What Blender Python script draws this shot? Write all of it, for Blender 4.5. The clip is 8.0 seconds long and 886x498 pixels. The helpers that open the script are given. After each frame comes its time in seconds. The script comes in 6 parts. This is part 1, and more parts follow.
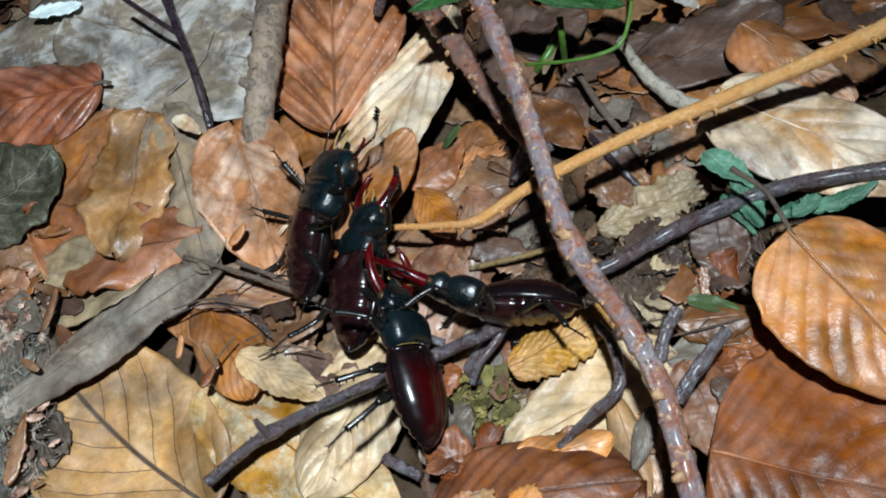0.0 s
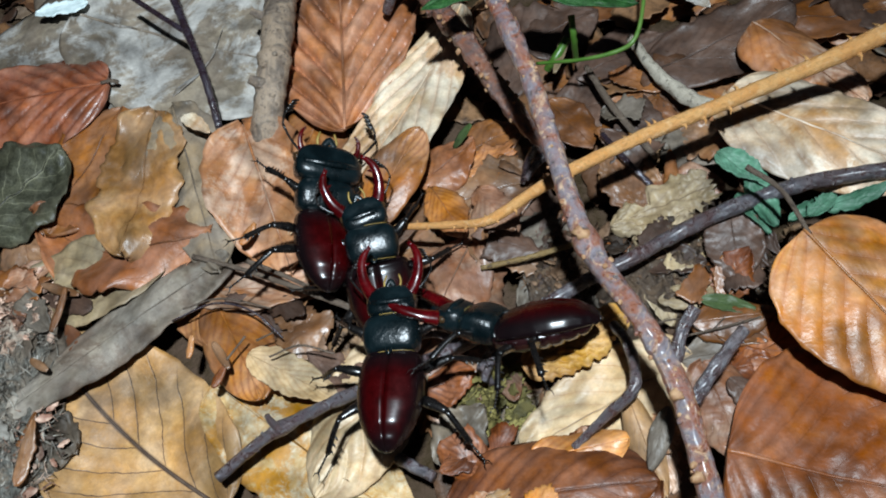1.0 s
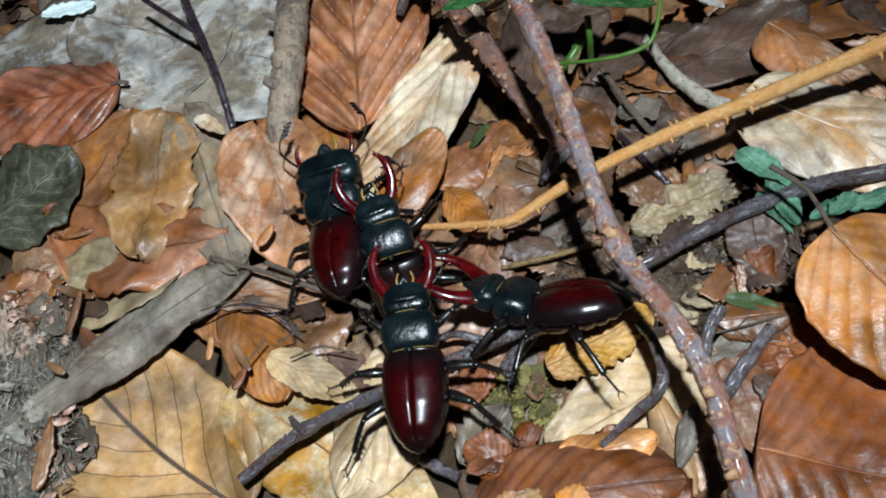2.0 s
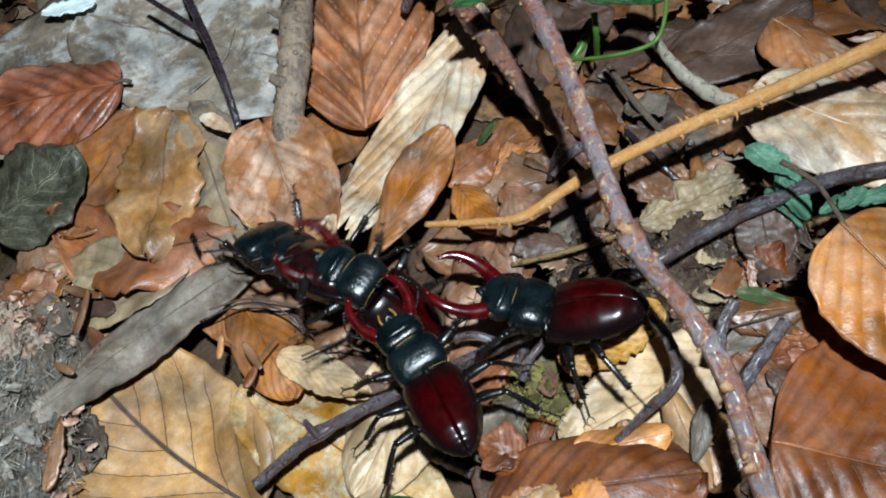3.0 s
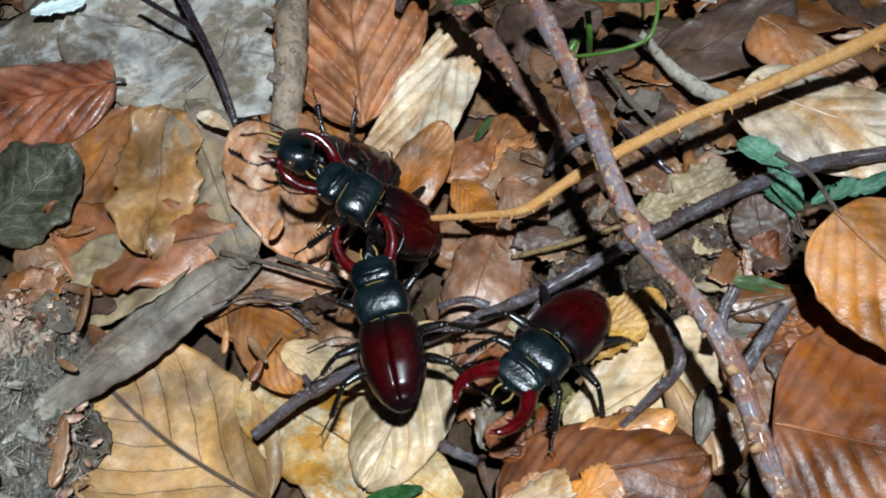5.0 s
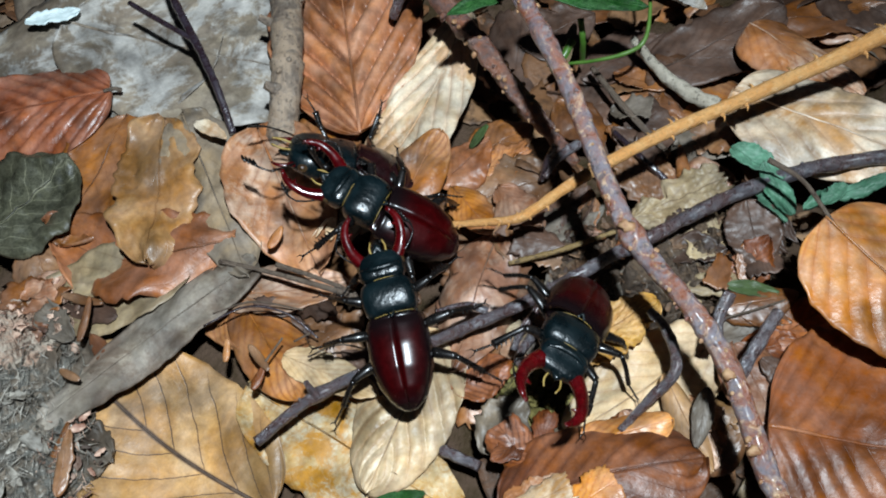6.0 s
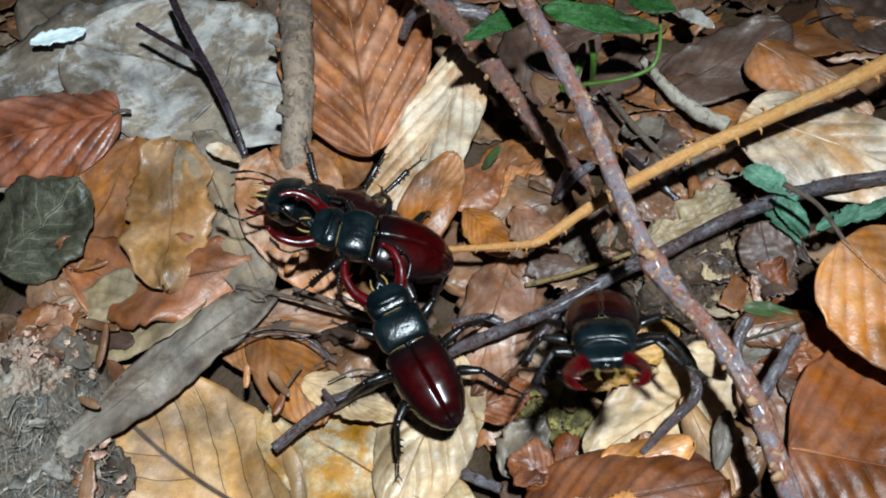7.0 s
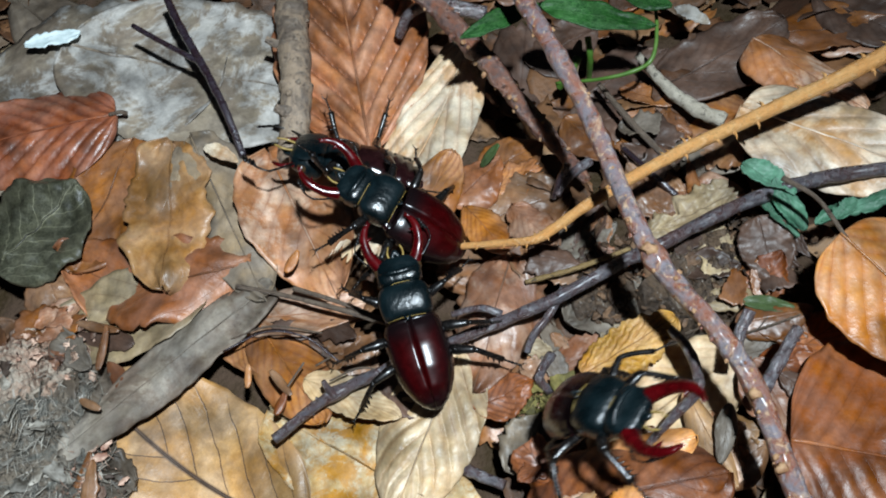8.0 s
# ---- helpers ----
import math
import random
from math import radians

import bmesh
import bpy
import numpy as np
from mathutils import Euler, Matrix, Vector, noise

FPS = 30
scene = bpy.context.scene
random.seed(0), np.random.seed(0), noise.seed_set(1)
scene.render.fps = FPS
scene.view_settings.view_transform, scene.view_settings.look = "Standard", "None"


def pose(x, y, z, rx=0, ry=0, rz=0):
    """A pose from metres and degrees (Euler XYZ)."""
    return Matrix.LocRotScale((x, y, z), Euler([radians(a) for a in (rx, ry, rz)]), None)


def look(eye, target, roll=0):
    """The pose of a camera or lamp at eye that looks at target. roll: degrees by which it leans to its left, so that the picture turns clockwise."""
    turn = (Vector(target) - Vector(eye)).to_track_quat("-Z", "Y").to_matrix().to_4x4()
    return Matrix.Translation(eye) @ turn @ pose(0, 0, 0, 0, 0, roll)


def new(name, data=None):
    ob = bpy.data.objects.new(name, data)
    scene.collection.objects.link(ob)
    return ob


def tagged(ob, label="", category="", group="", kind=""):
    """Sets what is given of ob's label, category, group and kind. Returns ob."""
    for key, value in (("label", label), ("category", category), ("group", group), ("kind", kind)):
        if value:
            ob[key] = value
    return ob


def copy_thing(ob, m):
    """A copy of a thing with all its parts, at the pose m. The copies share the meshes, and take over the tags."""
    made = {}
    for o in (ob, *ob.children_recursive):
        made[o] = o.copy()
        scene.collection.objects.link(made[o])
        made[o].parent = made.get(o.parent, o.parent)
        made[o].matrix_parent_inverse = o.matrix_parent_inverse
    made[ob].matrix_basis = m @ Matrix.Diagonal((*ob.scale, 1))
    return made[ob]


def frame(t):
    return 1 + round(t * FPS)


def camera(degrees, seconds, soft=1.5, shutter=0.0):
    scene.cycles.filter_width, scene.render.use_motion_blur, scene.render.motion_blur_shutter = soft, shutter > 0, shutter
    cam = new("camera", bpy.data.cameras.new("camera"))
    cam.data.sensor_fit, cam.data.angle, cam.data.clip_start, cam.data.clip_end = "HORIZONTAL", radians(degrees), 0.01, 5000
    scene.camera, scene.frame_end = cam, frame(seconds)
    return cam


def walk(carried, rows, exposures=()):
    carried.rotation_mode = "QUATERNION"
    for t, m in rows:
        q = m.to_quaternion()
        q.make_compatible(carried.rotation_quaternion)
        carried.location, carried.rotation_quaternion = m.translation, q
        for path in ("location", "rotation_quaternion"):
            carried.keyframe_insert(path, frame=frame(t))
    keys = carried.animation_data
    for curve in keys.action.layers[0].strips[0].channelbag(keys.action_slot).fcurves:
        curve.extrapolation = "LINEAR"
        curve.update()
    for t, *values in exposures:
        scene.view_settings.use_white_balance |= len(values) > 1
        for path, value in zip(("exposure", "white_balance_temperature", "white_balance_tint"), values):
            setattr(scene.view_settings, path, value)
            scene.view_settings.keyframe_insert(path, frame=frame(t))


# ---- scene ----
cam = camera(48.1, 8.0, soft=1.9, shutter=0.5)
PATH = [
    (0, (0.03979, -0.09668, 0.21025), (0.03018, 0.04408, 0.00386), -24.144),
    (0.5, (0.03757, -0.09700, 0.20962), (0.02895, 0.04445, 0.00367), -23.653),
    (1, (0.03608, -0.09526, 0.20992), (0.02735, 0.04544, 0.00345), -23.843),
    (1.5, (0.03160, -0.09401, 0.21106), (0.02490, 0.04632, 0.00427), -23.309),
    (3, (0.02087, -0.09137, 0.21330), (0.02037, 0.04685, 0.00498), -21.700),
    (3.5, (0.01978, -0.09146, 0.21465), (0.02007, 0.04617, 0.00595), -21.605),
    (4, (0.01678, -0.09261, 0.21531), (0.01999, 0.04465, 0.00638), -20.609),
    (4.5, (0.01291, -0.09274, 0.21660), (0.01950, 0.04384, 0.00731), -19.536),
    (6, (0.00906, -0.09122, 0.22180), (0.02048, 0.04288, 0.01112), -18.584),
    (6.5, (0.00783, -0.08366, 0.22854), (0.02006, 0.04673, 0.01558), -18.532),
    (7, (0.00373, -0.08277, 0.22918), (0.01871, 0.04795, 0.01660), -17.831),
    (7.5, (0.00258, -0.08304, 0.22912), (0.01828, 0.04781, 0.01668), -17.811),
    (8, (0.00118, -0.08278, 0.22925), (0.01843, 0.04738, 0.01650), -17.617),
]
walk(cam, [(t, look(eye, target, roll)) for t, eye, target, roll in PATH])

# ---- night: one hand-held torch beside the camera, a trace of sky ----
world = bpy.data.worlds.new("night")
scene.world = world
world.use_nodes = True
world.node_tree.nodes["Background"].inputs[0].default_value = (0.55, 0.7, 1.0, 1)
world.node_tree.nodes["Background"].inputs[1].default_value = 0.012

torch = new("torch", bpy.data.lights.new("torch", "SPOT"))
torch.data.energy, torch.data.shadow_soft_size = 18.7, 0.010
torch.data.spot_size, torch.data.spot_blend = radians(78), 1.0
torch.data.color = (0.855, 1.0, 1.10)
torch.matrix_world = look((0.076, -0.125, 0.470), (-0.088, 0.077, 0.0))


# ---- materials ----
class Nodes:
    """A small wrapper that adds and links shader nodes."""

    def __init__(self, name, rough=0.5, spec=0.5, coat=0.0, metal=0.0):
        self.mat = bpy.data.materials.new(name)
        self.mat.use_nodes = True
        self.tree = self.mat.node_tree
        self.bsdf = self.tree.nodes["Principled BSDF"]
        self.bsdf.inputs["Roughness"].default_value = rough
        self.bsdf.inputs["Specular IOR Level"].default_value = spec
        self.bsdf.inputs["Coat Weight"].default_value = coat
        self.bsdf.inputs["Coat Roughness"].default_value = 0.12
        self.bsdf.inputs["Metallic"].default_value = metal

    def put(self, socket, value):
        if isinstance(value, bpy.types.NodeSocket):
            self.tree.links.new(value, socket)
        elif isinstance(value, (tuple, list)) and len(value) == 3 and socket.type == "RGBA":
            socket.default_value = (*value, 1)
        else:
            socket.default_value = value

    def math(self, op, a, b=0.0, clamp=False):
        n = self.tree.nodes.new("ShaderNodeMath")
        n.operation, n.use_clamp = op, clamp
        self.put(n.inputs[0], a)
        self.put(n.inputs[1], b)
        return n.outputs[0]

    def ramp(self, value, lo, hi, a=0.0, b=1.0):
        n = self.tree.nodes.new("ShaderNodeMapRange")
        n.interpolation_type = "SMOOTHSTEP"
        for i, v in enumerate((value, lo, hi, a, b)):
            self.put(n.inputs[i], v)
        return n.outputs[0]

    def mix(self, fac, a, b, blend="MIX"):
        n = self.tree.nodes.new("ShaderNodeMix")
        n.data_type, n.blend_type = "RGBA", blend
        self.put(n.inputs["Factor"], fac)
        self.put(n.inputs[6], a)
        self.put(n.inputs[7], b)
        return n.outputs[2]

    def coords(self, which="Object", scale=(1, 1, 1)):
        n = self.tree.nodes.new("ShaderNodeTexCoord")
        m = self.tree.nodes.new("ShaderNodeMapping")
        m.inputs["Scale"].default_value = scale
        self.put(m.inputs[0], n.outputs[which])
        info = self.tree.nodes.new("ShaderNodeObjectInfo")
        shift = self.tree.nodes.new("ShaderNodeVectorMath")
        shift.operation = "SCALE"
        shift.inputs[0].default_value = (13.7, 7.1, 3.3)
        self.put(shift.inputs["Scale"], info.outputs["Random"])
        self.put(m.inputs["Location"], shift.outputs[0])
        return m.outputs[0]

    def noise(self, vec, scale, detail=4.0, rough=0.6, distort=0.0):
        n = self.tree.nodes.new("ShaderNodeTexNoise")
        self.put(n.inputs["Vector"], vec)
        n.inputs["Scale"].default_value = scale
        n.inputs["Detail"].default_value = detail
        n.inputs["Roughness"].default_value = rough
        n.inputs["Distortion"].default_value = distort
        return n.outputs[0]

    def random(self):
        return self.tree.nodes.new("ShaderNodeObjectInfo").outputs["Random"]

    def island(self):
        return self.tree.nodes.new("ShaderNodeNewGeometry").outputs["Random Per Island"]

    def tint(self, color, value, spread):
        n = self.tree.nodes.new("ShaderNodeHueSaturation")
        self.put(n.inputs["Color"], color)
        self.put(n.inputs["Value"], self.ramp(value, 0.0, 1.0, 1 - spread, 1 + spread))
        return n.outputs[0]

    def done(self, color, height=None, dist=0.0003, strength=0.6, rough=None):
        self.put(self.bsdf.inputs["Base Color"], color)
        if rough is not None:
            self.put(self.bsdf.inputs["Roughness"], rough)
        if height is not None:
            b = self.tree.nodes.new("ShaderNodeBump")
            b.inputs["Strength"].default_value = strength
            b.inputs["Distance"].default_value = dist
            self.put(b.inputs["Height"], height)
            self.put(self.bsdf.inputs["Normal"], b.outputs[0])
        return self.mat


VEINS, SLANT = 8.0, 0.42


def leaf_material(name, c1, c2, vein, veined=0.5, rough=0.5, spots=(0.03, 0.015, 0.008), spotty=0.35, stain=None, stained=0.0, spec=0.3, fine=0.28, net=0.2, groove=0.35, veins=VEINS, even=0.25, patchy=1.0):
    """A dead leaf: two tones in blotches, fading side veins and a midrib along the UV, a net of fine veins, spots, crumpled relief."""
    n = Nodes(name, rough, spec)
    uv = n.tree.nodes.new("ShaderNodeSeparateXYZ")
    tex = n.tree.nodes.new("ShaderNodeTexCoord")
    n.put(uv.inputs[0], tex.outputs["UV"])
    obj = n.coords()
    blot, grain, mid = n.noise(obj, 55 * patchy, 4, 0.55, 0.7), n.noise(obj, 1000, 3), n.noise(obj, 220 * patchy, 4, 0.6, 0.8)
    side = n.math("MULTIPLY", n.math("ABSOLUTE", n.math("SUBTRACT", uv.outputs[1], 0.5)), 2.0)
    wob = n.math("MULTIPLY", n.math("SUBTRACT", n.noise(obj, 110, 3), 0.5), 0.3)
    s = n.math("ADD", n.math("SUBTRACT", n.math("MULTIPLY", uv.outputs[0], veins), n.math("MULTIPLY", side, SLANT * veins)), wob)
    f = n.math("MULTIPLY", n.math("ABSOLUTE", n.math("SUBTRACT", n.math("FRACT", s), 0.5)), 2.0)
    fade = n.ramp(n.noise(obj, 130, 3), 0.35, 0.62, even, 1.0)
    lines = n.math("MULTIPLY", n.math("MULTIPLY", n.ramp(f, 1 - 0.011 * veins, 1 - 0.002 * veins), n.ramp(side, 1.02, 0.7)), fade)
    rib = n.ramp(side, 0.045, 0.012)
    mask = n.math("MAXIMUM", lines, rib)
    cell = n.tree.nodes.new("ShaderNodeTexVoronoi")
    cell.feature = "DISTANCE_TO_EDGE"
    n.put(cell.inputs["Vector"], obj)
    cell.inputs["Scale"].default_value = 900
    mesh = n.ramp(cell.outputs[0], 0.10, 0.02)
    color = n.mix(n.ramp(blot, 0.38, 0.62), c1, c2)
    color = n.mix(n.math("MULTIPLY", n.ramp(mid, 0.38, 0.66), fine), color, n.mix(0.55, c2, vein))
    if stain:
        color = n.mix(n.math("MULTIPLY", n.ramp(n.noise(obj, 48 * patchy, 6, 0.72, 0.5), 0.47, 0.58), stained), color, stain)
    # Vein colour spread wide; also paints crease shade into the pleat valleys.
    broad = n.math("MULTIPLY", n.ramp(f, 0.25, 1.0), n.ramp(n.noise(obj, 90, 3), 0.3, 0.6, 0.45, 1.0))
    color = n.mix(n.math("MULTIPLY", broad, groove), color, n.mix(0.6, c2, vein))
    color = n.mix(n.math("MULTIPLY", mask, veined), color, vein)
    color = n.mix(n.math("MULTIPLY", mesh, net * 0.5), color, vein)
    color = n.mix(n.math("MULTIPLY", n.ramp(n.noise(obj, 320, 4, 0.75), 0.64, 0.72), spotty * 0.7), color, spots)
    color = n.mix(n.math("MULTIPLY", n.ramp(n.noise(obj, 85, 4, 0.6), 0.60, 0.72), spotty * 0.6), color, spots)
    color = n.mix(n.math("MULTIPLY", n.ramp(side, 0.93, 1.0), 0.18), color, spots)
    color = n.mix(n.math("MULTIPLY", grain, 0.2), color, spots)
    # Random leaf tone, its range widened to stand in for shading of curled blades.
    tone = n.math("MULTIPLY", n.ramp(n.noise(obj, 60, 4, 0.55, 0.5), 0.28, 0.72, 0.44, 1.36), n.ramp(n.noise(obj, 330, 4, 0.65), 0.3, 0.7, 0.84, 1.12))
    hsv = n.tree.nodes.new("ShaderNodeHueSaturation")
    n.put(hsv.inputs["Color"], color)
    n.put(hsv.inputs["Value"], n.math("MULTIPLY", tone, n.ramp(n.random(), 0.0, 1.0, 0.88, 1.12)))
    n.put(hsv.inputs["Saturation"], n.ramp(n.noise(obj, 120, 4), 0.3, 0.7, 1.08, 0.88))
    color = hsv.outputs[0]
    height = n.math("ADD", n.math("MULTIPLY", mask, -0.07), n.math("ADD", n.math("MULTIPLY", grain, 0.12), n.math("ADD", n.math("MULTIPLY", mid, 0.12), n.math("MULTIPLY", blot, 1.2))))
    return n.done(color, height, 0.0013, 0.55, n.ramp(mid, 0.3, 0.7, rough, rough + 0.12))


def bark_material(name, c1, c2, c3, rough=0.45, fleck=0.5, spec=0.5, coat=0.0, size=230, relief=0.0007, edge=0.12, pore=0.7):
    """Bark: long streaks, soft patches, pale pores and flakes, dark cracks and fine relief."""
    n = Nodes(name, rough, spec, coat)
    n.bsdf.inputs["Coat Roughness"].default_value = 0.2
    obj = n.coords()
    uv = n.coords("UV", (260, 2.2, 1))
    streak, patch, grain = n.noise(uv, 1.0, 4, 0.6, 0.4), n.noise(obj, size, 5, 0.65, 1.2), n.noise(obj, 1500, 3)
    pores, flake = n.noise(obj, 700, 4, 0.7), n.noise(obj, 400, 4, 0.65, 1.4)
    zone = n.noise(obj, size * 0.3, 3, 0.6, 0.6)
    color = n.mix(n.ramp(n.math("ADD", n.math("MULTIPLY", patch, 0.6), n.math("MULTIPLY", zone, 0.4)), 0.5 - edge, 0.5 + edge), c1, c2)
    color = n.mix(n.math("MULTIPLY", n.ramp(streak, 0.42, 0.7), 0.5), color, n.mix(0.5, c1, (0.02, 0.008, 0.008)))
    color = n.mix(n.math("MULTIPLY", n.ramp(flake, 0.54, 0.68), fleck * 0.7), color, c3)
    color = n.mix(n.math("MULTIPLY", n.ramp(n.noise(obj, 75, 5, 0.7, 0.8), 0.58, 0.70), fleck * 0.6), color, c3)
    color = n.mix(n.math("MULTIPLY", n.ramp(pores, 0.54, 0.66), pore), color, (0.018, 0.010, 0.009))
    color = n.mix(n.math("MULTIPLY", n.ramp(grain, 0.5, 0.75), 0.3), color, (0.02, 0.007, 0.012))
    height = n.math("ADD", n.math("ADD", n.math("MULTIPLY", streak, 0.6), n.math("MULTIPLY", flake, 0.9)), n.math("ADD", n.math("MULTIPLY", pores, -0.9), n.math("MULTIPLY", grain, 0.3)))
    return n.done(color, height, relief, 0.7, n.ramp(patch, 0.3, 0.7, rough - 0.06, rough + 0.16))


def plain_material(name, c1, c2, rough=0.4, scale=300, spec=0.5, coat=0.0, bump=0.4, dist=0.0002, per_island=0.0):
    n = Nodes(name, rough, spec, coat)
    obj = n.coords()
    a, g = n.noise(obj, scale, 4), n.noise(obj, scale * 6, 3)
    color = n.mix(n.ramp(a, 0.35, 0.65), c1, c2)
    if per_island:
        color = n.tint(color, n.island(), per_island)
    return n.done(color, n.math("ADD", a, n.math("MULTIPLY", g, 0.6)), dist, bump, n.ramp(a, 0.3, 0.7, rough * 0.85, rough * 1.2))


def litter_material(name):
    """Mixed litter: each small piece takes its own brown."""
    n = Nodes(name, 0.6, 0.35)
    obj = n.coords()
    r = n.island()
    ramp = n.tree.nodes.new("ShaderNodeValToRGB")
    stops = ((0.0, (0.04, 0.018, 0.01)), (0.25, (0.12, 0.05, 0.02)), (0.5, (0.07, 0.036, 0.02)), (0.75, (0.20, 0.09, 0.036)), (0.92, (0.26, 0.15, 0.075)), (1.0, (0.14, 0.10, 0.07)))
    ramp.color_ramp.elements[0].color = (*stops[0][1], 1)
    ramp.color_ramp.elements[1].color = (*stops[-1][1], 1)
    for p, c in stops[1:-1]:
        ramp.color_ramp.elements.new(p).color = (*c, 1)
    n.put(ramp.inputs[0], r)
    a, g = n.noise(obj, 160, 5, 0.65, 0.5), n.noise(obj, 900, 3)
    color = n.mix(n.ramp(a, 0.45, 0.7), ramp.outputs[0], (0.035, 0.02, 0.012))
    return n.done(color, n.math("ADD", a, g), 0.0005, 0.6)


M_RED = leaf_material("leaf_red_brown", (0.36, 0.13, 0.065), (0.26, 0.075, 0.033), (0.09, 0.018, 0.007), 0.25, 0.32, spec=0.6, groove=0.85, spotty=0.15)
M_OLIVE = leaf_material("leaf_dark_olive", (0.040, 0.042, 0.026), (0.075, 0.072, 0.045), (0.27, 0.26, 0.17), 0.8, 0.42, spec=0.35, net=0.35, groove=0.1, veins=6.0, even=0.7)
M_GREY = leaf_material("leaf_grey", (0.34, 0.28, 0.205), (0.20, 0.16, 0.12), (0.13, 0.095, 0.07), 0.2, 0.42, stain=(0.66, 0.65, 0.62), stained=0.6, groove=0.08, spec=0.5, spotty=0.55, spots=(0.12, 0.075, 0.05), fine=0.5)
M_GREYDK = leaf_material("leaf_dark_grey", (0.115, 0.088, 0.065), (0.18, 0.145, 0.11), (0.08, 0.055, 0.035), 0.35, 0.46, spec=0.4)
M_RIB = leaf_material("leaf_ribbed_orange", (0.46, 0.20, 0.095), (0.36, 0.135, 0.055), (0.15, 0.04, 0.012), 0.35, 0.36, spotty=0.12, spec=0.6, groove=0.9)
M_CREAM = leaf_material("leaf_cream", (0.56, 0.40, 0.23), (0.78, 0.67, 0.51), (0.36, 0.13, 0.03), 0.35, 0.38, stain=(0.48, 0.24, 0.085), stained=0.75, spotty=0.1, spec=0.5, groove=0.5, fine=0.25, veins=7.0)
M_FOLD = leaf_material("leaf_drab", (0.26, 0.185, 0.11), (0.18, 0.145, 0.11), (0.12, 0.08, 0.05), 0.3, 0.42, spec=0.45, groove=0.1, spotty=0.5)
M_OCHRE = leaf_material("leaf_ochre", (0.42, 0.175, 0.05), (0.33, 0.12, 0.032), (0.19, 0.055, 0.014), 0.4, 0.36, groove=0.75, spec=0.6)
M_RUST = leaf_material("leaf_rust", (0.38, 0.15, 0.06), (0.29, 0.10, 0.038), (0.17, 0.05, 0.016), 0.25, 0.38, groove=0.2, spec=0.45, spotty=0.3)
M_PINK = leaf_material("leaf_salmon", (0.46, 0.23, 0.115), (0.38, 0.155, 0.06), (0.22, 0.07, 0.026), 0.45, 0.38, groove=0.5, spec=0.5, stain=(0.70, 0.52, 0.39), stained=0.55)
M_AMBER = leaf_material("leaf_amber", (0.32, 0.15, 0.05), (0.38, 0.215, 0.095), (0.19, 0.075, 0.024), 0.3, 0.36, groove=0.3, spec=0.6)
M_AMBER2 = leaf_material("leaf_amber_brown", (0.29, 0.11, 0.03), (0.18, 0.065, 0.02), (0.12, 0.04, 0.013), 0.25, 0.35, groove=0.3, spec=0.65)
M_SAGE = leaf_material("leaf_faded", (0.37, 0.28, 0.165), (0.30, 0.22, 0.125), (0.14, 0.085, 0.05), 0.55, 0.44, spec=0.4, veins=6.0, even=0.6)
M_TAN = leaf_material("leaf_tan", (0.52, 0.31, 0.14), (0.42, 0.22, 0.08), (0.07, 0.042, 0.03), 0.95, 0.40, spotty=0.12, groove=0.15, spec=0.45, veins=7.0, even=0.9, fine=0.15)
M_YELLOW = leaf_material("leaf_parchment", (0.54, 0.46, 0.32), (0.44, 0.30, 0.13), (0.36, 0.18, 0.05), 0.12, 0.5, spots=(0.16, 0.06, 0.015), spotty=1.0, stain=(0.44, 0.20, 0.025), stained=1.0, groove=0.05, fine=0.9, patchy=2.2)
M_COPPER = leaf_material("leaf_copper", (0.235, 0.10, 0.04), (0.31, 0.17, 0.09), (0.14, 0.05, 0.02), 0.3, 0.33, spec=0.7)
M_BUFF = leaf_material("leaf_buff", (0.54, 0.37, 0.20), (0.62, 0.47, 0.29), (0.34, 0.16, 0.05), 0.4, 0.40, spotty=0.15, groove=0.6, spec=0.45, fine=0.25)
M_GOLD = leaf_material("leaf_gold", (0.46, 0.25, 0.055), (0.34, 0.15, 0.03), (0.20, 0.085, 0.02), 0.55, 0.45)
M_ORANGE = leaf_material("leaf_bright_orange", (0.62, 0.27, 0.075), (0.54, 0.19, 0.038), (0.42, 0.12, 0.02), 0.3, 0.36, spotty=0.05, spec=0.5, groove=0.7, veins=7.0)
M_BROWN = leaf_material("leaf_glossy_brown", (0.36, 0.115, 0.028), (0.25, 0.068, 0.016), (0.13, 0.035, 0.009), 0.3, 0.38, spec=0.4, groove=0.6, spotty=0.15)
M_DARK = leaf_material("leaf_dark_brown", (0.080, 0.046, 0.032), (0.128, 0.074, 0.052), (0.05, 0.02, 0.012), 0.3, 0.42, spec=0.5, groove=0.45)
M_UMBER = leaf_material("leaf_umber", (0.33, 0.105, 0.033), (0.17, 0.048, 0.016), (0.05, 0.012, 0.006), 0.4, 0.36, spec=0.35, groove=0.6, spotty=0.1)
M_PALE = leaf_material("leaf_pale", (0.60, 0.40, 0.22), (0.82, 0.70, 0.55), (0.30, 0.13, 0.04), 0.35, 0.38, stain=(0.44, 0.22, 0.075), stained=0.9, spotty=0.1, groove=0.6, spec=0.5, veins=6.0)
M_ROSE = leaf_material("leaf_rose", (0.32, 0.145, 0.075), (0.22, 0.085, 0.04), (0.16, 0.055, 0.025), 0.3, 0.36, spec=0.5, stain=(0.46, 0.32, 0.23), stained=0.45)
M_BLEACH = leaf_material("leaf_bleached_grey", (0.19, 0.155, 0.115), (0.29, 0.25, 0.20), (0.09, 0.06, 0.045), 0.2, 0.55, stain=(0.10, 0.065, 0.045), stained=0.7, spotty=0.8, fine=0.7, groove=0.1)
M_WHITE = plain_material("bleached_scrap", (0.55, 0.66, 0.66), (0.74, 0.84, 0.84), 0.4, 200)
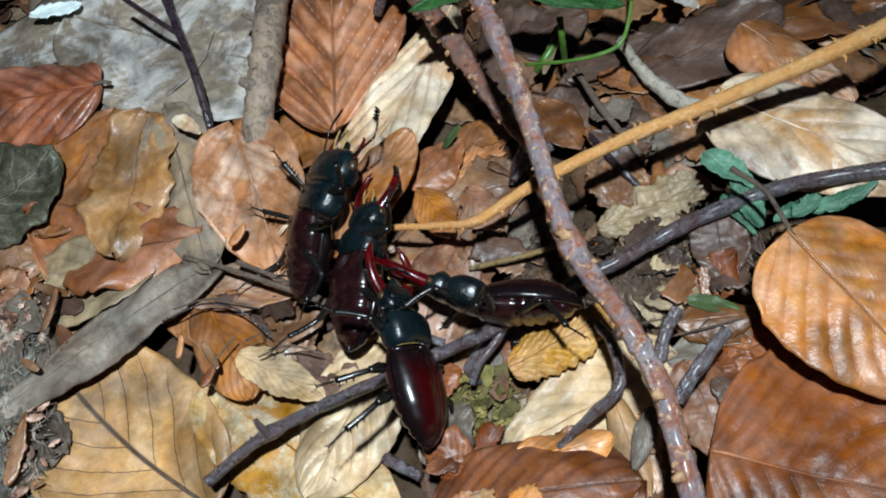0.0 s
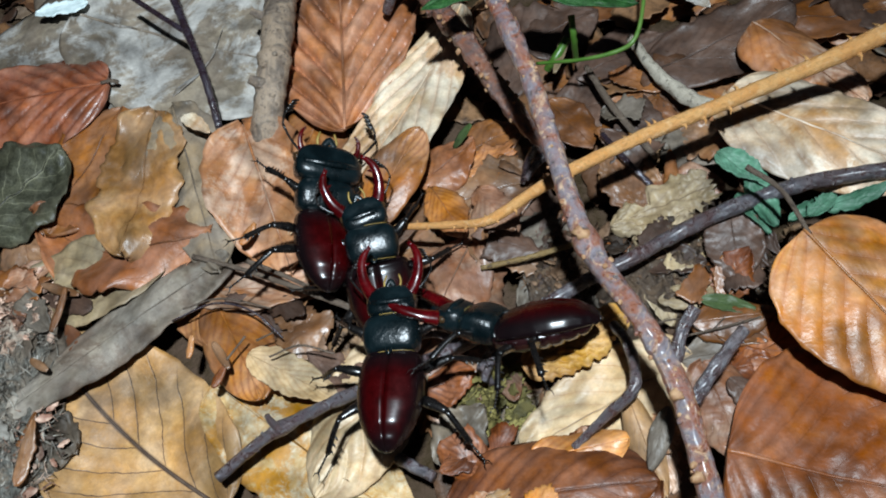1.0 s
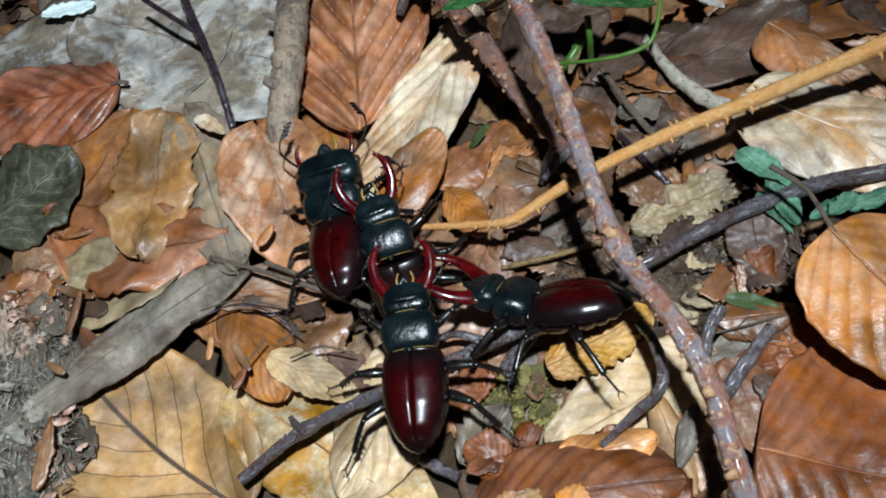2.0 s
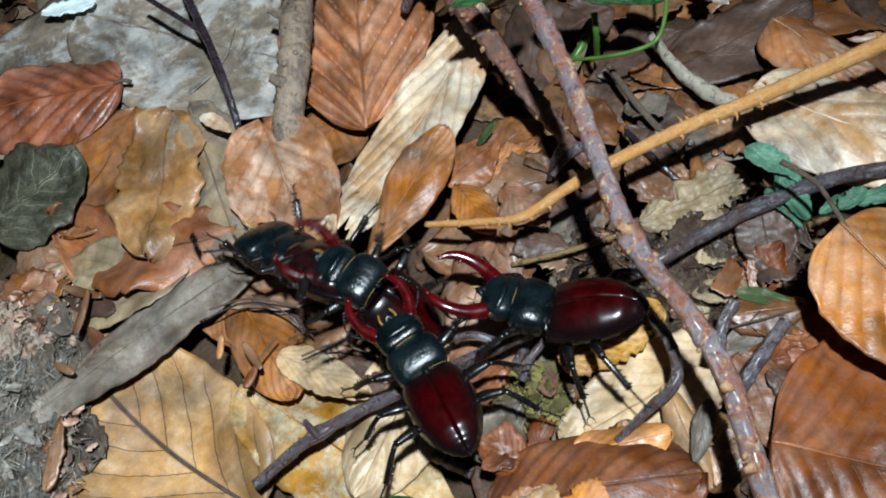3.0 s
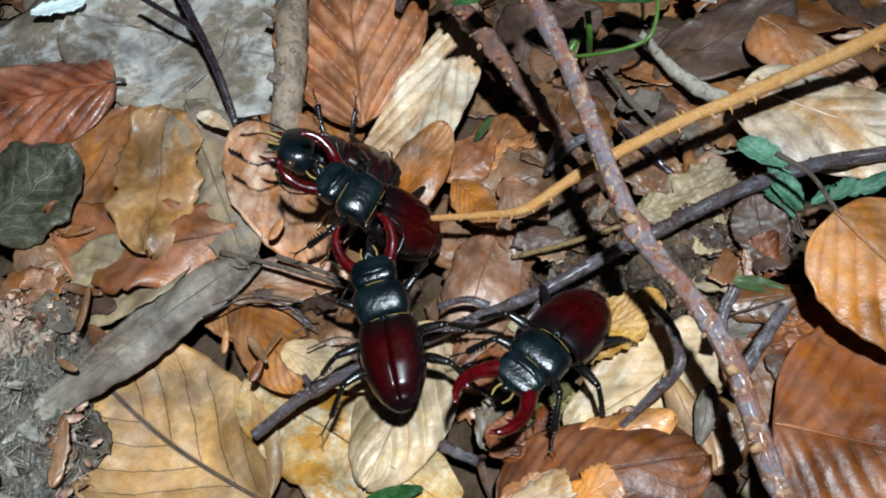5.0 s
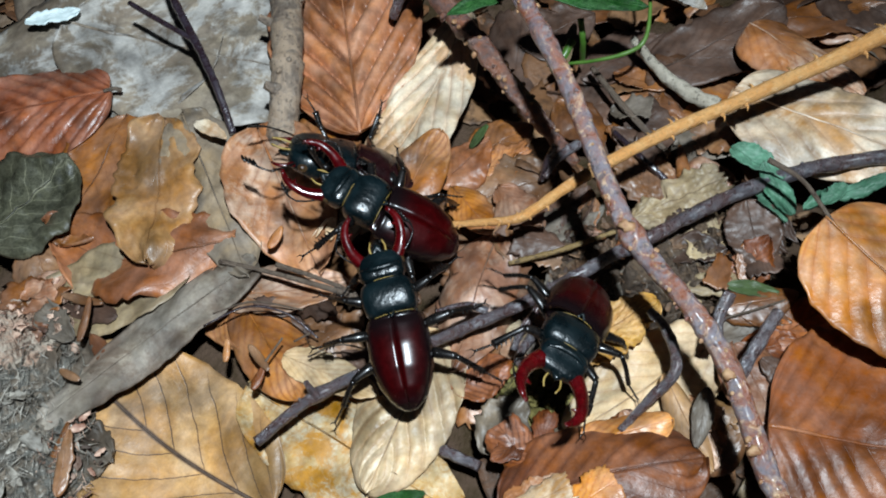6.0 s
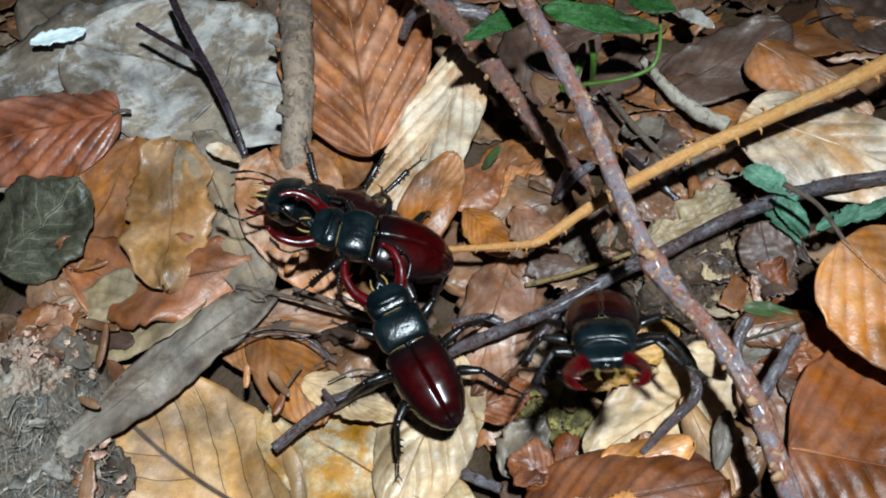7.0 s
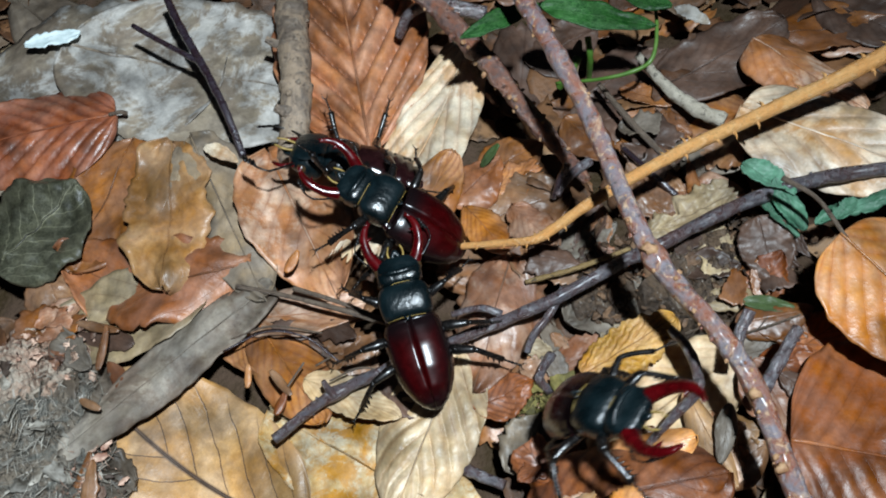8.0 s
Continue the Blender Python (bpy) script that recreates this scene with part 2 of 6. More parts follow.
M_IVY = leaf_material("leaf_ivy_green", (0.006, 0.04, 0.007), (0.011, 0.06, 0.010), (0.08, 0.22, 0.06), 0.6, 0.45, spots=(0.004, 0.007, 0.004), spotty=0.2, spec=0.22, groove=0.05, veins=4.0, even=0.6, net=0.5)
M_WILT = leaf_material("leaf_wilted_green", (0.07, 0.19, 0.11), (0.10, 0.23, 0.15), (0.045, 0.12, 0.07), 0.4, 0.45, spots=(0.02, 0.05, 0.03))
M_GRASS = leaf_material("leaf_dull_green", (0.045, 0.085, 0.026), (0.065, 0.10, 0.036), (0.03, 0.06, 0.02), 0.3, 0.45)
M_VINE = plain_material("vine_stem", (0.045, 0.12, 0.015), (0.10, 0.19, 0.035), 0.4, 90)
# The lavender grey patches put the bark's sheen into its colour.
M_STICK = bark_material("bark_red_grey_sheen", (0.26, 0.085, 0.042), (0.19, 0.172, 0.20), (0.70, 0.48, 0.28), 0.31, 1.0, spec=0.9, coat=0.25, size=230, relief=0.0005, edge=0.08)
M_STICK2 = bark_material("bark_rough_brown", (0.24, 0.08, 0.035), (0.09, 0.065, 0.065), (0.46, 0.34, 0.27), 0.36, 0.8, spec=0.8, size=330, edge=0.12)
M_BRAMBLE = bark_material("bramble_straw", (0.64, 0.29, 0.085), (0.70, 0.38, 0.14), (0.78, 0.55, 0.32), 0.42, 0.6, spec=0.4, relief=0.0005, pore=0.2)
M_DKSTICK = bark_material("bark_dark_purple", (0.065, 0.028, 0.025), (0.062, 0.062, 0.075), (0.36, 0.35, 0.37), 0.27, 0.6, spec=1.0, coat=0.2, size=420, relief=0.0005)
M_TWIG = bark_material("twig_dark", (0.020, 0.010, 0.014), (0.032, 0.025, 0.036), (0.13, 0.10, 0.10), 0.22, 0.2, spec=1.0, coat=0.6, relief=0.00015)
M_GRSTICK = bark_material("bark_grey", (0.34, 0.25, 0.175), (0.13, 0.10, 0.078), (0.40, 0.35, 0.29), 0.42, 0.5, size=160, relief=0.0006, edge=0.08)
M_DEADSTEM = bark_material("dead_stem_pale", (0.46, 0.40, 0.31), (0.56, 0.50, 0.40), (0.2, 0.16, 0.12), 0.6, 0.4)
M_DRYSTALK = bark_material("dry_stalk", (0.22, 0.14, 0.05), (0.28, 0.19, 0.08), (0.16, 0.09, 0.04), 0.5, 0.3, relief=0.0003)
M_DARKVEIN = plain_material("dark_vein", (0.06, 0.038, 0.028), (0.10, 0.065, 0.045), 0.6, 300)
M_STALK = bark_material("stalk_grey_brown", (0.11, 0.078, 0.055), (0.17, 0.125, 0.09), (0.06, 0.04, 0.03), 0.5, 0.3)
M_SOIL = plain_material("humus", (0.035, 0.021, 0.007), (0.075, 0.046, 0.03), 0.85, 120, 0.25, bump=0.9, dist=0.002)
M_CRUMB = plain_material("humus_crumbs", (0.05, 0.027, 0.015), (0.12, 0.07, 0.04), 0.6, 260, 0.35, bump=0.8, dist=0.0006, per_island=0.8)
M_MOSSY = plain_material("mossy_fibre", (0.085, 0.07, 0.052), (0.34, 0.31, 0.265), 0.55, 200, 0.4, bump=0.8, dist=0.0006, per_island=0.5)
M_DUST = plain_material("rosy_crumbs", (0.15, 0.07, 0.045), (0.42, 0.29, 0.22), 0.55, 240, 0.4, bump=0.8, dist=0.0006, per_island=0.85)
M_MOSS = plain_material("moss", (0.10, 0.085, 0.025), (0.19, 0.155, 0.05), 0.7, 300, 0.3, bump=0.8, dist=0.0006, per_island=0.5)
M_LITTER = litter_material("leaf_fragments")




def pulp_material(name, c1, c2, c3, scale):
    """Rotten leaf pulp: three tones in ragged blotches, fibrous and lumpy."""
    n = Nodes(name, 0.5, 0.4)
    obj = n.coords()
    long = n.coords("Object", (1, 0.35, 1))
    a, b, g = n.noise(obj, scale, 6, 0.7, 1.5), n.noise(long, scale * 2.6, 6, 0.75, 2.0), n.noise(obj, scale * 9, 4, 0.7)
    color = n.mix(n.ramp(a, 0.42, 0.58), c1, c2)
    color = n.mix(n.math("MULTIPLY", n.ramp(b, 0.50, 0.60), 0.9), color, c3)
    color = n.mix(n.math("MULTIPLY", n.ramp(g, 0.5, 0.7), 0.45), color, c3)
    color = n.mix(n.math("MULTIPLY", n.ramp(b, 0.44, 0.34), 0.8), color, (0.55, 0.51, 0.46))
    return n.done(color, n.math("ADD", n.math("ADD", a, b), n.math("MULTIPLY", g, 0.5)), 0.0016, 0.8)


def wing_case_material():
    """Polished maroon, painted black along the outer rim and the front edge for shade as well as pigment, under a clear
    hard gloss.
    """
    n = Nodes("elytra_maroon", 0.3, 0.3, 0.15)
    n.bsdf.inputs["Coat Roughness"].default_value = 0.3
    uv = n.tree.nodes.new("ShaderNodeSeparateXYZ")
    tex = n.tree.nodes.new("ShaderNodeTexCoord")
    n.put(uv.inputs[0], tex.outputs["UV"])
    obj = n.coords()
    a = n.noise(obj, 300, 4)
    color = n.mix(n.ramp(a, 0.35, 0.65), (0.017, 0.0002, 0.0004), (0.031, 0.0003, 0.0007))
    # Dark margins, spread inwards to paint the shade of the curved sides and ends.
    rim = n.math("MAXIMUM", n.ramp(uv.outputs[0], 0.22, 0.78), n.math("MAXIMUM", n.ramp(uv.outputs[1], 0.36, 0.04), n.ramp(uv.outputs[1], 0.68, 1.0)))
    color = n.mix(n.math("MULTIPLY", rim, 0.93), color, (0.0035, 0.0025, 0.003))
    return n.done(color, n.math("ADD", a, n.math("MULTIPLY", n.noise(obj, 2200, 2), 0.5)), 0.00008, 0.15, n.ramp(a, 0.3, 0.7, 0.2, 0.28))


M_PULP = pulp_material("rosy_leaf_pulp", (0.44, 0.29, 0.21), (0.40, 0.33, 0.26), (0.10, 0.055, 0.035), 75)
M_PULPGREY = pulp_material("grey_leaf_pulp", (0.22, 0.175, 0.13), (0.15, 0.145, 0.125), (0.035, 0.028, 0.022), 120)
M_PULPBROWN = pulp_material("brown_humus_pulp", (0.14, 0.09, 0.055), (0.10, 0.07, 0.05), (0.035, 0.022, 0.014), 130)
M_PEEL = plain_material("peeled_wood", (0.26, 0.125, 0.06), (0.42, 0.25, 0.13), 0.45, 500, 0.4, 0.0, 0.7, 0.0005)
M_SHELL = plain_material("shell_black", (0.0012, 0.0036, 0.0045), (0.003, 0.0085, 0.0105), 0.29, 170, 0.55, 0.0, 0.4, 0.0006)
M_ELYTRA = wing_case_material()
M_JAW = plain_material("jaw_dark_red", (0.036, 0.0004, 0.0011), (0.075, 0.0008, 0.002), 0.24, 300, 0.5, 0.25, 0.15, 0.0001)
M_LEG = plain_material("leg_black", (0.004, 0.0036, 0.0036), (0.008, 0.0065, 0.006), 0.26, 400, 0.5, 0.0, 0.25, 0.0001)
M_BELLY = plain_material("belly_black", (0.0085, 0.0022, 0.0026), (0.017, 0.0045, 0.005), 0.2, 350, 0.6, 0.0, 0.25, 0.00015)
M_FRINGE = plain_material("golden_hair", (0.22, 0.14, 0.03), (0.32, 0.22, 0.06), 0.5, 600)
M_EYE = plain_material("eye_brown", (0.03, 0.015, 0.008), (0.05, 0.028, 0.012), 0.15, 600)


# ---- builders ----
def mesh_of(name, verts, faces, mat, uvs=None, smooth=True):
    me = bpy.data.meshes.new(name)
    me.from_pydata([tuple(v) for v in verts], [], faces)
    if uvs is not None:
        layer = me.uv_layers.new(name="UVMap")
        idx = np.empty(len(me.loops), dtype=np.int32)
        me.loops.foreach_get("vertex_index", idx)
        layer.data.foreach_set("uv", np.asarray(uvs, dtype=np.float32)[idx].ravel())
    me.materials.append(mat)
    if smooth:
        me.polygons.foreach_set("use_smooth", [True] * len(me.polygons))
    me.update()
    return me


def part(name, data, parent, label=""):
    ob = new(name, data)
    ob.parent = parent
    return tagged(ob, label)


def smooth_path(points, radii, step=12):
    """A Catmull-Rom path through points, with radii carried along."""
    p = [Vector(q) for q in points]
    p = [p[0] * 2 - p[1]] + p + [p[-1] * 2 - p[-2]]
    r = [radii[0]] + list(radii) + [radii[-1]]
    out = []
    for i in range(1, len(p) - 2):
        for k in range(step):
            t = k / step
            a, b, c, d = p[i - 1], p[i], p[i + 1], p[i + 2]
            q = 0.5 * ((2 * b) + (c - a) * t + (2 * a - 5 * b + 4 * c - d) * t * t + (3 * b - a - 3 * c + d) * t ** 3)
            out.append((q, r[i] * (1 - t) + r[i + 1] * t))
    out.append((p[-2], r[-2]))
    return out


def tube(path, sides=12, rough=0.0, seed=0, flat=1.0, freq=420):
    """Vertices, faces and UVs of a capped tube along (point, radius) pairs."""
    verts, faces, uvs = [], [], []
    side, run = None, 0.0
    n = len(path)
    for i, (q, r) in enumerate(path):
        ahead = (path[min(i + 1, n - 1)][0] - path[max(i - 1, 0)][0]).normalized()
        if side is None:
            side = ahead.cross(Vector((0.13, 0.21, 0.97))).normalized()
        side = (side - ahead * side.dot(ahead)).normalized()
        up = side.cross(ahead)
        if i:
            run += (q - path[i - 1][0]).length
        for k in range(sides):
            a = 2 * math.pi * k / sides
            way = side * math.cos(a) + up * math.sin(a) * flat
            v = q + way * r
            if rough:
                v = v + way * r * rough * (noise.noise(v * freq + Vector((seed, 0, 0))) + 0.5 * noise.noise(v * freq * 2.7))
            verts.append(v)
            uvs.append((k / sides if k <= sides / 2 else 1 - k / sides, run * 90))
    for i in range(n - 1):
        for k in range(sides):
            a, b = i * sides + k, i * sides + (k + 1) % sides
            faces.append((a, b, b + sides, a + sides))
    faces.append(tuple(range(sides))[::-1])
    faces.append(tuple(range((n - 1) * sides, n * sides)))
    return verts, faces, uvs


def joined(pieces):
    """Several (verts, faces, uvs) as one."""
    V, F, U = [], [], []
    for v, f, u in pieces:
        o = len(V)
        V += list(v)
        F += [tuple(i + o for i in q) for q in f]
        U += list(u)
    return V, F, U


def leaf_shape(length, width, seed=0, bend=0.0, curl=0.0, twist=0.0, pleat=0.0, wave=0.08, ragged=0.04, crumple=0.02, fold=0.0, lift=0.18, tear=0.12, shape=(0.85, 0.75), droop=0.0, nu=56, nv=20, thick=0.00028, cut=0.0, teeth=0, veins=VEINS, lobes=0.0, bow=0.0):
    """A leaf blade along +x: outline, camber, cross curl, twist, pleats between the side veins, and a shell of real thickness.
    curl is the half angle (radians) of the cross section's arc, droop lowers the tip, cut tears the end off, bow bends the midrib to its left."""
    top, uvs = [], []
    for i in range(nu + 1):
        u = i / nu
        uu = u * (1 - cut)
        half = 0.5 * width * max(math.sin(math.pi * min(max(uu, 0.0), 1.0) ** shape[0]), 0.0) ** shape[1] + 0.0004
        for j in range(nv + 1):
            v = 2 * j / nv - 1
            edge = 1 + ragged * (noise.noise((u * 7 + seed * 3.1, math.copysign(2.0, v), seed)) + 0.6 * noise.noise((u * 23, math.copysign(5.0, v), seed * 1.7)))
            edge += 0.07 * noise.noise((u * 2.7 + seed * 0.6, math.copysign(4.1, v), seed * 2.3)) + 0.009 * math.cos(2 * math.pi * u * veins) + lobes * math.cos(2 * math.pi * (u * 2.4 - 0.2))
            rip = noise.noise((u * 4.5 + seed * 1.9, math.copysign(3.3, v), seed * 0.7))
            edge *= 1 - tear * min(1.0, max(0.0, (rip - 0.42) / 0.10))
            if teeth:
                edge += 0.03 * (1 - 2 * abs((u * teeth) % 1 - 0.5))
            w = half * edge
            k = curl * (0.6 + 0.4 * math.sin(math.pi * u) + 0.35 * noise.noise((u * 2.3, seed, 0.5)))
            if abs(k) > 1e-3:
                y, z = w * math.sin(k * v) / k, w * (1 - math.cos(k * v)) / k
            else:
                y, z = w * v, 0.0
            a = abs(v)
            ph = (uu * veins - SLANT * veins * a) % 1.0
            rise = 0.75 * math.sin(math.pi * ph) ** 0.8 + 0.35 * ph - 0.6
            z += pleat * width * rise * min(1.0, a * 6) * (1.05 - 0.45 * a) * max(0.0, math.sin(math.pi * min(u * 1.02, 1.0))) ** 0.5
            z += wave * width * (noise.noise((u * 3.2 + seed, v * 1.3, seed * 0.37)) + a * a * 0.9 * noise.noise((u * 6.5, v * 2 + seed, 9.1)))
            z += crumple * width * (noise.noise((u * 9, v * 4, seed)) + 0.5 * noise.noise((u * 19, v * 9, seed)) - 0.8 * abs(noise.noise((u * 5, v * 2.5 + 7, seed))))
            z += fold * w * a + lift * width * a ** 3 * noise.noise((u * 2.2, math.copysign(1.7, v), seed * 0.9 + 3))
            tw = twist * (u - 0.35)
            y, z = y * math.cos(tw) - z * math.sin(tw), y * math.sin(tw) + z * math.cos(tw)
            z += bend * length * math.sin(math.pi * u) - droop * length * u * u
            x = u * length * (1 + (0.03 * noise.noise((v * 3, seed, 4.2)) if u > 0.85 else 0))
            y += bow * length * math.sin(math.pi * u)
            if cut:
                x += length * 0.12 * u ** 6 * noise.noise((v * 4.5, seed, 1.1))
            top.append(Vector((x, y, z)))
            uvs.append((uu, v * 0.5 + 0.5))
    m = nv + 1
    n = len(top)
    verts = top + [p - Vector((0, 0, thick)) for p in top]
    faces = []
    for i in range(nu):
        for j in range(nv):
            a = i * m + j
            faces.append((a, a + m, a + m + 1, a + 1))
            faces.append((n + a, n + a + 1, n + a + m + 1, n + a + m))
    rim = [j for j in range(m)] + [i * m + nv for i in range(1, nu + 1)] + [nu * m + j for j in range(nv - 1, -1, -1)] + [i * m for i in range(nu - 1, 0, -1)]
    for a, b in zip(rim, rim[1:] + rim[:1]):
        faces.append((a, b, n + b, n + a))
    return verts, faces, uvs + uvs


def laid(base, tip, roll=0.0):
    """The pose of a leaf whose +x runs from base to tip, with its face up and then rolled about that line (degrees)."""
    b, t = Vector(base), Vector(tip)
    x = (t - b).normalized()
    y = Vector((0, 0, 1)).cross(x).normalized()
    z = x.cross(y)
    m = Matrix((x, y, z)).transposed().to_4x4()
    return Matrix.Translation(b) @ m @ pose(0, 0, 0, roll)


LEAF_GROUP = "fallen leaves on the forest floor"


def leaf(label, base, tip, width, mat, roll=0.0, seed=1, stalk=0.0, rib=True, category="leaf", name="fallen_leaf", group=LEAF_GROUP, rib_mat=None, **how):
    """One fallen leaf: a blade, its raised midrib beneath and, where it shows, its stalk."""
    length = (Vector(tip) - Vector(base)).length
    if how.get("pleat", 0) >= 0.03:
        how.setdefault("nu", 120)
        how.setdefault("nv", 72)
    v, f, uv = leaf_shape(length, width, seed=seed, **how)
    ob = new(name, mesh_of(name, v, f, mat, uv))
    ob.matrix_world = laid(base, tip, roll)
    tagged(ob, label, category, group)
    nv = how.get("nv", 20)
    nu = how.get("nu", 56)
    if rib:
        r0 = min(0.0005, width * 0.012)
        line = [(v[i * (nv + 1) + nv // 2] + Vector((0, 0, 0.00005)), r0 * (1.05 - 0.8 * i / nu)) for i in range(0, nu + 1, 2)]
        part("midrib", mesh_of("midrib", *tube(line, 6)[:2], rib_mat or mat, tube(line, 6)[2]), ob)
    if stalk:
        r = min(0.0009, width * 0.016)
        a = v[nv // 2]
        pts = [a + Vector((0.002, 0, 0)), a + Vector((-stalk * 0.5, stalk * 0.12, 0.0005)), a + Vector((-stalk, stalk * 0.05, -0.001))]
        t = tube(smooth_path(pts, [r, r, r * 1.3], 6), 7)
        part("stalk", mesh_of("stalk", t[0], t[1], M_STALK, t[2]), ob)
    return ob


def stick(name, label, points, radii, mat, category="stick", rough=0.16, sides=16, step=14, buds=0, seed=3, thorns=0, knots=(), group="", thorn_mat=None, stubs=(), bud_mat=None):
    """A stick: a rough tapering rod with swollen knots, and buds, thorns or side stubs as parts. Its origin is its first point."""
    o = Vector(points[0])
    path = smooth_path([Vector(p) - o for p in points], radii, step)
    n = len(path)
    rr, run = [], 0.0
    for i, (q, r) in enumerate(path):
        run += (q - path[i - 1][0]).length if i else 0.0
        swell = sum(a * math.exp(-((i / n - k) / 0.012) ** 2) for k, a in knots)
        rr.append((q, r * (1 + swell + 0.14 * noise.noise((run * 0.35 / max(r, 0.0004), seed, 0)))))
    t = tube(rr, sides, rough, seed)
    ob = new(name, mesh_of(name, t[0], t[1], mat, t[2]))
    ob.location = o
    tagged(ob, label, category, group)
    rnd = random.Random(seed)
    for k in range(buds + thorns):
        i = rnd.randrange(3, n - 3)
        q, r = path[i]
        ahead = (path[i + 1][0] - path[i - 1][0]).normalized()
        side = ahead.cross(Vector((0, 0, 1))).normalized()
        up = side.cross(ahead)
        a = rnd.uniform(-0.35, math.pi + 0.35) if k < buds else rnd.choice((-0.1, 0.3, 2.8, 3.3))
        way = side * math.cos(a) + up * math.sin(a)
        if k < buds:
            s = rnd.uniform(0.16, 0.34) * r
            pts = [(q + way * (r * 0.75), s), (q + way * (r + s * 0.4) + ahead * s * 0.3, s * 0.85), (q + way * (r + s * 0.9) + ahead * s * 0.9, s * 0.25)]
            tt = tube(pts, 6, 0.25, k)
            part("bud", mesh_of("bud", tt[0], tt[1], bud_mat if bud_mat and k % 3 else mat, tt[2]), ob)
        else:
            h = r * rnd.uniform(0.6, 1.3)
            pts = [(q + way * r * 0.8, r * 0.42), (q + way * (r + h * 0.4) + ahead * h * 0.1, r * 0.18), (q + way * (r + h) - ahead * h * 0.2, r * 0.03)]
            tt = tube(pts, 6)
            part("thorn", mesh_of("thorn", tt[0], tt[1], thorn_mat or mat, tt[2]), ob)
    for pts, r0, r1 in stubs:
        tt = tube(smooth_path([Vector(p) - o for p in pts], np.linspace(r0, r1, len(pts)), 8), 10, rough, seed + 1)
        part("side_twig", mesh_of("side_twig", tt[0], tt[1], mat, tt[2]), ob)
    return ob


def heap(name, label, centre, spread, count, mat, size, seed=0, kind="stuff", category="debris", fibres=0.5, height=0.004):
    """Loose flakes, crumbs and fibres that nobody could count, heaped over an oval."""
    rnd = random.Random(seed)
    pieces = []
    flakes = [leaf_shape(1.0, rnd.uniform(0.4, 0.8), seed=k + 0.4, wave=0.12, ragged=0.5, curl=rnd.uniform(-0.9, 0.9), nu=6, nv=4, thick=0.03, cut=rnd.choice((0.1, 0.3, 0.45))) for k in range(10)]
    cx, cy, cz = centre
    for k in range(count):
        a, d = rnd.uniform(0, 2 * math.pi), rnd.random() ** 0.6
        p = Vector((cx + spread[0] * d * math.cos(a), cy + spread[1] * d * math.sin(a), cz + height * (1 - d * d) * rnd.random()))
        s = size * rnd.uniform(0.3, 1.5)
        kind_of = rnd.random()
        w = Vector((rnd.gauss(0, 1), rnd.gauss(0, 1), rnd.gauss(0, 0.25))).normalized()
        if kind_of < fibres:
            b = Vector((rnd.gauss(0, 1), rnd.gauss(0, 1), rnd.gauss(0, 0.3))) * s
            pieces.append(tube([(p - w * s * 2.5, s * 0.07), (p + b * 0.5, s * 0.12), (p + w * s * 2.5 + b * 0.3, s * 0.04)], 4, 0.3, k))
        elif kind_of < fibres + (1 - fibres) * 0.75:
            m = Matrix.Translation(p) @ pose(0, 0, 0, rnd.gauss(0, 25), rnd.gauss(0, 25), rnd.uniform(0, 360)) @ Matrix.Scale(s * rnd.uniform(2, 5.5), 4)
            v, f, u = rnd.choice(flakes)
            pieces.append(([m @ q for q in v], f, u))
        else:
            pieces.append(tube([(p - w * s * 0.6, s * 0.25), (p, s * 0.5), (p + w * s * 0.6, s * 0.2)], 6, 0.9, k))
    v, f, u = joined(pieces)
    return tagged(new(name, mesh_of(name, v, f, mat, u)), label, category, "", kind)


def mound(name, label, centre, spread, mat, seed=0, height=0.0045, category="debris"):
    """A low lumpy cake of rotten leaf, thinning out to a ragged rim."""
    verts, faces, n = [], [], 70
    cx, cy, cz = centre
    for i in range(n + 1):
        for j in range(n + 1):
            a, b = 2 * i / n - 1, 2 * j / n - 1
            x, y = cx + spread[0] * a, cy + spread[1] * b
            d = math.hypot(a, b) + 0.28 * noise.noise((x * 160, y * 160, seed))
            lump = 0.5 * noise.noise((x * 210, y * 210, seed)) + 0.3 * noise.noise((x * 520, y * 520, seed)) + 0.15 * noise.noise((x * 1300, y * 1300, seed))
            verts.append((x, y, cz + height * (0.6 + lump) - 0.012 * max(0.0, d - 0.72) / 0.28))
    for i in range(n):
        for j in range(n):
            k = i * (n + 1) + j
            faces.append((k, k + n + 1, k + n + 2, k + 1))
    return tagged(new(name, mesh_of(name, verts, faces, mat)), label, category, "", "stuff")


# ---- stag beetles ----
MM = 0.001


def loft(rings, top=10, bottom=6, square=0.8):
    """A closed body along x through rings (x, half width, height above, depth below, z of the rim), in millimetres."""
    verts, faces, uvs = [], [], []
    m = top + bottom
    for x, w, h, d, z in rings:
        for k in range(m):
            if k < top:
                a = math.pi * k / top
                c, s = math.cos(a), math.sin(a)
                y, zz = w * math.copysign(abs(c) ** square, c), z + h * max(s, 0.0) ** square
            else:
                a = math.pi * (k - top) / bottom
                c, s = -math.cos(a), math.sin(a)
                y, zz = w * math.copysign(abs(c) ** square, c), z - d * max(s, 0.0) ** square
            verts.append((x * MM, y * MM, zz * MM))
            uvs.append((k / m, x * 0.05))
    for i in range(len(rings) - 1):
        for k in range(m):
            a, b = i * m + k, i * m + (k + 1) % m
            faces.append((a, a + m, b + m, b))
    faces.append(tuple(range(m)))
    faces.append(tuple(range((len(rings) - 1) * m, len(rings) * m))[::-1])
    return verts, faces, uvs


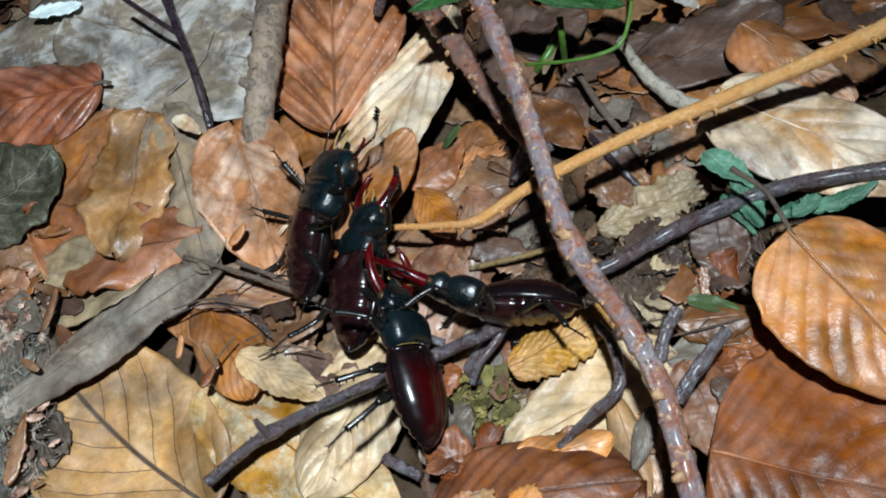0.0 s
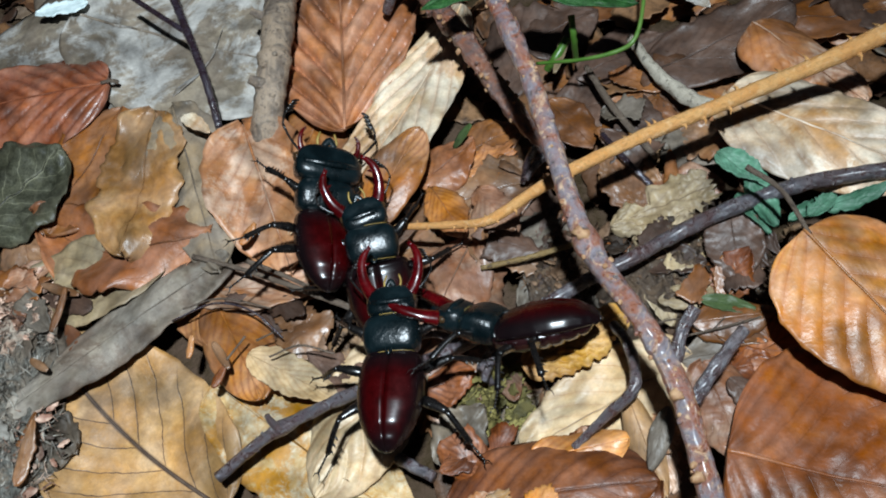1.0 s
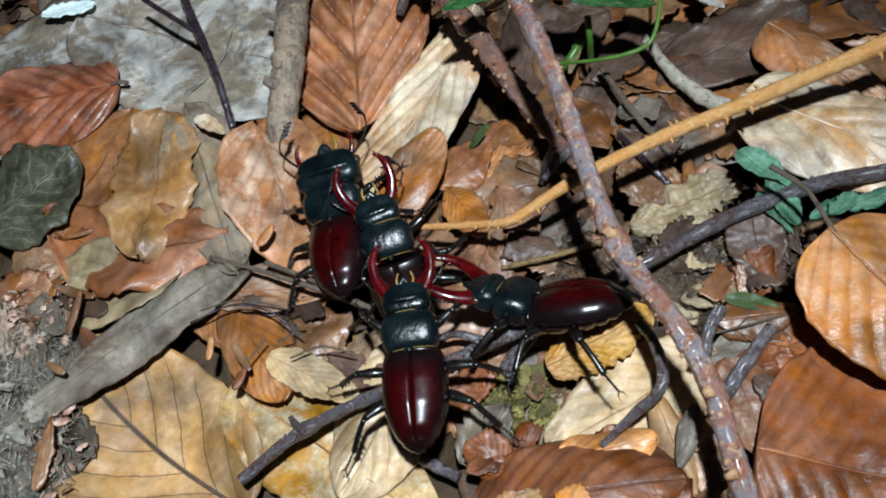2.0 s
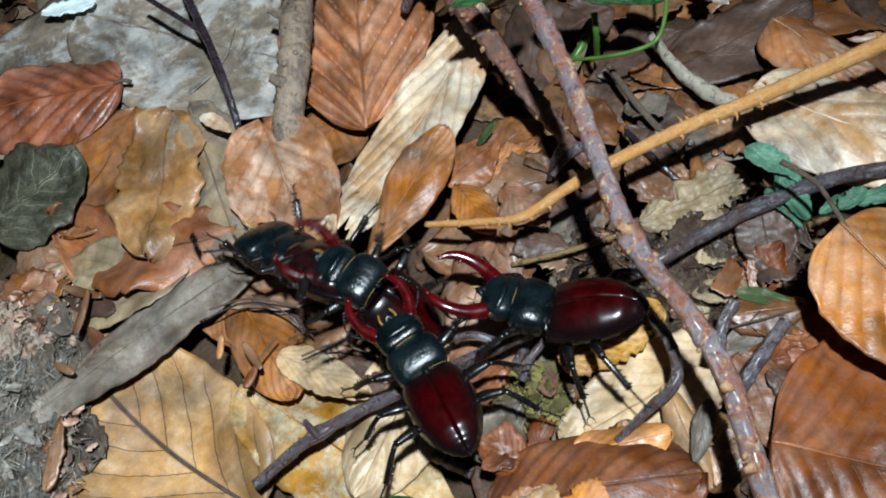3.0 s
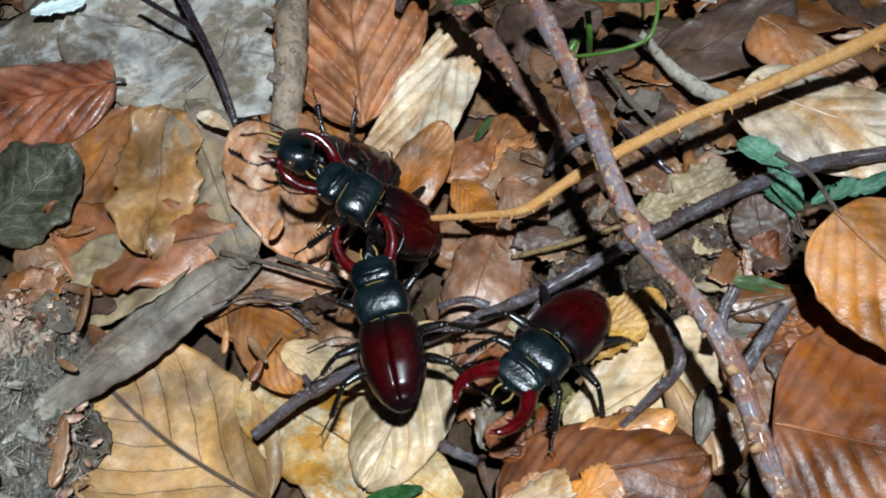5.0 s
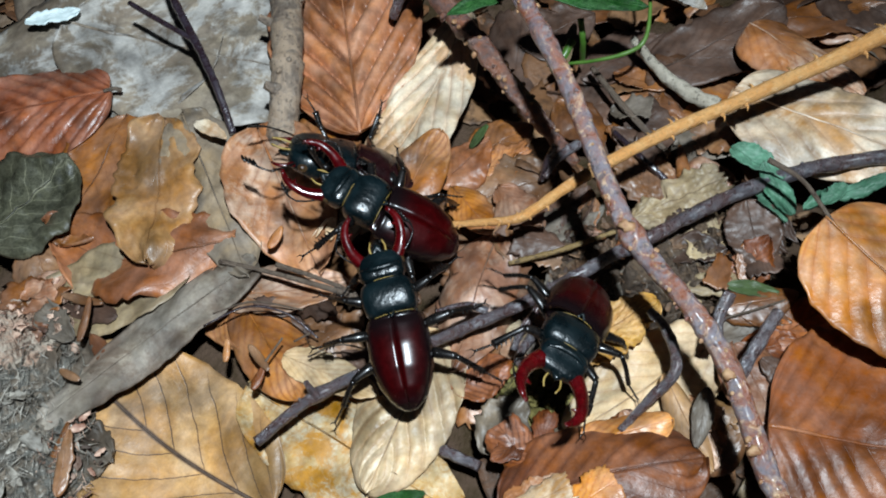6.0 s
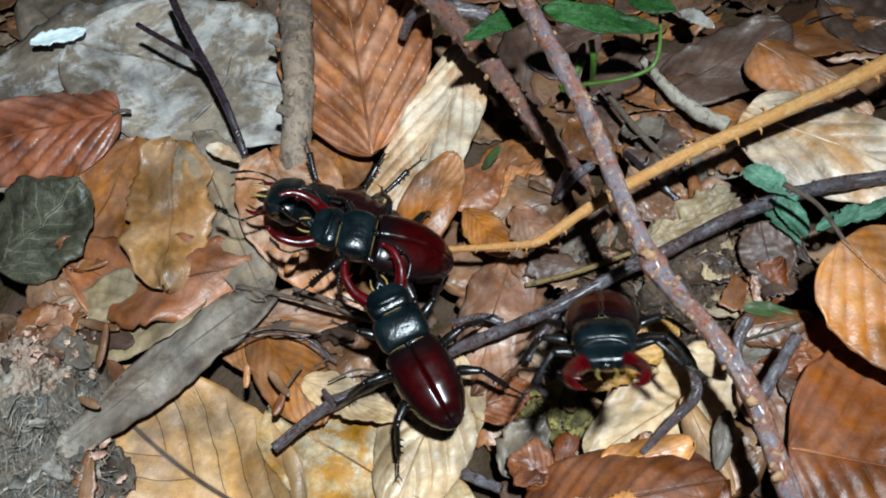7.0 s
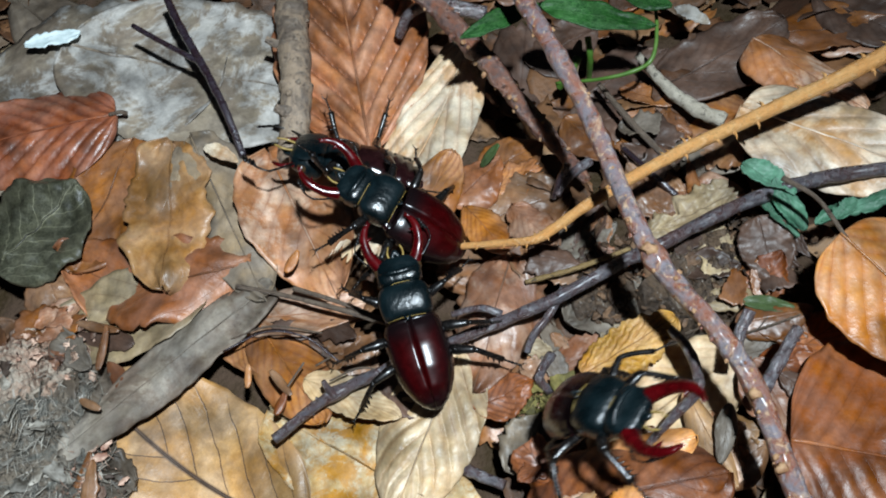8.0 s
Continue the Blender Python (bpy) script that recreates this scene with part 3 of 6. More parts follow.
def curve_at(table, u):
    """A smooth value from (u, value) pairs."""
    for (a, va), (b, vb) in zip(table, table[1:]):
        if u <= b:
            t = (u - a) / (b - a)
            return va + (vb - va) * t * t * (3 - 2 * t) if va > vb and b > 0.85 else va + (vb - va) * t
    return table[-1][1]


def elytron(side):
    """One wing case: a hard half dome with a rolled rim, thick, closed beneath."""
    wide = ((0, 6.7), (0.05, 7.5), (0.2, 8.1), (0.42, 8.2), (0.58, 7.7), (0.72, 6.6), (0.84, 5.0), (0.92, 3.5), (0.97, 2.1), (1.0, 0.4))
    high = ((0, 3.4), (0.08, 4.3), (0.3, 5.3), (0.55, 5.4), (0.75, 4.6), (0.9, 2.9), (0.97, 1.5), (1.0, 0.3))
    verts, faces, uvs = [], [], []
    nx, na = 34, 13
    for i in range(nx + 1):
        u = (i / nx) ** 0.85 if i < nx else 1.0
        u = 1 - (1 - i / nx) ** 1.35
        x = -27.5 * u
        w, h = curve_at(wide, u), curve_at(high, u)
        for k in range(na + 1):
            a = 0.5 * math.pi * k / na
            y = 0.05 + w * math.sin(a) ** 0.92
            z = -0.6 + h * max(0.0, math.cos(a)) ** 0.85 - (0.04 if k == 0 else 0)
            if k == na:
                y, z = y + 0.22 * min(1, w), z - 0.1
            verts.append((x * MM, side * y * MM, z * MM))
            uvs.append((k / na, u))
        verts.append((x * MM, side * (0.05 + w * 0.9) * MM, -1.1 * MM))
        verts.append((x * MM, side * 0.05 * MM, -1.0 * MM))
        uvs += [(1, u), (0, u)]
    m = na + 3
    for i in range(nx):
        for k in range(m):
            a, b = i * m + k, i * m + (k + 1) % m
            faces.append((a, b, b + m, a + m) if side < 0 else (a, a + m, b + m, b))
    faces.append(tuple(range(m))[::-side])
    faces.append(tuple(range(nx * m, nx * m + m))[::side])
    return verts, faces, uvs


def jaw(side, tooth=0.55):
    """An antler-like jaw: a curved tapering horn with an inner tooth and a forked tip."""
    pts = [(13.0, 3.9, -0.3), (16.5, 5.7, -0.1), (20.5, 6.7, 0.4), (25.0, 6.6, 0.9), (28.6, 5.0, 1.0), (30.4, 2.8, 0.9)]
    path = smooth_path([Vector((x, side * y, z)) * MM for x, y, z in pts], [2.6 * MM, 2.15 * MM, 1.85 * MM, 1.6 * MM, 1.15 * MM, 0.35 * MM], 8)
    out = [tube(path, 12, 0.05, 1, 0.8)]
    i = int(len(path) * tooth)
    q = path[i][0]
    inward = Vector((0.25, -side, 0.05)).normalized()
    out.append(tube([(q, 1.0 * MM), (q + inward * 1.9 * MM, 0.6 * MM), (q + inward * 3.2 * MM, 0.1 * MM)], 8))
    q = path[int(len(path) * 0.82)][0]
    fork = Vector((0.75, -0.5 * side, 0.1)).normalized()
    out.append(tube([(q, 0.8 * MM), (q + fork * 1.6 * MM, 0.5 * MM), (q + fork * 3.0 * MM, 0.1 * MM)], 8))
    return joined(out)


def rod(points, radii, sides=8, step=5, rough=0.06):
    return tube(smooth_path([Vector(p) * MM for p in points], [r * MM for r in radii], step), sides, rough, 2, 0.8, 900)


def leg_meshes(reach, side, front):
    """Femur, shin with spines, and jointed foot with claws, as seen from the hip; reach is the foot's place in mm."""
    fx, fy, fz = reach
    knee = Vector((fx * 0.34, side * fy * 0.50, 2.2))
    ankle = Vector((fx * 0.74, side * fy * 0.80, fz * 0.62))
    foot = Vector((fx, side * fy, fz))
    femur = rod([(0, 0, 0), knee * 0.5 + Vector((0, 0, 0.5)), knee], [1.0, 1.35, 0.85])
    shin = [rod([knee, (knee + ankle) / 2 + Vector((0, 0, 0.4)), ankle], [0.65, 0.7, 0.95 if front else 0.75])]
    across = (ankle - knee).cross(Vector((0, 0, 1))).normalized() * (side if front else -side)
    for k in range(5 if front else 3):
        q = knee.lerp(ankle, 0.35 + 0.14 * k if front else 0.5 + 0.2 * k)
        shin.append(rod([q, q + across * 0.9 + Vector((0, 0, -0.1)), q + across * (1.7 if front else 1.4) + (ankle - knee) * 0.05], [0.4, 0.25, 0.05], 6, 2))
    toes = []
    for k in range(5):
        a, b = ankle.lerp(foot, k / 5), ankle.lerp(foot, (k + 1) / 5)
        toes.append(rod([a, a.lerp(b, 0.6), b], [0.22, 0.34, 0.2], 6, 2))
    way = (foot - ankle).normalized()
    for s in (-1, 1):
        c = way.cross(Vector((0, 0, 1))).normalized() * s
        toes.append(rod([foot, foot + c * 0.7 + way * 0.6, foot + c * 0.9 + way * 1.5 + Vector((0, 0, -0.5))], [0.2, 0.14, 0.04], 5, 3))
    return femur, joined(shin), joined(toes)


LEGS = {"front": ((4.5, 3.6, -3.2), (9.0, 12.5, -6.0)), "middle": ((-3.0, 4.6, -3.6), (0.5, 17.0, -5.6)), "hind": ((-8.5, 4.6, -3.6), (-12.0, 15.0, -5.6))}


FORE, HIND, SLIM = 1.06, 0.80, 0.88


def body_part(name, shape, mat, parent, label="", slim=1.0):
    """A part of a beetle, brought to its proportions: longer before the joint, shorter behind it."""
    v, f, u = shape
    v = [(p[0] * (FORE if p[0] > 0 else HIND), p[1] * SLIM * slim, p[2]) for p in v]
    return part(name, mesh_of(name, v, f, mat, u), parent, label)


def stag_beetle(label, jaws_open=0.0, jaw_size=0.86, slim=1.0, broad=0.9, head_size=1.0):
    """A male stag beetle along +x, its origin on the body's axis at the joint of fore body and wing cases."""
    body = new("stag_beetle")
    body.empty_display_size = 0.01
    tagged(body, label, "beetle", "fighting stag beetles")
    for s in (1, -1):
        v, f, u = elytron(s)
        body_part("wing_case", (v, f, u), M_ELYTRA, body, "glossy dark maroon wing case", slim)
    rings = []
    for k in range(30):
        t = k / 29
        w = curve_at(((0, 5.6), (0.2, 7.4), (0.5, 7.4), (0.75, 5.6), (0.9, 3.6), (1.0, 1.2)), t)
        seg = 0.5 if (k % 4 == 0 and k > 11) else 0.0
        rings.append((1.0 - 27.0 * t, w - seg, 0.6, curve_at(((0, 3.2), (0.25, 4.3), (0.6, 3.9), (0.85, 2.6), (1.0, 0.8)), t) - seg, -1.0))
    v, f, u = loft(rings, 6, 12)
    body_part("abdomen", (v, f, u), M_BELLY, body, "black ringed underside", slim)
    rings = [(0.2, 5.6, 2.2, 2.4, 0), (0.6, 7.0, 3.1, 3.2, 0), (1.3, 7.6, 3.7, 3.6, 0), (2.4, 7.9, 3.95, 3.7, 0), (3.8, 8.1, 4.1, 3.8, 0), (5.2, 8.1, 4.05, 3.8, 0), (6.4, 7.8, 3.7, 3.8, 0), (7.3, 7.3, 3.2, 3.5, 0), (7.9, 6.6, 2.8, 3.0, 0), (8.2, 5.6, 2.2, 2.4, 0)]
    v, f, u = loft(rings, 18, 8, 0.62)
    body_part("pronotum", (v, f, u), M_SHELL, body, "satin black neck shield with a teal sheen", broad)
    v, f, u = rod([(0.6, 0.9, 3.6), (-0.8, 0.0, 4.1), (0.6, -0.9, 3.6)], [0.25, 0.45, 0.25], 6, 3)
    body_part("scutellum", (v, f, u), M_SHELL, body)
    for x, w, h in ((0.15, 6.6, 3.3), (8.3, 5.9, 2.6)):
        arc = [(x, w * math.cos(a), h * math.sin(a)) for a in np.linspace(0.25, math.pi - 0.25, 9)]
        v, f, u = rod(arc, [0.07] * 9, 5, 3, 0.3)
        body_part("hair_fringe", (v, f, u), M_FRINGE, body, "thin golden fringe of hair", broad)
    # the head sits on a hinge behind the fringe
    rings = [(7.9, 4.8, 1.8, 2.2, 0), (8.4, 6.0, 2.6, 2.8, 0), (9.0, 6.6, 3.0, 3.0, 0), (10.4, 6.9, 3.1, 3.0, 0), (11.2, 6.8, 2.4, 2.9, 0), (12.6, 6.5, 1.9, 2.6, 0), (13.7, 5.8, 1.6, 2.2, 0), (14.4, 4.6, 1.1, 1.6, 0), (14.8, 3.2, 0.6, 1.0, 0)]
    v, f, u = loft(rings, 18, 8, 0.6)
    lip = rod([(14.2, 1.5, 0.1), (15.9, 0.0, 0.2), (14.2, -1.5, 0.1)], [0.6, 0.8, 0.6], 8, 4)
    ridge = rod([(11.0, 5.6, 2.0), (10.7, 2.5, 3.1), (10.7, -2.5, 3.1), (11.0, -5.6, 2.0)], [0.4, 0.6, 0.6, 0.4], 8, 5)
    v, f, u = joined([(v, f, u), lip, ridge])
    head = body_part("head", (v, f, u), M_SHELL, body, "broad satin black head with a raised ridge", broad)
    neck = Matrix.Translation((8.2 * FORE * MM, 0, 0))
    head.matrix_basis = neck @ Matrix.Scale(head_size, 4) @ neck.inverted()
    for s in (1, -1):
        v, f, u = loft([(10.9, 0.2, 0.2, 0.2, 0), (11.2, 0.8, 0.7, 0.7, 0), (11.9, 1.0, 0.9, 0.9, 0), (12.6, 0.8, 0.7, 0.7, 0), (12.9, 0.2, 0.2, 0.2, 0)], 8, 8, 1.0)
        v = [(x, y + s * 6.3 * MM, z) for x, y, z in v]
        body_part("eye", (v, f, u), M_EYE, head, "", broad)
        v, f, u = jaw(s)
        hinge = Vector((13.4, s * 3.9, 0)) * MM
        v = [(Vector(q) - hinge) * jaw_size for q in v]
        hinge.x *= FORE
        hinge.y = s * 4.7 * MM * broad
        j = part("mandible", mesh_of("mandible", v, f, M_JAW, u), head, "deep red antler-like jaw")
        j.matrix_basis = Matrix.Translation(hinge) @ pose(0, 0, 0, 0, 0, s * jaws_open)
        club = [rod([(12.9, s * 5.6, -0.6), (15.0, s * 8.4, -0.4), (17.4, s * 10.6, 0.0)], [0.28, 0.24, 0.3], 6, 4), rod([(17.4, s * 10.6, 0.0), (19.4, s * 10.4, -0.3), (21.0, s * 9.4, -0.6)], [0.2, 0.25, 0.3], 6, 4)]
        for k in range(4):
            b = Vector((20.0 + 0.7 * k, s * (10.1 - 0.4 * k), -0.4))
            club.append(rod([b, b + Vector((0.5, -s * 0.9, -0.3)), b + Vector((0.8, -s * 1.7, -0.5))], [0.28, 0.34, 0.16], 6, 2))
        v, f, u = joined(club)
        body_part("antenna", (v, f, u), M_LEG, head, "elbowed black antenna with a comb")
        palp = rod([(14.0, s * 1.6, -1.2), (16.2, s * 2.2, -1.5), (18.0, s * 1.6, -1.8)], [0.25, 0.3, 0.22], 6, 3)
        body_part("palp", palp, M_FRINGE, head, "short yellowish mouth feeler")
    for s in (1, -1):
        for which, (hip, reach) in LEGS.items():
            a, b, c = leg_meshes(reach, s, which == "front")
            leg = part("leg", mesh_of("leg", *a[:2], M_LEG, a[2]), body)
            leg.location = Vector((hip[0], s * hip[1], hip[2])) * MM
            leg["side"], leg["which"] = s, which
            part("shin", mesh_of("shin", *b[:2], M_LEG, b[2]), leg, "spiny black shin")
            part("foot", mesh_of("foot", *c[:2], M_LEG, c[2]), leg, "jointed black foot with two claws")
    return body


# ---- ground ----
def ground_height(x, y):
    d = math.hypot(x - 0.03, y - 0.03)
    z = -0.012 + 0.004 * noise.noise((x * 14, y * 14, 0.3)) + 0.0016 * noise.noise((x * 55, y * 55, 2.0))
    if d > 0.4:
        z += 0.05 * min(1.0, (d - 0.4) / 2) * noise.noise((x * 0.8, y * 0.8, 4.0))
    return z


def build_ground():
    """One sheet of humus: fine in the middle, widening to the far edge of the wood."""
    verts, faces = [], []
    rings = [0.0] + [0.006 * k for k in range(1, 56)]
    while rings[-1] < 400:
        rings.append(rings[-1] * 1.22)
    m = 120
    for r in rings:
        for k in range(m):
            a = 2 * math.pi * k / m
            x, y = 0.03 + r * math.cos(a), 0.03 + r * math.sin(a)
            verts.append((x, y, ground_height(x, y)))
    for i in range(len(rings) - 1):
        for k in range(m):
            a, b = i * m + k, i * m + (k + 1) % m
            faces.append((a, a + m, b + m, b))
    ob = new("ground", mesh_of("ground", verts, faces, M_SOIL))
    tagged(ob, "dark crumbly forest soil under the leaf litter", "ground", "", "structure")


def build_litter():
    """The under layer: small torn leaf pieces and needles, past counting."""
    rnd = random.Random(11)
    pieces = []
    kinds = [leaf_shape(1.0, rnd.uniform(0.5, 0.75), seed=k * 1.3 + 2, wave=0.07, ragged=0.35, curl=rnd.uniform(-0.7, 0.7), bend=rnd.uniform(-0.05, 0.1), nu=12, nv=6, thick=0.008, cut=rnd.choice((0, 0.25, 0.4))) for k in range(14)]
    for k in range(3200):
        r = 0.36 * math.sqrt(rnd.random())
        a = rnd.uniform(0, 2 * math.pi)
        x, y = 0.03 + r * math.cos(a), 0.045 + r * math.sin(a)
        s = rnd.uniform(0.008, 0.024)
        m = Matrix.Translation((x, y, ground_height(x, y) + rnd.uniform(0.001, 0.006) - (0.008 if any(math.hypot(x - cx, y - cy) < cr for cx, cy, cr in ((-0.063, 0.034, 0.055), (-0.028, 0.009, 0.04))) else 0))) @ pose(0, 0, 0, rnd.gauss(0, 16), rnd.gauss(0, 14), rnd.uniform(0, 360)) @ Matrix.Scale(s, 4)
        v, f, u = rnd.choice(kinds)
        pieces.append(([m @ q for q in v], f, u))
    v, f, u = joined(pieces)
    tagged(new("leaf_litter", mesh_of("leaf_litter", v, f, M_LITTER, u)), "layer of broken brown leaf pieces on the soil", "leaf litter", "", "stuff")


def scatter_leaves():
    """A middle layer of whole old leaves that fills the gaps between the top ones."""
    rnd = random.Random(23)
    mats = (M_DARK, M_AMBER2, M_COPPER, M_AMBER, M_OCHRE, M_GREYDK, M_SAGE, M_DARK, M_ROSE, M_BROWN, M_BUFF, M_AMBER2)
    words = ("dark brown", "amber brown", "copper brown", "amber", "ochre", "grey brown", "faded beige", "dark brown", "rosy brown", "brown", "buff", "rusty brown")
    models = []
    for k, (mat, word) in enumerate(zip(mats, words)):
        size = rnd.uniform(0.026, 0.040)
        models.append(leaf(f"{word} old beech leaf lying under others", (0, 0, 0), (size, 0, 0), size * rnd.uniform(0.5, 0.68), mat, seed=70 + k, rib=False, nu=22, nv=12, ragged=0.2, wave=0.09, crumple=0.03, curl=rnd.uniform(-0.6, 0.6), cut=rnd.choice((0.0, 0.0, 0.2, 0.35)), bend=rnd.uniform(-0.04, 0.06), pleat=rnd.uniform(0, 0.02), shape=(0.85, 0.55)))
    clear = ((-0.063, 0.034, 0.055), (-0.019, 0.009, 0.042), (-0.09, 0.055, 0.035), (0.033, 0.069, 0.032), (0.026, 0.123, 0.03), (-0.016, 0.089, 0.03), (-0.052, 0.108, 0.03), (0.049, -0.006, 0.03))
    placed = 0
    while placed < 150:
        r, a = 0.27 * math.sqrt(rnd.random()), rnd.uniform(0, 2 * math.pi)
        x, y = 0.03 + r * math.cos(a), 0.06 + r * math.sin(a)
        if any(math.hypot(x - cx, y - cy) < cr for cx, cy, cr in clear):
            continue
        m = pose(x, y, rnd.uniform(-0.012, -0.006), rnd.gauss(0, 7), rnd.gauss(0, 6), rnd.uniform(0, 360))
        if placed < len(models):
            models[placed].matrix_world = m
        else:
            copy_thing(rnd.choice(models), m)
        placed += 1


build_ground()
build_litter()
scatter_leaves()


# ---- fallen leaves, sticks and debris ----
leaf('large pale grey weathered leaf lying flat', (-0.1072, 0.1752, 0.0030), (-0.0151, 0.1515, 0.0040), 0.0765, M_GREY, seed=5, wave=0.025, lift=0.03, crumple=0.012, ragged=0.08, shape=(0.9, 0.45))
leaf('large pale grey weathered leaf with bleached blotches', (-0.0619, 0.1855, 0.0060), (0.0127, 0.1150, 0.0050), 0.0565, M_GREY, seed=6, wave=0.025, lift=0.03, crumple=0.012, ragged=0.08, shape=(0.9, 0.45))
leaf('grey brown leaf half covered by others', (-0.0782, 0.2332, -0.0040), (-0.0373, 0.1297, -0.0040), 0.0324, M_GREYDK, seed=7)
leaf('reddish brown glossy beech leaf', (-0.0516, 0.1426, 0.0100), (-0.1040, 0.1558, 0.0100), 0.0385, M_RED, seed=8, stalk=0.003, pleat=0.03, curl=-0.5, shape=(0.8, 0.55), tear=0.0, ragged=0.015, wave=0.03, crumple=0.006)
leaf('dark olive rotting leaf with a pale net of veins', (-0.0973, 0.1055, 0.0090), (-0.0677, 0.1223, 0.0110), 0.0380, M_OLIVE, seed=9, wave=0.07, crumple=0.04, shape=(0.9, 0.5))
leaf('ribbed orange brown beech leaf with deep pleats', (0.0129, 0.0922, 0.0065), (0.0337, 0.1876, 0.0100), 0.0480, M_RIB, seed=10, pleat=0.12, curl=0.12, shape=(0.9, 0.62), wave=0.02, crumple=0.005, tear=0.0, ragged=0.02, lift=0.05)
leaf('bleached white scrap of leaf', (-0.0735, 0.1878, 0.0095), (-0.0553, 0.1828, 0.0095), 0.0048, M_WHITE, seed=112, rib=False, ragged=0.45, crumple=0.06, shape=(0.9, 0.3), nu=30, nv=12)
leaf('amber brown leaf half buried under others', (-0.0496, 0.1338, 0.0065), (-0.0773, 0.0962, 0.0060), 0.0300, M_AMBER2, seed=113, shape=(0.8, 0.4), ragged=0.2)
leaf('salmon coloured leaf with a curled edge', (-0.0132, 0.1028, 0.0120), (-0.0113, 0.0541, 0.0050), 0.0300, M_PINK, seed=13, curl=0.4, wave=0.04, shape=(0.7, 0.55), tear=0.0, ragged=0.04)
leaf('rust brown leaf partly under the grey stick', (0.0100, 0.1120, 0.0020), (-0.0062, 0.0843, 0.0020), 0.0206, M_OCHRE, seed=14)
leaf('amber torn leaf with a pale crease', (-0.0382, 0.1225, 0.0115), (-0.0524, 0.0740, 0.0125), 0.0235, M_AMBER, seed=15, curl=0.15, shape=(0.8, 0.4), ragged=0.2, crumple=0.035, wave=0.12, tear=0.3)
leaf('dull brown torn beech leaf', (-0.0700, 0.1227, 0.0040), (-0.0530, 0.0904, 0.0040), 0.0209, M_AMBER2, seed=16, ragged=0.14, crumple=0.035, wave=0.12)
leaf('drab folded leaf beside the stalk', (-0.0326, 0.1213, 0.0105), (-0.0287, 0.0602, 0.0095), 0.0235, M_FOLD, seed=17, curl=-0.5, shape=(0.7, 0.5), ragged=0.1, wave=0.1, crumple=0.02)
leaf('faded greenish beige leaf with dark veins', (-0.0422, 0.0731, 0.0060), (-0.0906, 0.0796, 0.0040), 0.0265, M_SAGE, seed=18, shape=(0.8, 0.45), wave=0.05, ragged=0.06)
leaf('long drab grey folded leaf', (-0.0253, 0.0645, 0.0090), (-0.0906, 0.0452, 0.0060), 0.0150, M_BLEACH, seed=19, curl=-0.5, shape=(0.8, 0.28), wave=0.12, ragged=0.12)
leaf('orange brown crescent leaf with a torn edge', (-0.0286, 0.0725, 0.0095), (-0.0785, 0.1026, 0.0065), 0.0270, M_RUST, seed=20, curl=-0.3, shape=(0.9, 0.5), ragged=0.2, tear=0.35, crumple=0.02, wave=0.16, bow=0.13)
leaf('large tan leaf with dark branching veins', (-0.0422, 0.0031, -0.0060), (-0.0811, 0.0644, 0.0000), 0.0451, M_TAN, seed=21, pleat=0.018, curl=0.15, wave=0.06, shape=(0.85, 0.6), stalk=0.006, rib_mat=M_DARKVEIN, tear=0.0, ragged=0.03, crumple=0.006, veins=7.0, nu=80, nv=40, bow=0.05)
leaf('parchment leaf mottled with yellow rot', (-0.0388, 0.0359, -0.0030), (-0.0010, -0.0163, -0.0040), 0.0304, M_YELLOW, seed=22, wave=0.03, shape=(0.9, 0.45), ragged=0.1)
leaf('buff leaf with a torn edge', (-0.0270, 0.0366, 0.0040), (-0.0082, 0.0160, 0.0040), 0.0095, M_BUFF, seed=23, curl=0.4, shape=(0.8, 0.6), pleat=0.015, ragged=0.2, crumple=0.03)
leaf('pale buff pleated leaf under the beetles', (0.0120, 0.0263, 0.0030), (-0.0187, -0.0047, 0.0015), 0.0250, M_BUFF, seed=24, pleat=0.045, curl=-0.2, shape=(0.85, 0.5), wave=0.03, crumple=0.01, veins=6.0)
leaf('copper brown glossy leaf', (-0.0335, 0.0586, 0.0030), (-0.0262, 0.0237, 0.0030), 0.0190, M_OCHRE, seed=25, curl=-0.8, shape=(0.8, 0.5), tear=0.0, ragged=0.02, wave=0.03, crumple=0.006)
leaf('ochre leaf with thin dark edge', (-0.0394, 0.0613, 0.0030), (-0.0034, 0.0490, 0.0030), 0.0146, M_PINK, seed=26, curl=0.4)
leaf('small orange brown leaf piece', (-0.0426, 0.0696, 0.0010), (-0.0378, 0.0455, 0.0010), 0.0119, M_OCHRE, seed=27)
leaf('pale tan leaf under the long stick', (0.0713, -0.0063, 0.0060), (0.0294, -0.0120, 0.0020), 0.0231, M_BUFF, seed=28, pleat=0.015, shape=(0.8, 0.45))
leaf('bright orange beech leaf propped on twigs', (0.0999, 0.0026, 0.0260), (0.1119, -0.0367, 0.0170), 0.0339, M_ORANGE, seed=30, pleat=0.022, curl=-0.3, wave=0.02, shape=(0.7, 0.55), stalk=0.018, tear=0.0, ragged=0.02, crumple=0.004, veins=7.0, nu=80, nv=40)
leaf('glossy brown broad leaf', (0.0674, -0.0314, 0.0140), (0.1009, -0.0528, 0.0100), 0.0570, M_BROWN, seed=31, curl=-0.45, shape=(0.75, 0.5), pleat=0.02, tear=0.0, ragged=0.02, crumple=0.005, wave=0.03, nu=80, nv=40)
leaf('pale bleached leaf with brown patches', (0.1058, 0.0518, 0.0140), (0.1389, 0.0051, 0.0140), 0.0272, M_PALE, seed=32, curl=-0.35, pleat=0.03, shape=(0.6, 0.45), tear=0.0, ragged=0.03, veins=6.0, wave=0.03, crumple=0.01)
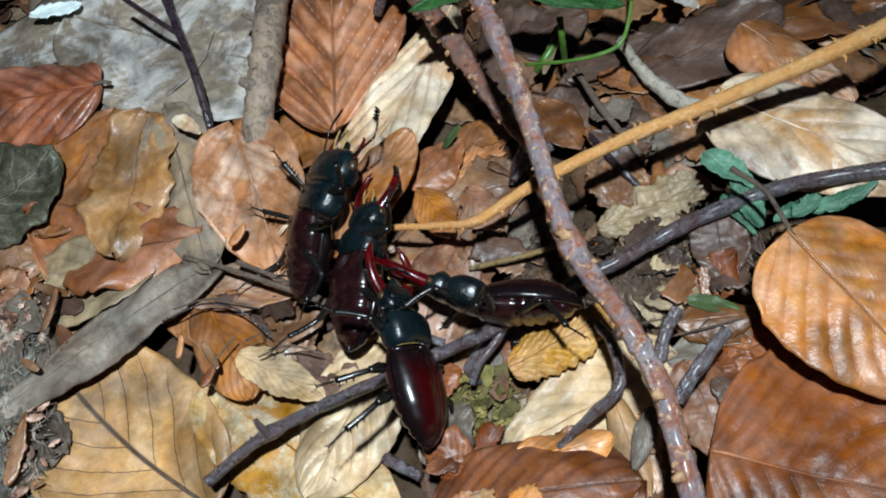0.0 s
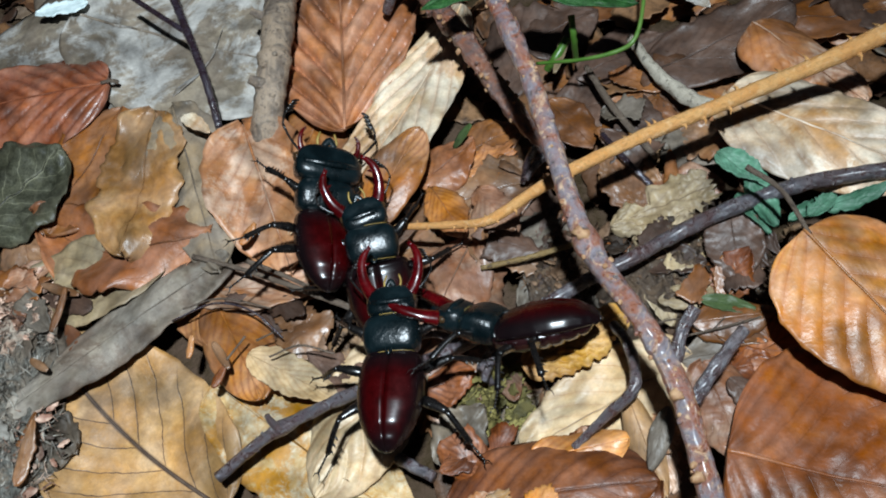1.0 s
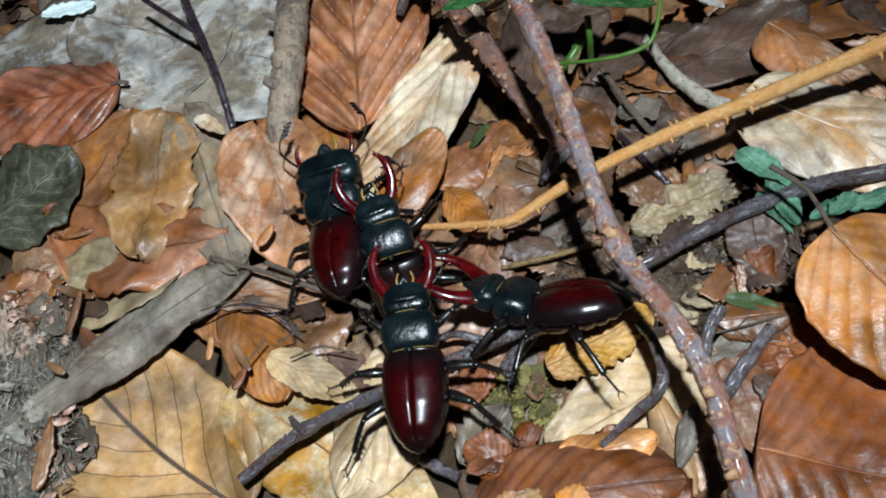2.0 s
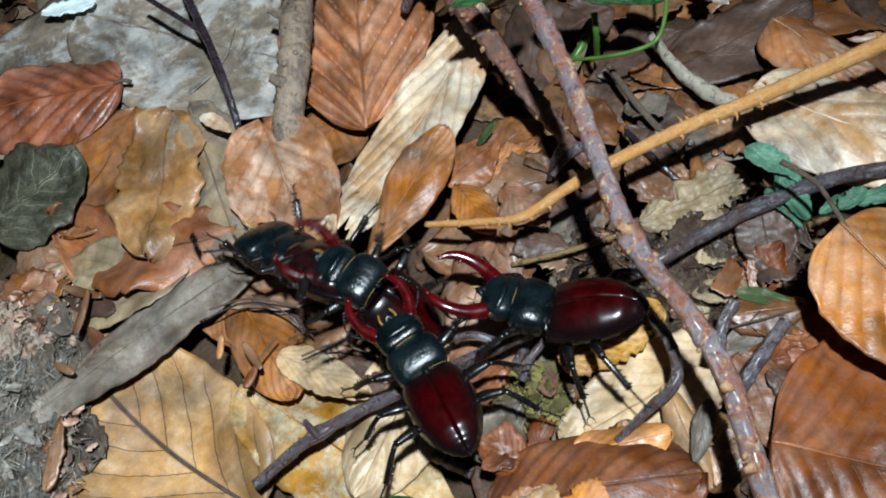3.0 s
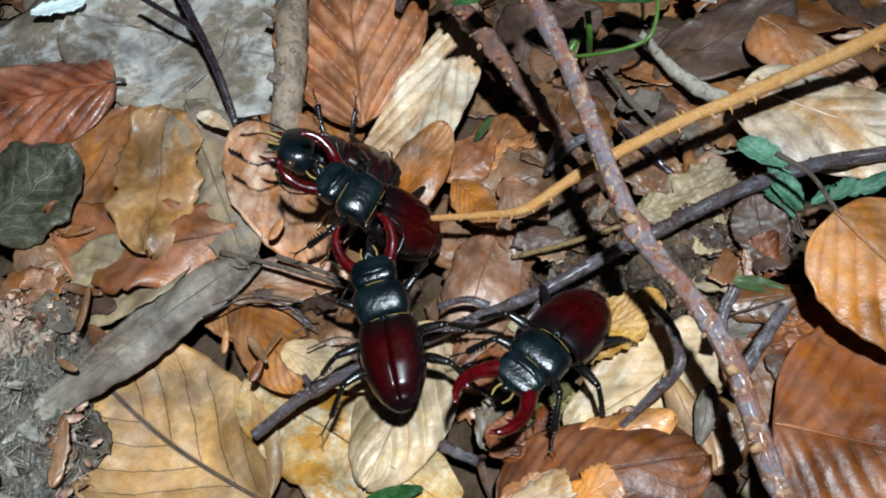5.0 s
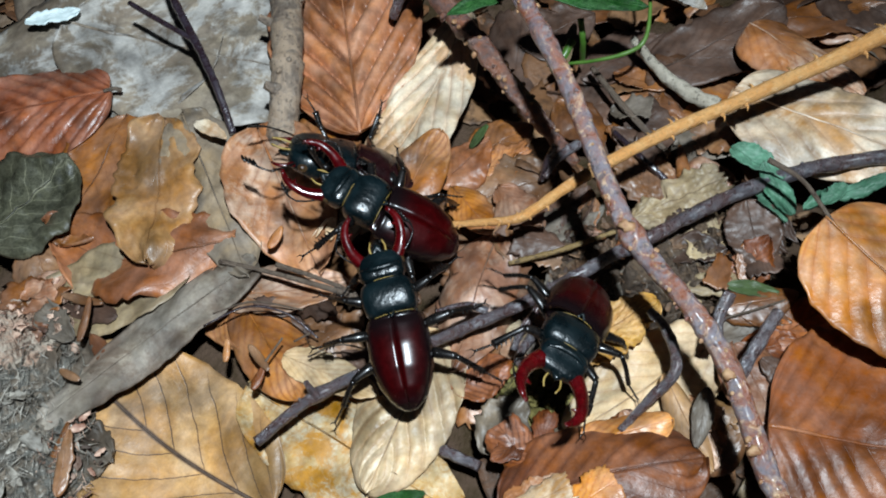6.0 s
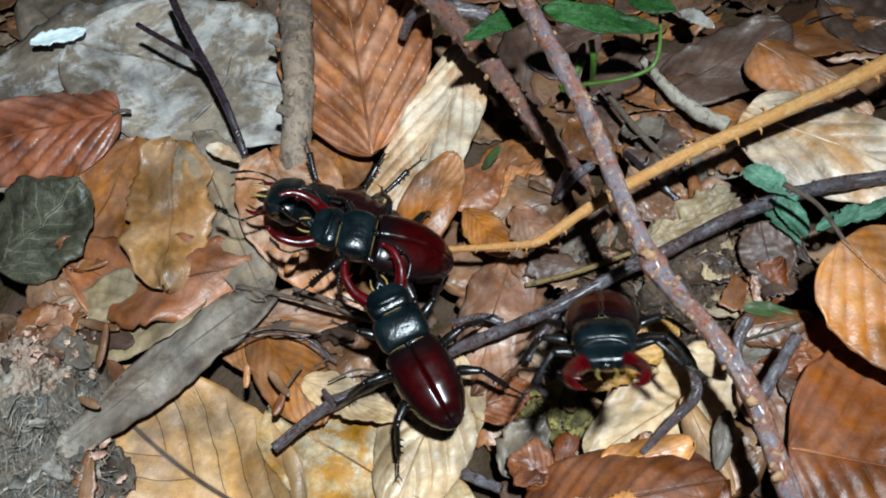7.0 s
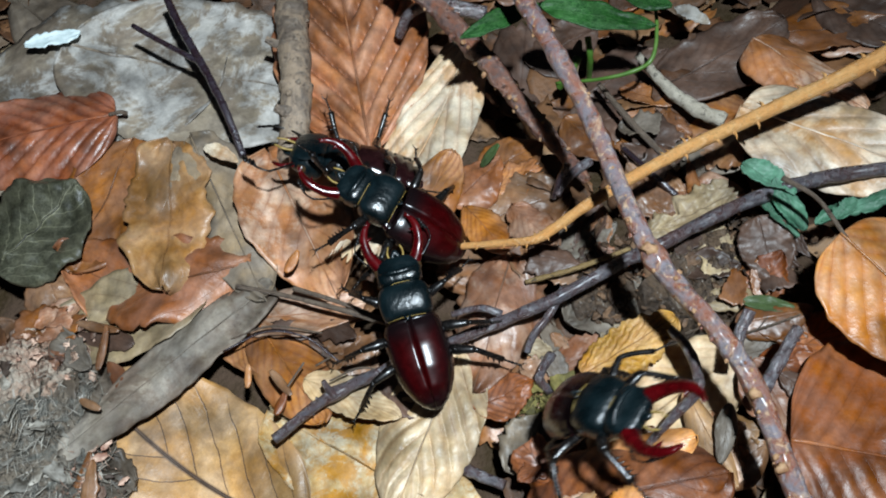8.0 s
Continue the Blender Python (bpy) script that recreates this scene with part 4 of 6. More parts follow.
leaf('tan leaf behind the bramble', (0.1235, 0.0741, 0.0080), (0.1356, 0.0388, 0.0080), 0.0185, M_PINK, seed=33, curl=-0.5, shape=(0.6, 0.4), pleat=0.012)
leaf('dark brown wet shiny leaf', (0.0951, 0.0758, 0.0020), (0.1377, 0.0792, 0.0030), 0.0215, M_DARK, seed=34, shape=(0.8, 0.4), wave=0.08, pleat=0.02, curl=-0.25)
leaf('rust brown leaf at the edge of the litter', (0.1334, 0.0779, 0.0000), (0.1633, 0.0680, 0.0000), 0.0202, M_AMBER2, seed=35)
leaf('dark grey brown old leaf', (0.1523, 0.0864, 0.0000), (0.1654, 0.0555, 0.0000), 0.0198, M_DARK, seed=36)
leaf('copper brown curved leaf', (0.0151, 0.0518, 0.0000), (0.0440, 0.0442, -0.0000), 0.0191, M_COPPER, seed=38, curl=-0.3)
leaf('brown leaf scrap among crumbs', (0.0479, 0.0658, -0.0000), (0.0546, 0.0393, 0.0000), 0.0135, M_DARK, seed=40)
leaf('orange curled leaf edge', (0.0304, -0.0175, 0.0100), (0.0508, -0.0210, 0.0120), 0.0105, M_ORANGE, seed=42, curl=-0.9, shape=(0.7, 0.35), tear=0.0)
leaf('tan curled strip of leaf', (0.0544, -0.0099, 0.0100), (0.0531, -0.0345, 0.0100), 0.0082, M_AMBER, seed=43, curl=-1.1)
leaf('rose brown leaf with a torn tip', (0.0718, -0.0100, 0.0100), (0.0709, -0.0326, 0.0100), 0.0134, M_ROSE, seed=44, curl=-0.3, shape=(0.8, 0.5))
leaf('small dark brown curled leaf', (0.0721, -0.0120, 0.0080), (0.0866, -0.0152, 0.0080), 0.0091, M_UMBER, seed=45, curl=0.3)
leaf('grey brown leaf beside the stub', (0.0684, -0.0070, 0.0070), (0.0881, -0.0095, 0.0070), 0.0093, M_GREYDK, seed=46)
leaf('rust leaf at the near edge', (0.0501, -0.0288, 0.0040), (0.0660, -0.0271, 0.0040), 0.0119, M_COPPER, seed=47, curl=-0.6)
leaf('small copper leaf piece', (0.0719, 0.0524, 0.0020), (0.0840, 0.0407, 0.0020), 0.0134, M_COPPER, seed=48, crumple=0.05, ragged=0.25)
leaf('rosy brown leaf piece', (0.0815, 0.0420, 0.0020), (0.0975, 0.0342, 0.0020), 0.0136, M_ROSE, seed=49)
leaf('dark leaf piece in the hollow', (0.0683, 0.0794, -0.0030), (0.0877, 0.0738, -0.0030), 0.0220, M_DARK, seed=50)
leaf('dark rust leaf piece in the hollow', (0.0678, 0.0814, 0.0000), (0.0735, 0.0613, 0.0000), 0.0127, M_AMBER2, seed=51)
leaf('yellow brown leaf behind the bramble', (0.0829, 0.0735, 0.0000), (0.0959, 0.0583, 0.0000), 0.0125, M_AMBER2, seed=52)
leaf('shiny dark green ivy leaf', (0.0661, 0.0871, 0.0420), (0.0436, 0.0840, 0.0450), 0.0058, M_IVY, seed=60, name='ivy_leaf', group='ivy leaves', curl=0.35, shape=(0.8, 0.8), lobes=0.1, ragged=0.05, tear=0.0, veins=5.0, wave=0.07)
leaf('shiny dark green ivy leaf', (0.0680, 0.0912, 0.0360), (0.0936, 0.0766, 0.0280), 0.0085, M_IVY, seed=61, name='ivy_leaf', group='ivy leaves', curl=0.3, shape=(0.8, 0.7), lobes=0.12, ragged=0.05, tear=0.0, veins=5.0, wave=0.07)
leaf('shiny dark green ivy leaf', (0.0913, 0.0896, 0.0300), (0.0999, 0.0789, 0.0300), 0.0060, M_IVY, seed=62, name='ivy_leaf', group='ivy leaves')
leaf('small dull green leaf', (0.0778, 0.0039, 0.0100), (0.0872, -0.0030, 0.0100), 0.0036, M_GRASS, seed=65, name='green_leaf', curl=0.3)
main_stick = stick('branch', 'long reddish stick with flaking bark, grey sheen put in its colour', [(0.0588, 0.0897, 0.0560), (0.0589, 0.0692, 0.0540), (0.0590, 0.0463, 0.0490), (0.0565, 0.0120, 0.0400), (0.0601, -0.0095, 0.0370), (0.0615, -0.0234, 0.0330), (0.0593, -0.0433, 0.0260), (0.0593, -0.0552, 0.0220)], [0.00221, 0.00212, 0.00211, 0.00219, 0.00220, 0.00220, 0.00230, 0.00217], M_STICK, bud_mat=M_PEEL, buds=45, seed=4, rough=0.16, sides=20, step=22, knots=((0.44, 0.3), (0.62, 0.15), (0.2, 0.15)))
stick('branch', 'knobbly red brown stick in shadow', [(0.0410, 0.1303, 0.0320), (0.0453, 0.1169, 0.0280), (0.0519, 0.0905, 0.0220), (0.0570, 0.0704, 0.0140), (0.0628, 0.0561, 0.0040)], [0.00291, 0.00288, 0.00280, 0.00246, 0.00155], M_STICK2, bud_mat=M_PEEL, buds=60, seed=5, rough=0.35)
stick('bramble_stem', 'straw coloured bramble stem with thorns', [(0.0187, 0.0494, 0.0140), (0.0320, 0.0410, 0.0180), (0.0392, 0.0365, 0.0210), (0.0446, 0.0365, 0.0220), (0.0572, 0.0370, 0.0260), (0.0775, 0.0386, 0.0270), (0.0980, 0.0385, 0.0280), (0.1196, 0.0363, 0.0320), (0.1384, 0.0357, 0.0350), (0.1553, 0.0361, 0.0360)], [0.00080, 0.00095, 0.00115, 0.00130, 0.00145, 0.00155, 0.00170, 0.00190, 0.00210, 0.00220], M_BRAMBLE, thorns=34, seed=6, rough=0.1, category='bramble')
long_stick = stick('branch', 'long dark purplish stick lying across the litter', [(-0.0391, 0.0052, 0.0060), (-0.0213, 0.0105, 0.0080), (0.0091, 0.0129, 0.0090), (0.0362, 0.0136, 0.0110), (0.0554, 0.0166, 0.0120), (0.0653, 0.0172, 0.0130), (0.0884, 0.0200, 0.0140), (0.1095, 0.0189, 0.0150), (0.1288, 0.0134, 0.0160), (0.1433, 0.0088, 0.0160)], [0.00132, 0.00139, 0.00144, 0.00155, 0.00161, 0.00166, 0.00178, 0.00176, 0.00184, 0.00181], M_DKSTICK, buds=40, seed=7, knots=((0.11, 0.35), (0.5, 0.2)), stubs=((((0.0403, 0.0160, 0.0105), (0.0348, 0.0114, 0.0090), (0.0296, 0.0082, 0.0080), (0.0262, 0.0049, 0.0060)), 0.0011, 0.0009), (((0.0236, 0.0147, 0.0105), (0.0189, 0.0177, 0.0120), (0.0118, 0.0185, 0.0120)), 0.0011, 0.0007), (((-0.0217, 0.0097, 0.0090), (-0.0226, 0.0113, 0.0115), (-0.0228, 0.0123, 0.0130)), 0.0011, 0.0006)))
stick('twig', 'thin dark forked twig', [(-0.0239, 0.1694, 0.0220), (-0.0230, 0.1536, 0.0210), (-0.0208, 0.1339, 0.0190), (-0.0199, 0.1194, 0.0160), (-0.0204, 0.1062, 0.0110)], [0.00123, 0.00129, 0.00125, 0.00114, 0.00105], M_TWIG, buds=4, seed=8, stubs=((((-0.0362, 0.1614, 0.0220), (-0.0295, 0.1506, 0.0210), (-0.0213, 0.1381, 0.0195)), 0.0008, 0.0009),))
stick('branch', 'short weathered grey stick with knots', [(0.0129, 0.1576, 0.0160), (0.0078, 0.1393, 0.0180), (0.0025, 0.1187, 0.0190), (-0.0029, 0.1058, 0.0160), (-0.0090, 0.0970, 0.0080)], [0.00487, 0.00468, 0.00433, 0.00442, 0.00414], M_GRSTICK, seed=9, rough=0.14, buds=3, knots=((0.55, 0.25), (0.2, 0.2)), stubs=((((-0.0004, 0.1072, 0.0180), (-0.0041, 0.1073, 0.0200), (-0.0063, 0.1083, 0.0220)), 0.0022, 0.0012), (((0.0059, 0.1314, 0.0180), (0.0016, 0.1324, 0.0200), (-0.0011, 0.1342, 0.0220)), 0.0018, 0.001),))
stick('leaf_stalk', 'long grey brown leaf stalk', [(-0.0344, 0.0669, 0.0100), (-0.0238, 0.0584, 0.0100), (-0.0118, 0.0476, 0.0100), (0.0015, 0.0360, 0.0080)], [0.00075, 0.00059, 0.00071, 0.00083], M_STALK, seed=10, category='stalk')
stick('twig', 'short brown broken twig', [(-0.0206, 0.0590, 0.0100), (-0.0114, 0.0498, 0.0100), (0.0004, 0.0374, 0.0080)], [0.00073, 0.00057, 0.00056], M_STALK, seed=11)
stick('twig', 'grey stub of a twig', [(0.0650, -0.0121, 0.0200), (0.0685, -0.0077, 0.0220), (0.0730, -0.0044, 0.0240)], [0.00161, 0.00139, 0.00139], M_DKSTICK, seed=12, buds=2)
stick('twig', 'grey broken side twig with a peeled end', [(0.0646, -0.0223, 0.0220), (0.0712, -0.0181, 0.0240), (0.0796, -0.0127, 0.0240)], [0.00150, 0.00155, 0.00130], M_DKSTICK, seed=91, buds=2)
stick('twig', 'bent dark twig on the litter', [(0.0569, 0.0019, 0.0180), (0.0580, -0.0035, 0.0180), (0.0572, -0.0099, 0.0170), (0.0548, -0.0135, 0.0160), (0.0484, -0.0155, 0.0140), (0.0395, -0.0184, 0.0110)], [0.00100, 0.00120, 0.00125, 0.00130, 0.00115, 0.00070], M_DKSTICK, seed=13, buds=3)
stick('twig', 'short grey twig with buds', [(-0.0025, 0.0027, -0.0020), (0.0020, -0.0020, -0.0020), (0.0079, -0.0085, -0.0020)], [0.00120, 0.00145, 0.00129], M_DKSTICK, seed=15, buds=4)
stick('twig', 'dark grey hooked twig near the ivy', [(0.0351, 0.1240, 0.0120), (0.0403, 0.1248, 0.0180), (0.0478, 0.1223, 0.0200), (0.0602, 0.1148, 0.0160)], [0.00135, 0.00167, 0.00199, 0.00233], M_DKSTICK, seed=16, buds=3)
stick('twig', 'thin pale dry twig', [(0.0714, -0.0032, 0.0100), (0.0799, -0.0049, 0.0110), (0.0875, -0.0052, 0.0100)], [0.00025, 0.00030, 0.00024], M_STALK, seed=17)
stick('twig', 'dark thin twig under the stick', [(0.0811, 0.0406, 0.0040), (0.0777, 0.0503, 0.0060), (0.0761, 0.0608, 0.0040)], [0.00083, 0.00085, 0.00073], M_TWIG, seed=18)
stick('dead_stem', 'thick pale dead stem', [(0.0943, 0.0864, 0.0060), (0.0957, 0.0721, 0.0060), (0.0994, 0.0624, 0.0050), (0.1041, 0.0557, 0.0040)], [0.00125, 0.00165, 0.00205, 0.00190], M_DEADSTEM, seed=19, rough=0.3)
stick('vine_stem', 'thin green vine stem', [(0.0677, 0.0845, 0.0120), (0.0781, 0.0765, 0.0160), (0.0870, 0.0731, 0.0180), (0.0921, 0.0740, 0.0200), (0.0979, 0.0830, 0.0220), (0.1034, 0.0962, 0.0200)], [0.00045, 0.00051, 0.00057, 0.00057, 0.00050, 0.00052], M_VINE, seed=20, category='vine')
stick('vine_stem', 'thin green vine stem', [(0.0799, 0.0886, 0.0200), (0.0789, 0.0855, 0.0150), (0.0787, 0.0867, 0.0050)], [0.00088, 0.00089, 0.00077], M_VINE, seed=21, category='vine')
stick('vine_stem', 'faded green bent stem', [(0.0793, 0.0946, 0.0060), (0.0744, 0.0912, 0.0040), (0.0715, 0.0920, 0.0000)], [0.00124, 0.00124, 0.00110], M_VINE, seed=22, category='vine')
leaf('crumpled grey rotten leaf', (-0.0981, 0.0794, 0.0030), (-0.0743, 0.0511, 0.0030), 0.0189, M_GREYDK, seed=120, crumple=0.07, wave=0.1, ragged=0.3, rib=False, shape=(0.9, 0.4))
leaf('crumpled grey rotten leaf', (-0.1030, 0.0534, 0.0010), (-0.0768, 0.0298, 0.0010), 0.0207, M_GREYDK, seed=121, crumple=0.07, wave=0.1, ragged=0.3, rib=False, shape=(0.9, 0.4))
leaf('crumpled grey rotten leaf', (-0.1054, 0.0394, -0.0010), (-0.0863, 0.0440, -0.0010), 0.0246, M_GREYDK, seed=122, crumple=0.07, wave=0.1, ragged=0.3, rib=False, shape=(0.9, 0.4))
leaf('torn brown leaf standing in the humus', (0.0848, 0.0124, 0.0040), (0.0986, 0.0155, 0.0100), 0.0126, M_DARK, seed=125, ragged=0.4, crumple=0.05, cut=0.3)
leaf('twisted cream leaf with brown pleats', (0.0567, 0.1188, 0.0100), (-0.0028, 0.0615, 0.0095), 0.0230, M_CREAM, seed=11, veins=7.0, pleat=0.045, curl=-0.35, twist=0.3, shape=(1.05, 0.45), crumple=0.006, wave=0.04, tear=0.0, ragged=0.06, bow=0.05, cut=0.12)
leaf('ochre brown pleated leaf piece', (0.0029, 0.0494, 0.0105), (0.0329, 0.0752, 0.0155), 0.0150, M_OCHRE, seed=12, pleat=0.02, curl=-0.4, shape=(1.25, 0.5), crumple=0.01, cut=0, tear=0)
leaf('dark brown arched glossy leaf', (0.0081, -0.0223, 0.0060), (0.0531, -0.0311, 0.0110), 0.0330, M_UMBER, seed=41, curl=-1.0, pleat=0.02, shape=(0.9, 0.45), wave=0.03, crumple=0.006, tear=0.0, ragged=0.03, veins=7.0, bend=0.12)
leaf('pale torn leaf edge', (0.0088, -0.0238, 0.0120), (0.0259, -0.0256, 0.0120), 0.0084, M_PINK, seed=142, ragged=0.4, curl=-0.4)
leaf('grey brown curved strip of leaf', (0.0607, -0.0183, 0.0140), (0.0523, -0.0288, 0.0120), 0.0045, M_GREYDK, seed=143, curl=-0.9)
leaf('small dark purple shiny leaf', (0.0748, -0.0164, 0.0120), (0.0798, -0.0271, 0.0120), 0.0058, M_DARK, seed=144, curl=-0.5)
leaf('rosy brown leaf under the bramble tip', (0.0149, 0.0211, 0.0000), (0.0411, 0.0503, 0.0000), 0.0227, M_ROSE, seed=201, ragged=0.2, curl=-0.3)
leaf('copper leaf beside the bramble', (0.0580, 0.0569, 0.0010), (0.0263, 0.0599, 0.0020), 0.0201, M_COPPER, seed=202, ragged=0.2)
leaf('salmon pointed leaf piece', (0.0269, 0.0664, 0.0040), (0.0449, 0.0739, 0.0050), 0.0151, M_RUST, seed=203, curl=-0.5)
leaf('small ochre leaf piece', (0.0387, 0.0667, 0.0020), (0.0539, 0.0679, 0.0020), 0.0111, M_OCHRE, seed=204, ragged=0.3, cut=0.2)
leaf('brown leaf behind the cream one', (0.0385, 0.0748, 0.0000), (0.0589, 0.0768, 0.0000), 0.0173, M_AMBER2, seed=205)
leaf('grey brown mottled leaf piece', (0.0366, 0.0403, 0.0010), (0.0640, 0.0423, 0.0010), 0.0126, M_BLEACH, seed=206, crumple=0.05, ragged=0.3)
leaf('grey mottled leaf piece by the stick', (0.0395, 0.0232, -0.0010), (0.0634, 0.0256, -0.0010), 0.0189, M_BLEACH, seed=207, crumple=0.05, ragged=0.3, rib=False)
leaf('brown leaf piece by the branch', (0.0762, 0.0343, 0.0030), (0.0746, 0.0559, 0.0040), 0.0102, M_COPPER, seed=208, ragged=0.3, crumple=0.04)
leaf('pale grey torn leaf piece on the humus', (0.0676, 0.0334, 0.0040), (0.0941, 0.0341, 0.0050), 0.0123, M_SAGE, seed=209, crumple=0.09, ragged=0.45, tear=0.5, wave=0.15, cut=0.2)
leaf('golden crinkled leaf piece', (0.0355, 0.0049, 0.0070), (0.0612, 0.0067, 0.0120), 0.0120, M_GOLD, seed=29, pleat=0.05, curl=-0.5, shape=(0.8, 0.4), ragged=0.25, crumple=0.04)
leaf('tiny orange bud scale', (-0.0208, 0.0627, 0.0130), (-0.0156, 0.0669, 0.0140), 0.0024, M_ORANGE, seed=211, nu=12, nv=6, rib=False, curl=-0.8)
leaf('rusty needle-like bud scale', (-0.0747, 0.0599, 0.0110), (-0.0693, 0.0711, 0.0120), 0.0018, M_AMBER2, seed=212, nu=16, nv=6, rib=False, curl=-0.8)
leaf('rusty brown curled bud scale', (-0.0782, 0.0787, 0.0080), (-0.0678, 0.0706, 0.0080), 0.0025, M_COPPER, seed=213, nu=16, nv=6, rib=False, curl=-0.8)
leaf('rusty brown curled bud scale', (-0.0737, 0.0650, 0.0050), (-0.0681, 0.0481, 0.0050), 0.0042, M_ROSE, seed=214, nu=16, nv=8, rib=False, curl=-0.5, ragged=0.3)
leaf('rusty bud scale on the debris', (-0.0898, 0.0322, 0.0050), (-0.0829, 0.0416, 0.0060), 0.0029, M_AMBER2, seed=215, nu=16, nv=6, rib=False, curl=-0.8)
leaf('dark green leaf tip', (-0.0200, -0.0074, 0.0000), (-0.0060, -0.0106, 0.0020), 0.0035, M_IVY, seed=216, name='green_leaf', group='')
leaf('rusty brown leaf piece by the stub', (0.0779, 0.0012, 0.0080), (0.0867, -0.0100, 0.0080), 0.0090, M_AMBER2, seed=217, curl=0.4)
leaf('dark brown leaf under the orange one', (0.0776, -0.0126, 0.0080), (0.0973, -0.0097, 0.0080), 0.0118, M_BROWN, seed=218)
leaf('brown leaf below the long stick', (0.0131, 0.0125, -0.0020), (0.0332, 0.0122, -0.0020), 0.0135, M_COPPER, seed=219, ragged=0.2)
leaf('drab leaf piece beside the moss', (0.0191, -0.0042, -0.0040), (0.0367, 0.0018, -0.0030), 0.0127, M_FOLD, seed=220, crumple=0.05, ragged=0.3)
leaf('olive rotten leaf piece', (0.0111, -0.0026, -0.0040), (0.0304, 0.0048, -0.0040), 0.0130, M_OLIVE, seed=221, crumple=0.06, ragged=0.3)
leaf('rosy leaf piece under the twig', (0.0307, 0.0127, -0.0010), (0.0494, 0.0128, -0.0010), 0.0105, M_ROSE, seed=222, ragged=0.2)
leaf('brown leaf under the ivy', (0.0779, 0.0870, -0.0020), (0.1062, 0.0905, -0.0020), 0.0185, M_DARK, seed=223, ragged=0.2)
leaf('dark leaf under the ivy', (0.0679, 0.1088, -0.0040), (0.0931, 0.1100, -0.0040), 0.0203, M_DARK, seed=224, ragged=0.2)
leaf('beige torn leaf strip', (0.0865, 0.0828, -0.0000), (0.0959, 0.0692, 0.0020), 0.0074, M_AMBER2, seed=225, ragged=0.3, curl=0.6)
stick('grass_blade', 'dull yellowish dry stalk beside the stick', [(0.0347, 0.0357, 0.0040), (0.0476, 0.0323, 0.0060), (0.0622, 0.0311, 0.0060)], [0.00066, 0.00073, 0.00059], M_DRYSTALK, seed=30, category='stalk')
stick('twig', 'thin dark curved twig', [(-0.0434, 0.0514, 0.0080), (-0.0312, 0.0503, 0.0100), (-0.0224, 0.0447, 0.0090), (-0.0170, 0.0360, 0.0060)], [0.00023, 0.00031, 0.00031, 0.00023], M_TWIG, seed=31)
stick('twig', 'thin dark dry twig', [(-0.0405, 0.0544, 0.0070), (-0.0297, 0.0524, 0.0080), (-0.0183, 0.0455, 0.0060)], [0.00023, 0.00029, 0.00023], M_STALK, seed=32)
stick('twig', 'thin brown dry twig', [(0.0806, 0.0841, 0.0040), (0.0815, 0.0656, 0.0060), (0.0854, 0.0478, 0.0040)], [0.00082, 0.00095, 0.00077], M_STALK, seed=33)
stick('twig', 'grey broken twig by the knobbly stick', [(0.0530, 0.0548, 0.0060), (0.0586, 0.0574, 0.0080), (0.0653, 0.0590, 0.0080)], [0.00092, 0.00122, 0.00139], M_DKSTICK, seed=34)
stick('twig', 'short dark twig under the leaves', [(0.0322, 0.0154, 0.0020), (0.0267, 0.0108, 0.0030), (0.0277, 0.0072, 0.0000)], [0.00121, 0.00119, 0.00106], M_DKSTICK, seed=35)
heap('humus_debris', 'brown crumbled humus with needles', (0.0828, 0.0157, 0.0030), (0.022, 0.016), 450, M_CRUMB, 0.0006, 33, fibres=0.5, height=0.005)
heap('humus_debris', 'brown crumbled humus with needles', (0.0564, 0.0277, 0.0000), (0.014, 0.012), 400, M_CRUMB, 0.0008, 34, fibres=0.5)
heap('moss_patch', 'yellow green moss and lichen scraps', (0.0263, 0.0041, -0.0020), (0.008, 0.009), 260, M_MOSS, 0.0009, 35, fibres=0.35, category='moss')
leaf('dark brown torn scrap of leaf', (0.0791, 0.0039, 0.0031), (0.0887, 0.0154, 0.0068), 0.0080, M_DARK, seed=632, nu=20, nv=10, rib=False, name='leaf_scrap', group='torn leaf scraps', ragged=0.22, crumple=0.038, curl=-0.26, cut=0.2)
leaf('faded beige torn scrap of leaf', (0.0854, 0.0302, 0.0041), (0.0785, 0.0139, 0.0067), 0.0092, M_SAGE, seed=381, nu=20, nv=10, rib=False, name='leaf_scrap', group='torn leaf scraps', ragged=0.43, crumple=0.034, curl=0.24, cut=0.5)
leaf('dark brown torn scrap of leaf', (0.0713, 0.0235, 0.0068), (0.0802, 0.0287, 0.0058), 0.0045, M_DARK, seed=460, nu=20, nv=10, rib=False, name='leaf_scrap', group='torn leaf scraps', ragged=0.49, crumple=0.057, curl=0.36, cut=0.2)
leaf('faded beige torn scrap of leaf', (0.0722, 0.0203, 0.0042), (0.0705, 0.0036, 0.0032), 0.0078, M_SAGE, seed=374, nu=20, nv=10, rib=False, name='leaf_scrap', group='torn leaf scraps', ragged=0.28, crumple=0.047, curl=0.63, cut=0)
leaf('rusty brown torn scrap of leaf', (0.0802, 0.0144, 0.0049), (0.0863, 0.0059, 0.0058), 0.0056, M_AMBER2, seed=660, nu=20, nv=10, rib=False, name='leaf_scrap', group='torn leaf scraps', ragged=0.25, crumple=0.043, curl=0.88, cut=0.35)
leaf('dark brown torn scrap of leaf', (0.0906, 0.0123, 0.0064), (0.0971, 0.0209, 0.0086), 0.0054, M_DARK, seed=619, nu=20, nv=10, rib=False, name='leaf_scrap', group='torn leaf scraps', ragged=0.49, crumple=0.04, curl=0.51, cut=0.5)
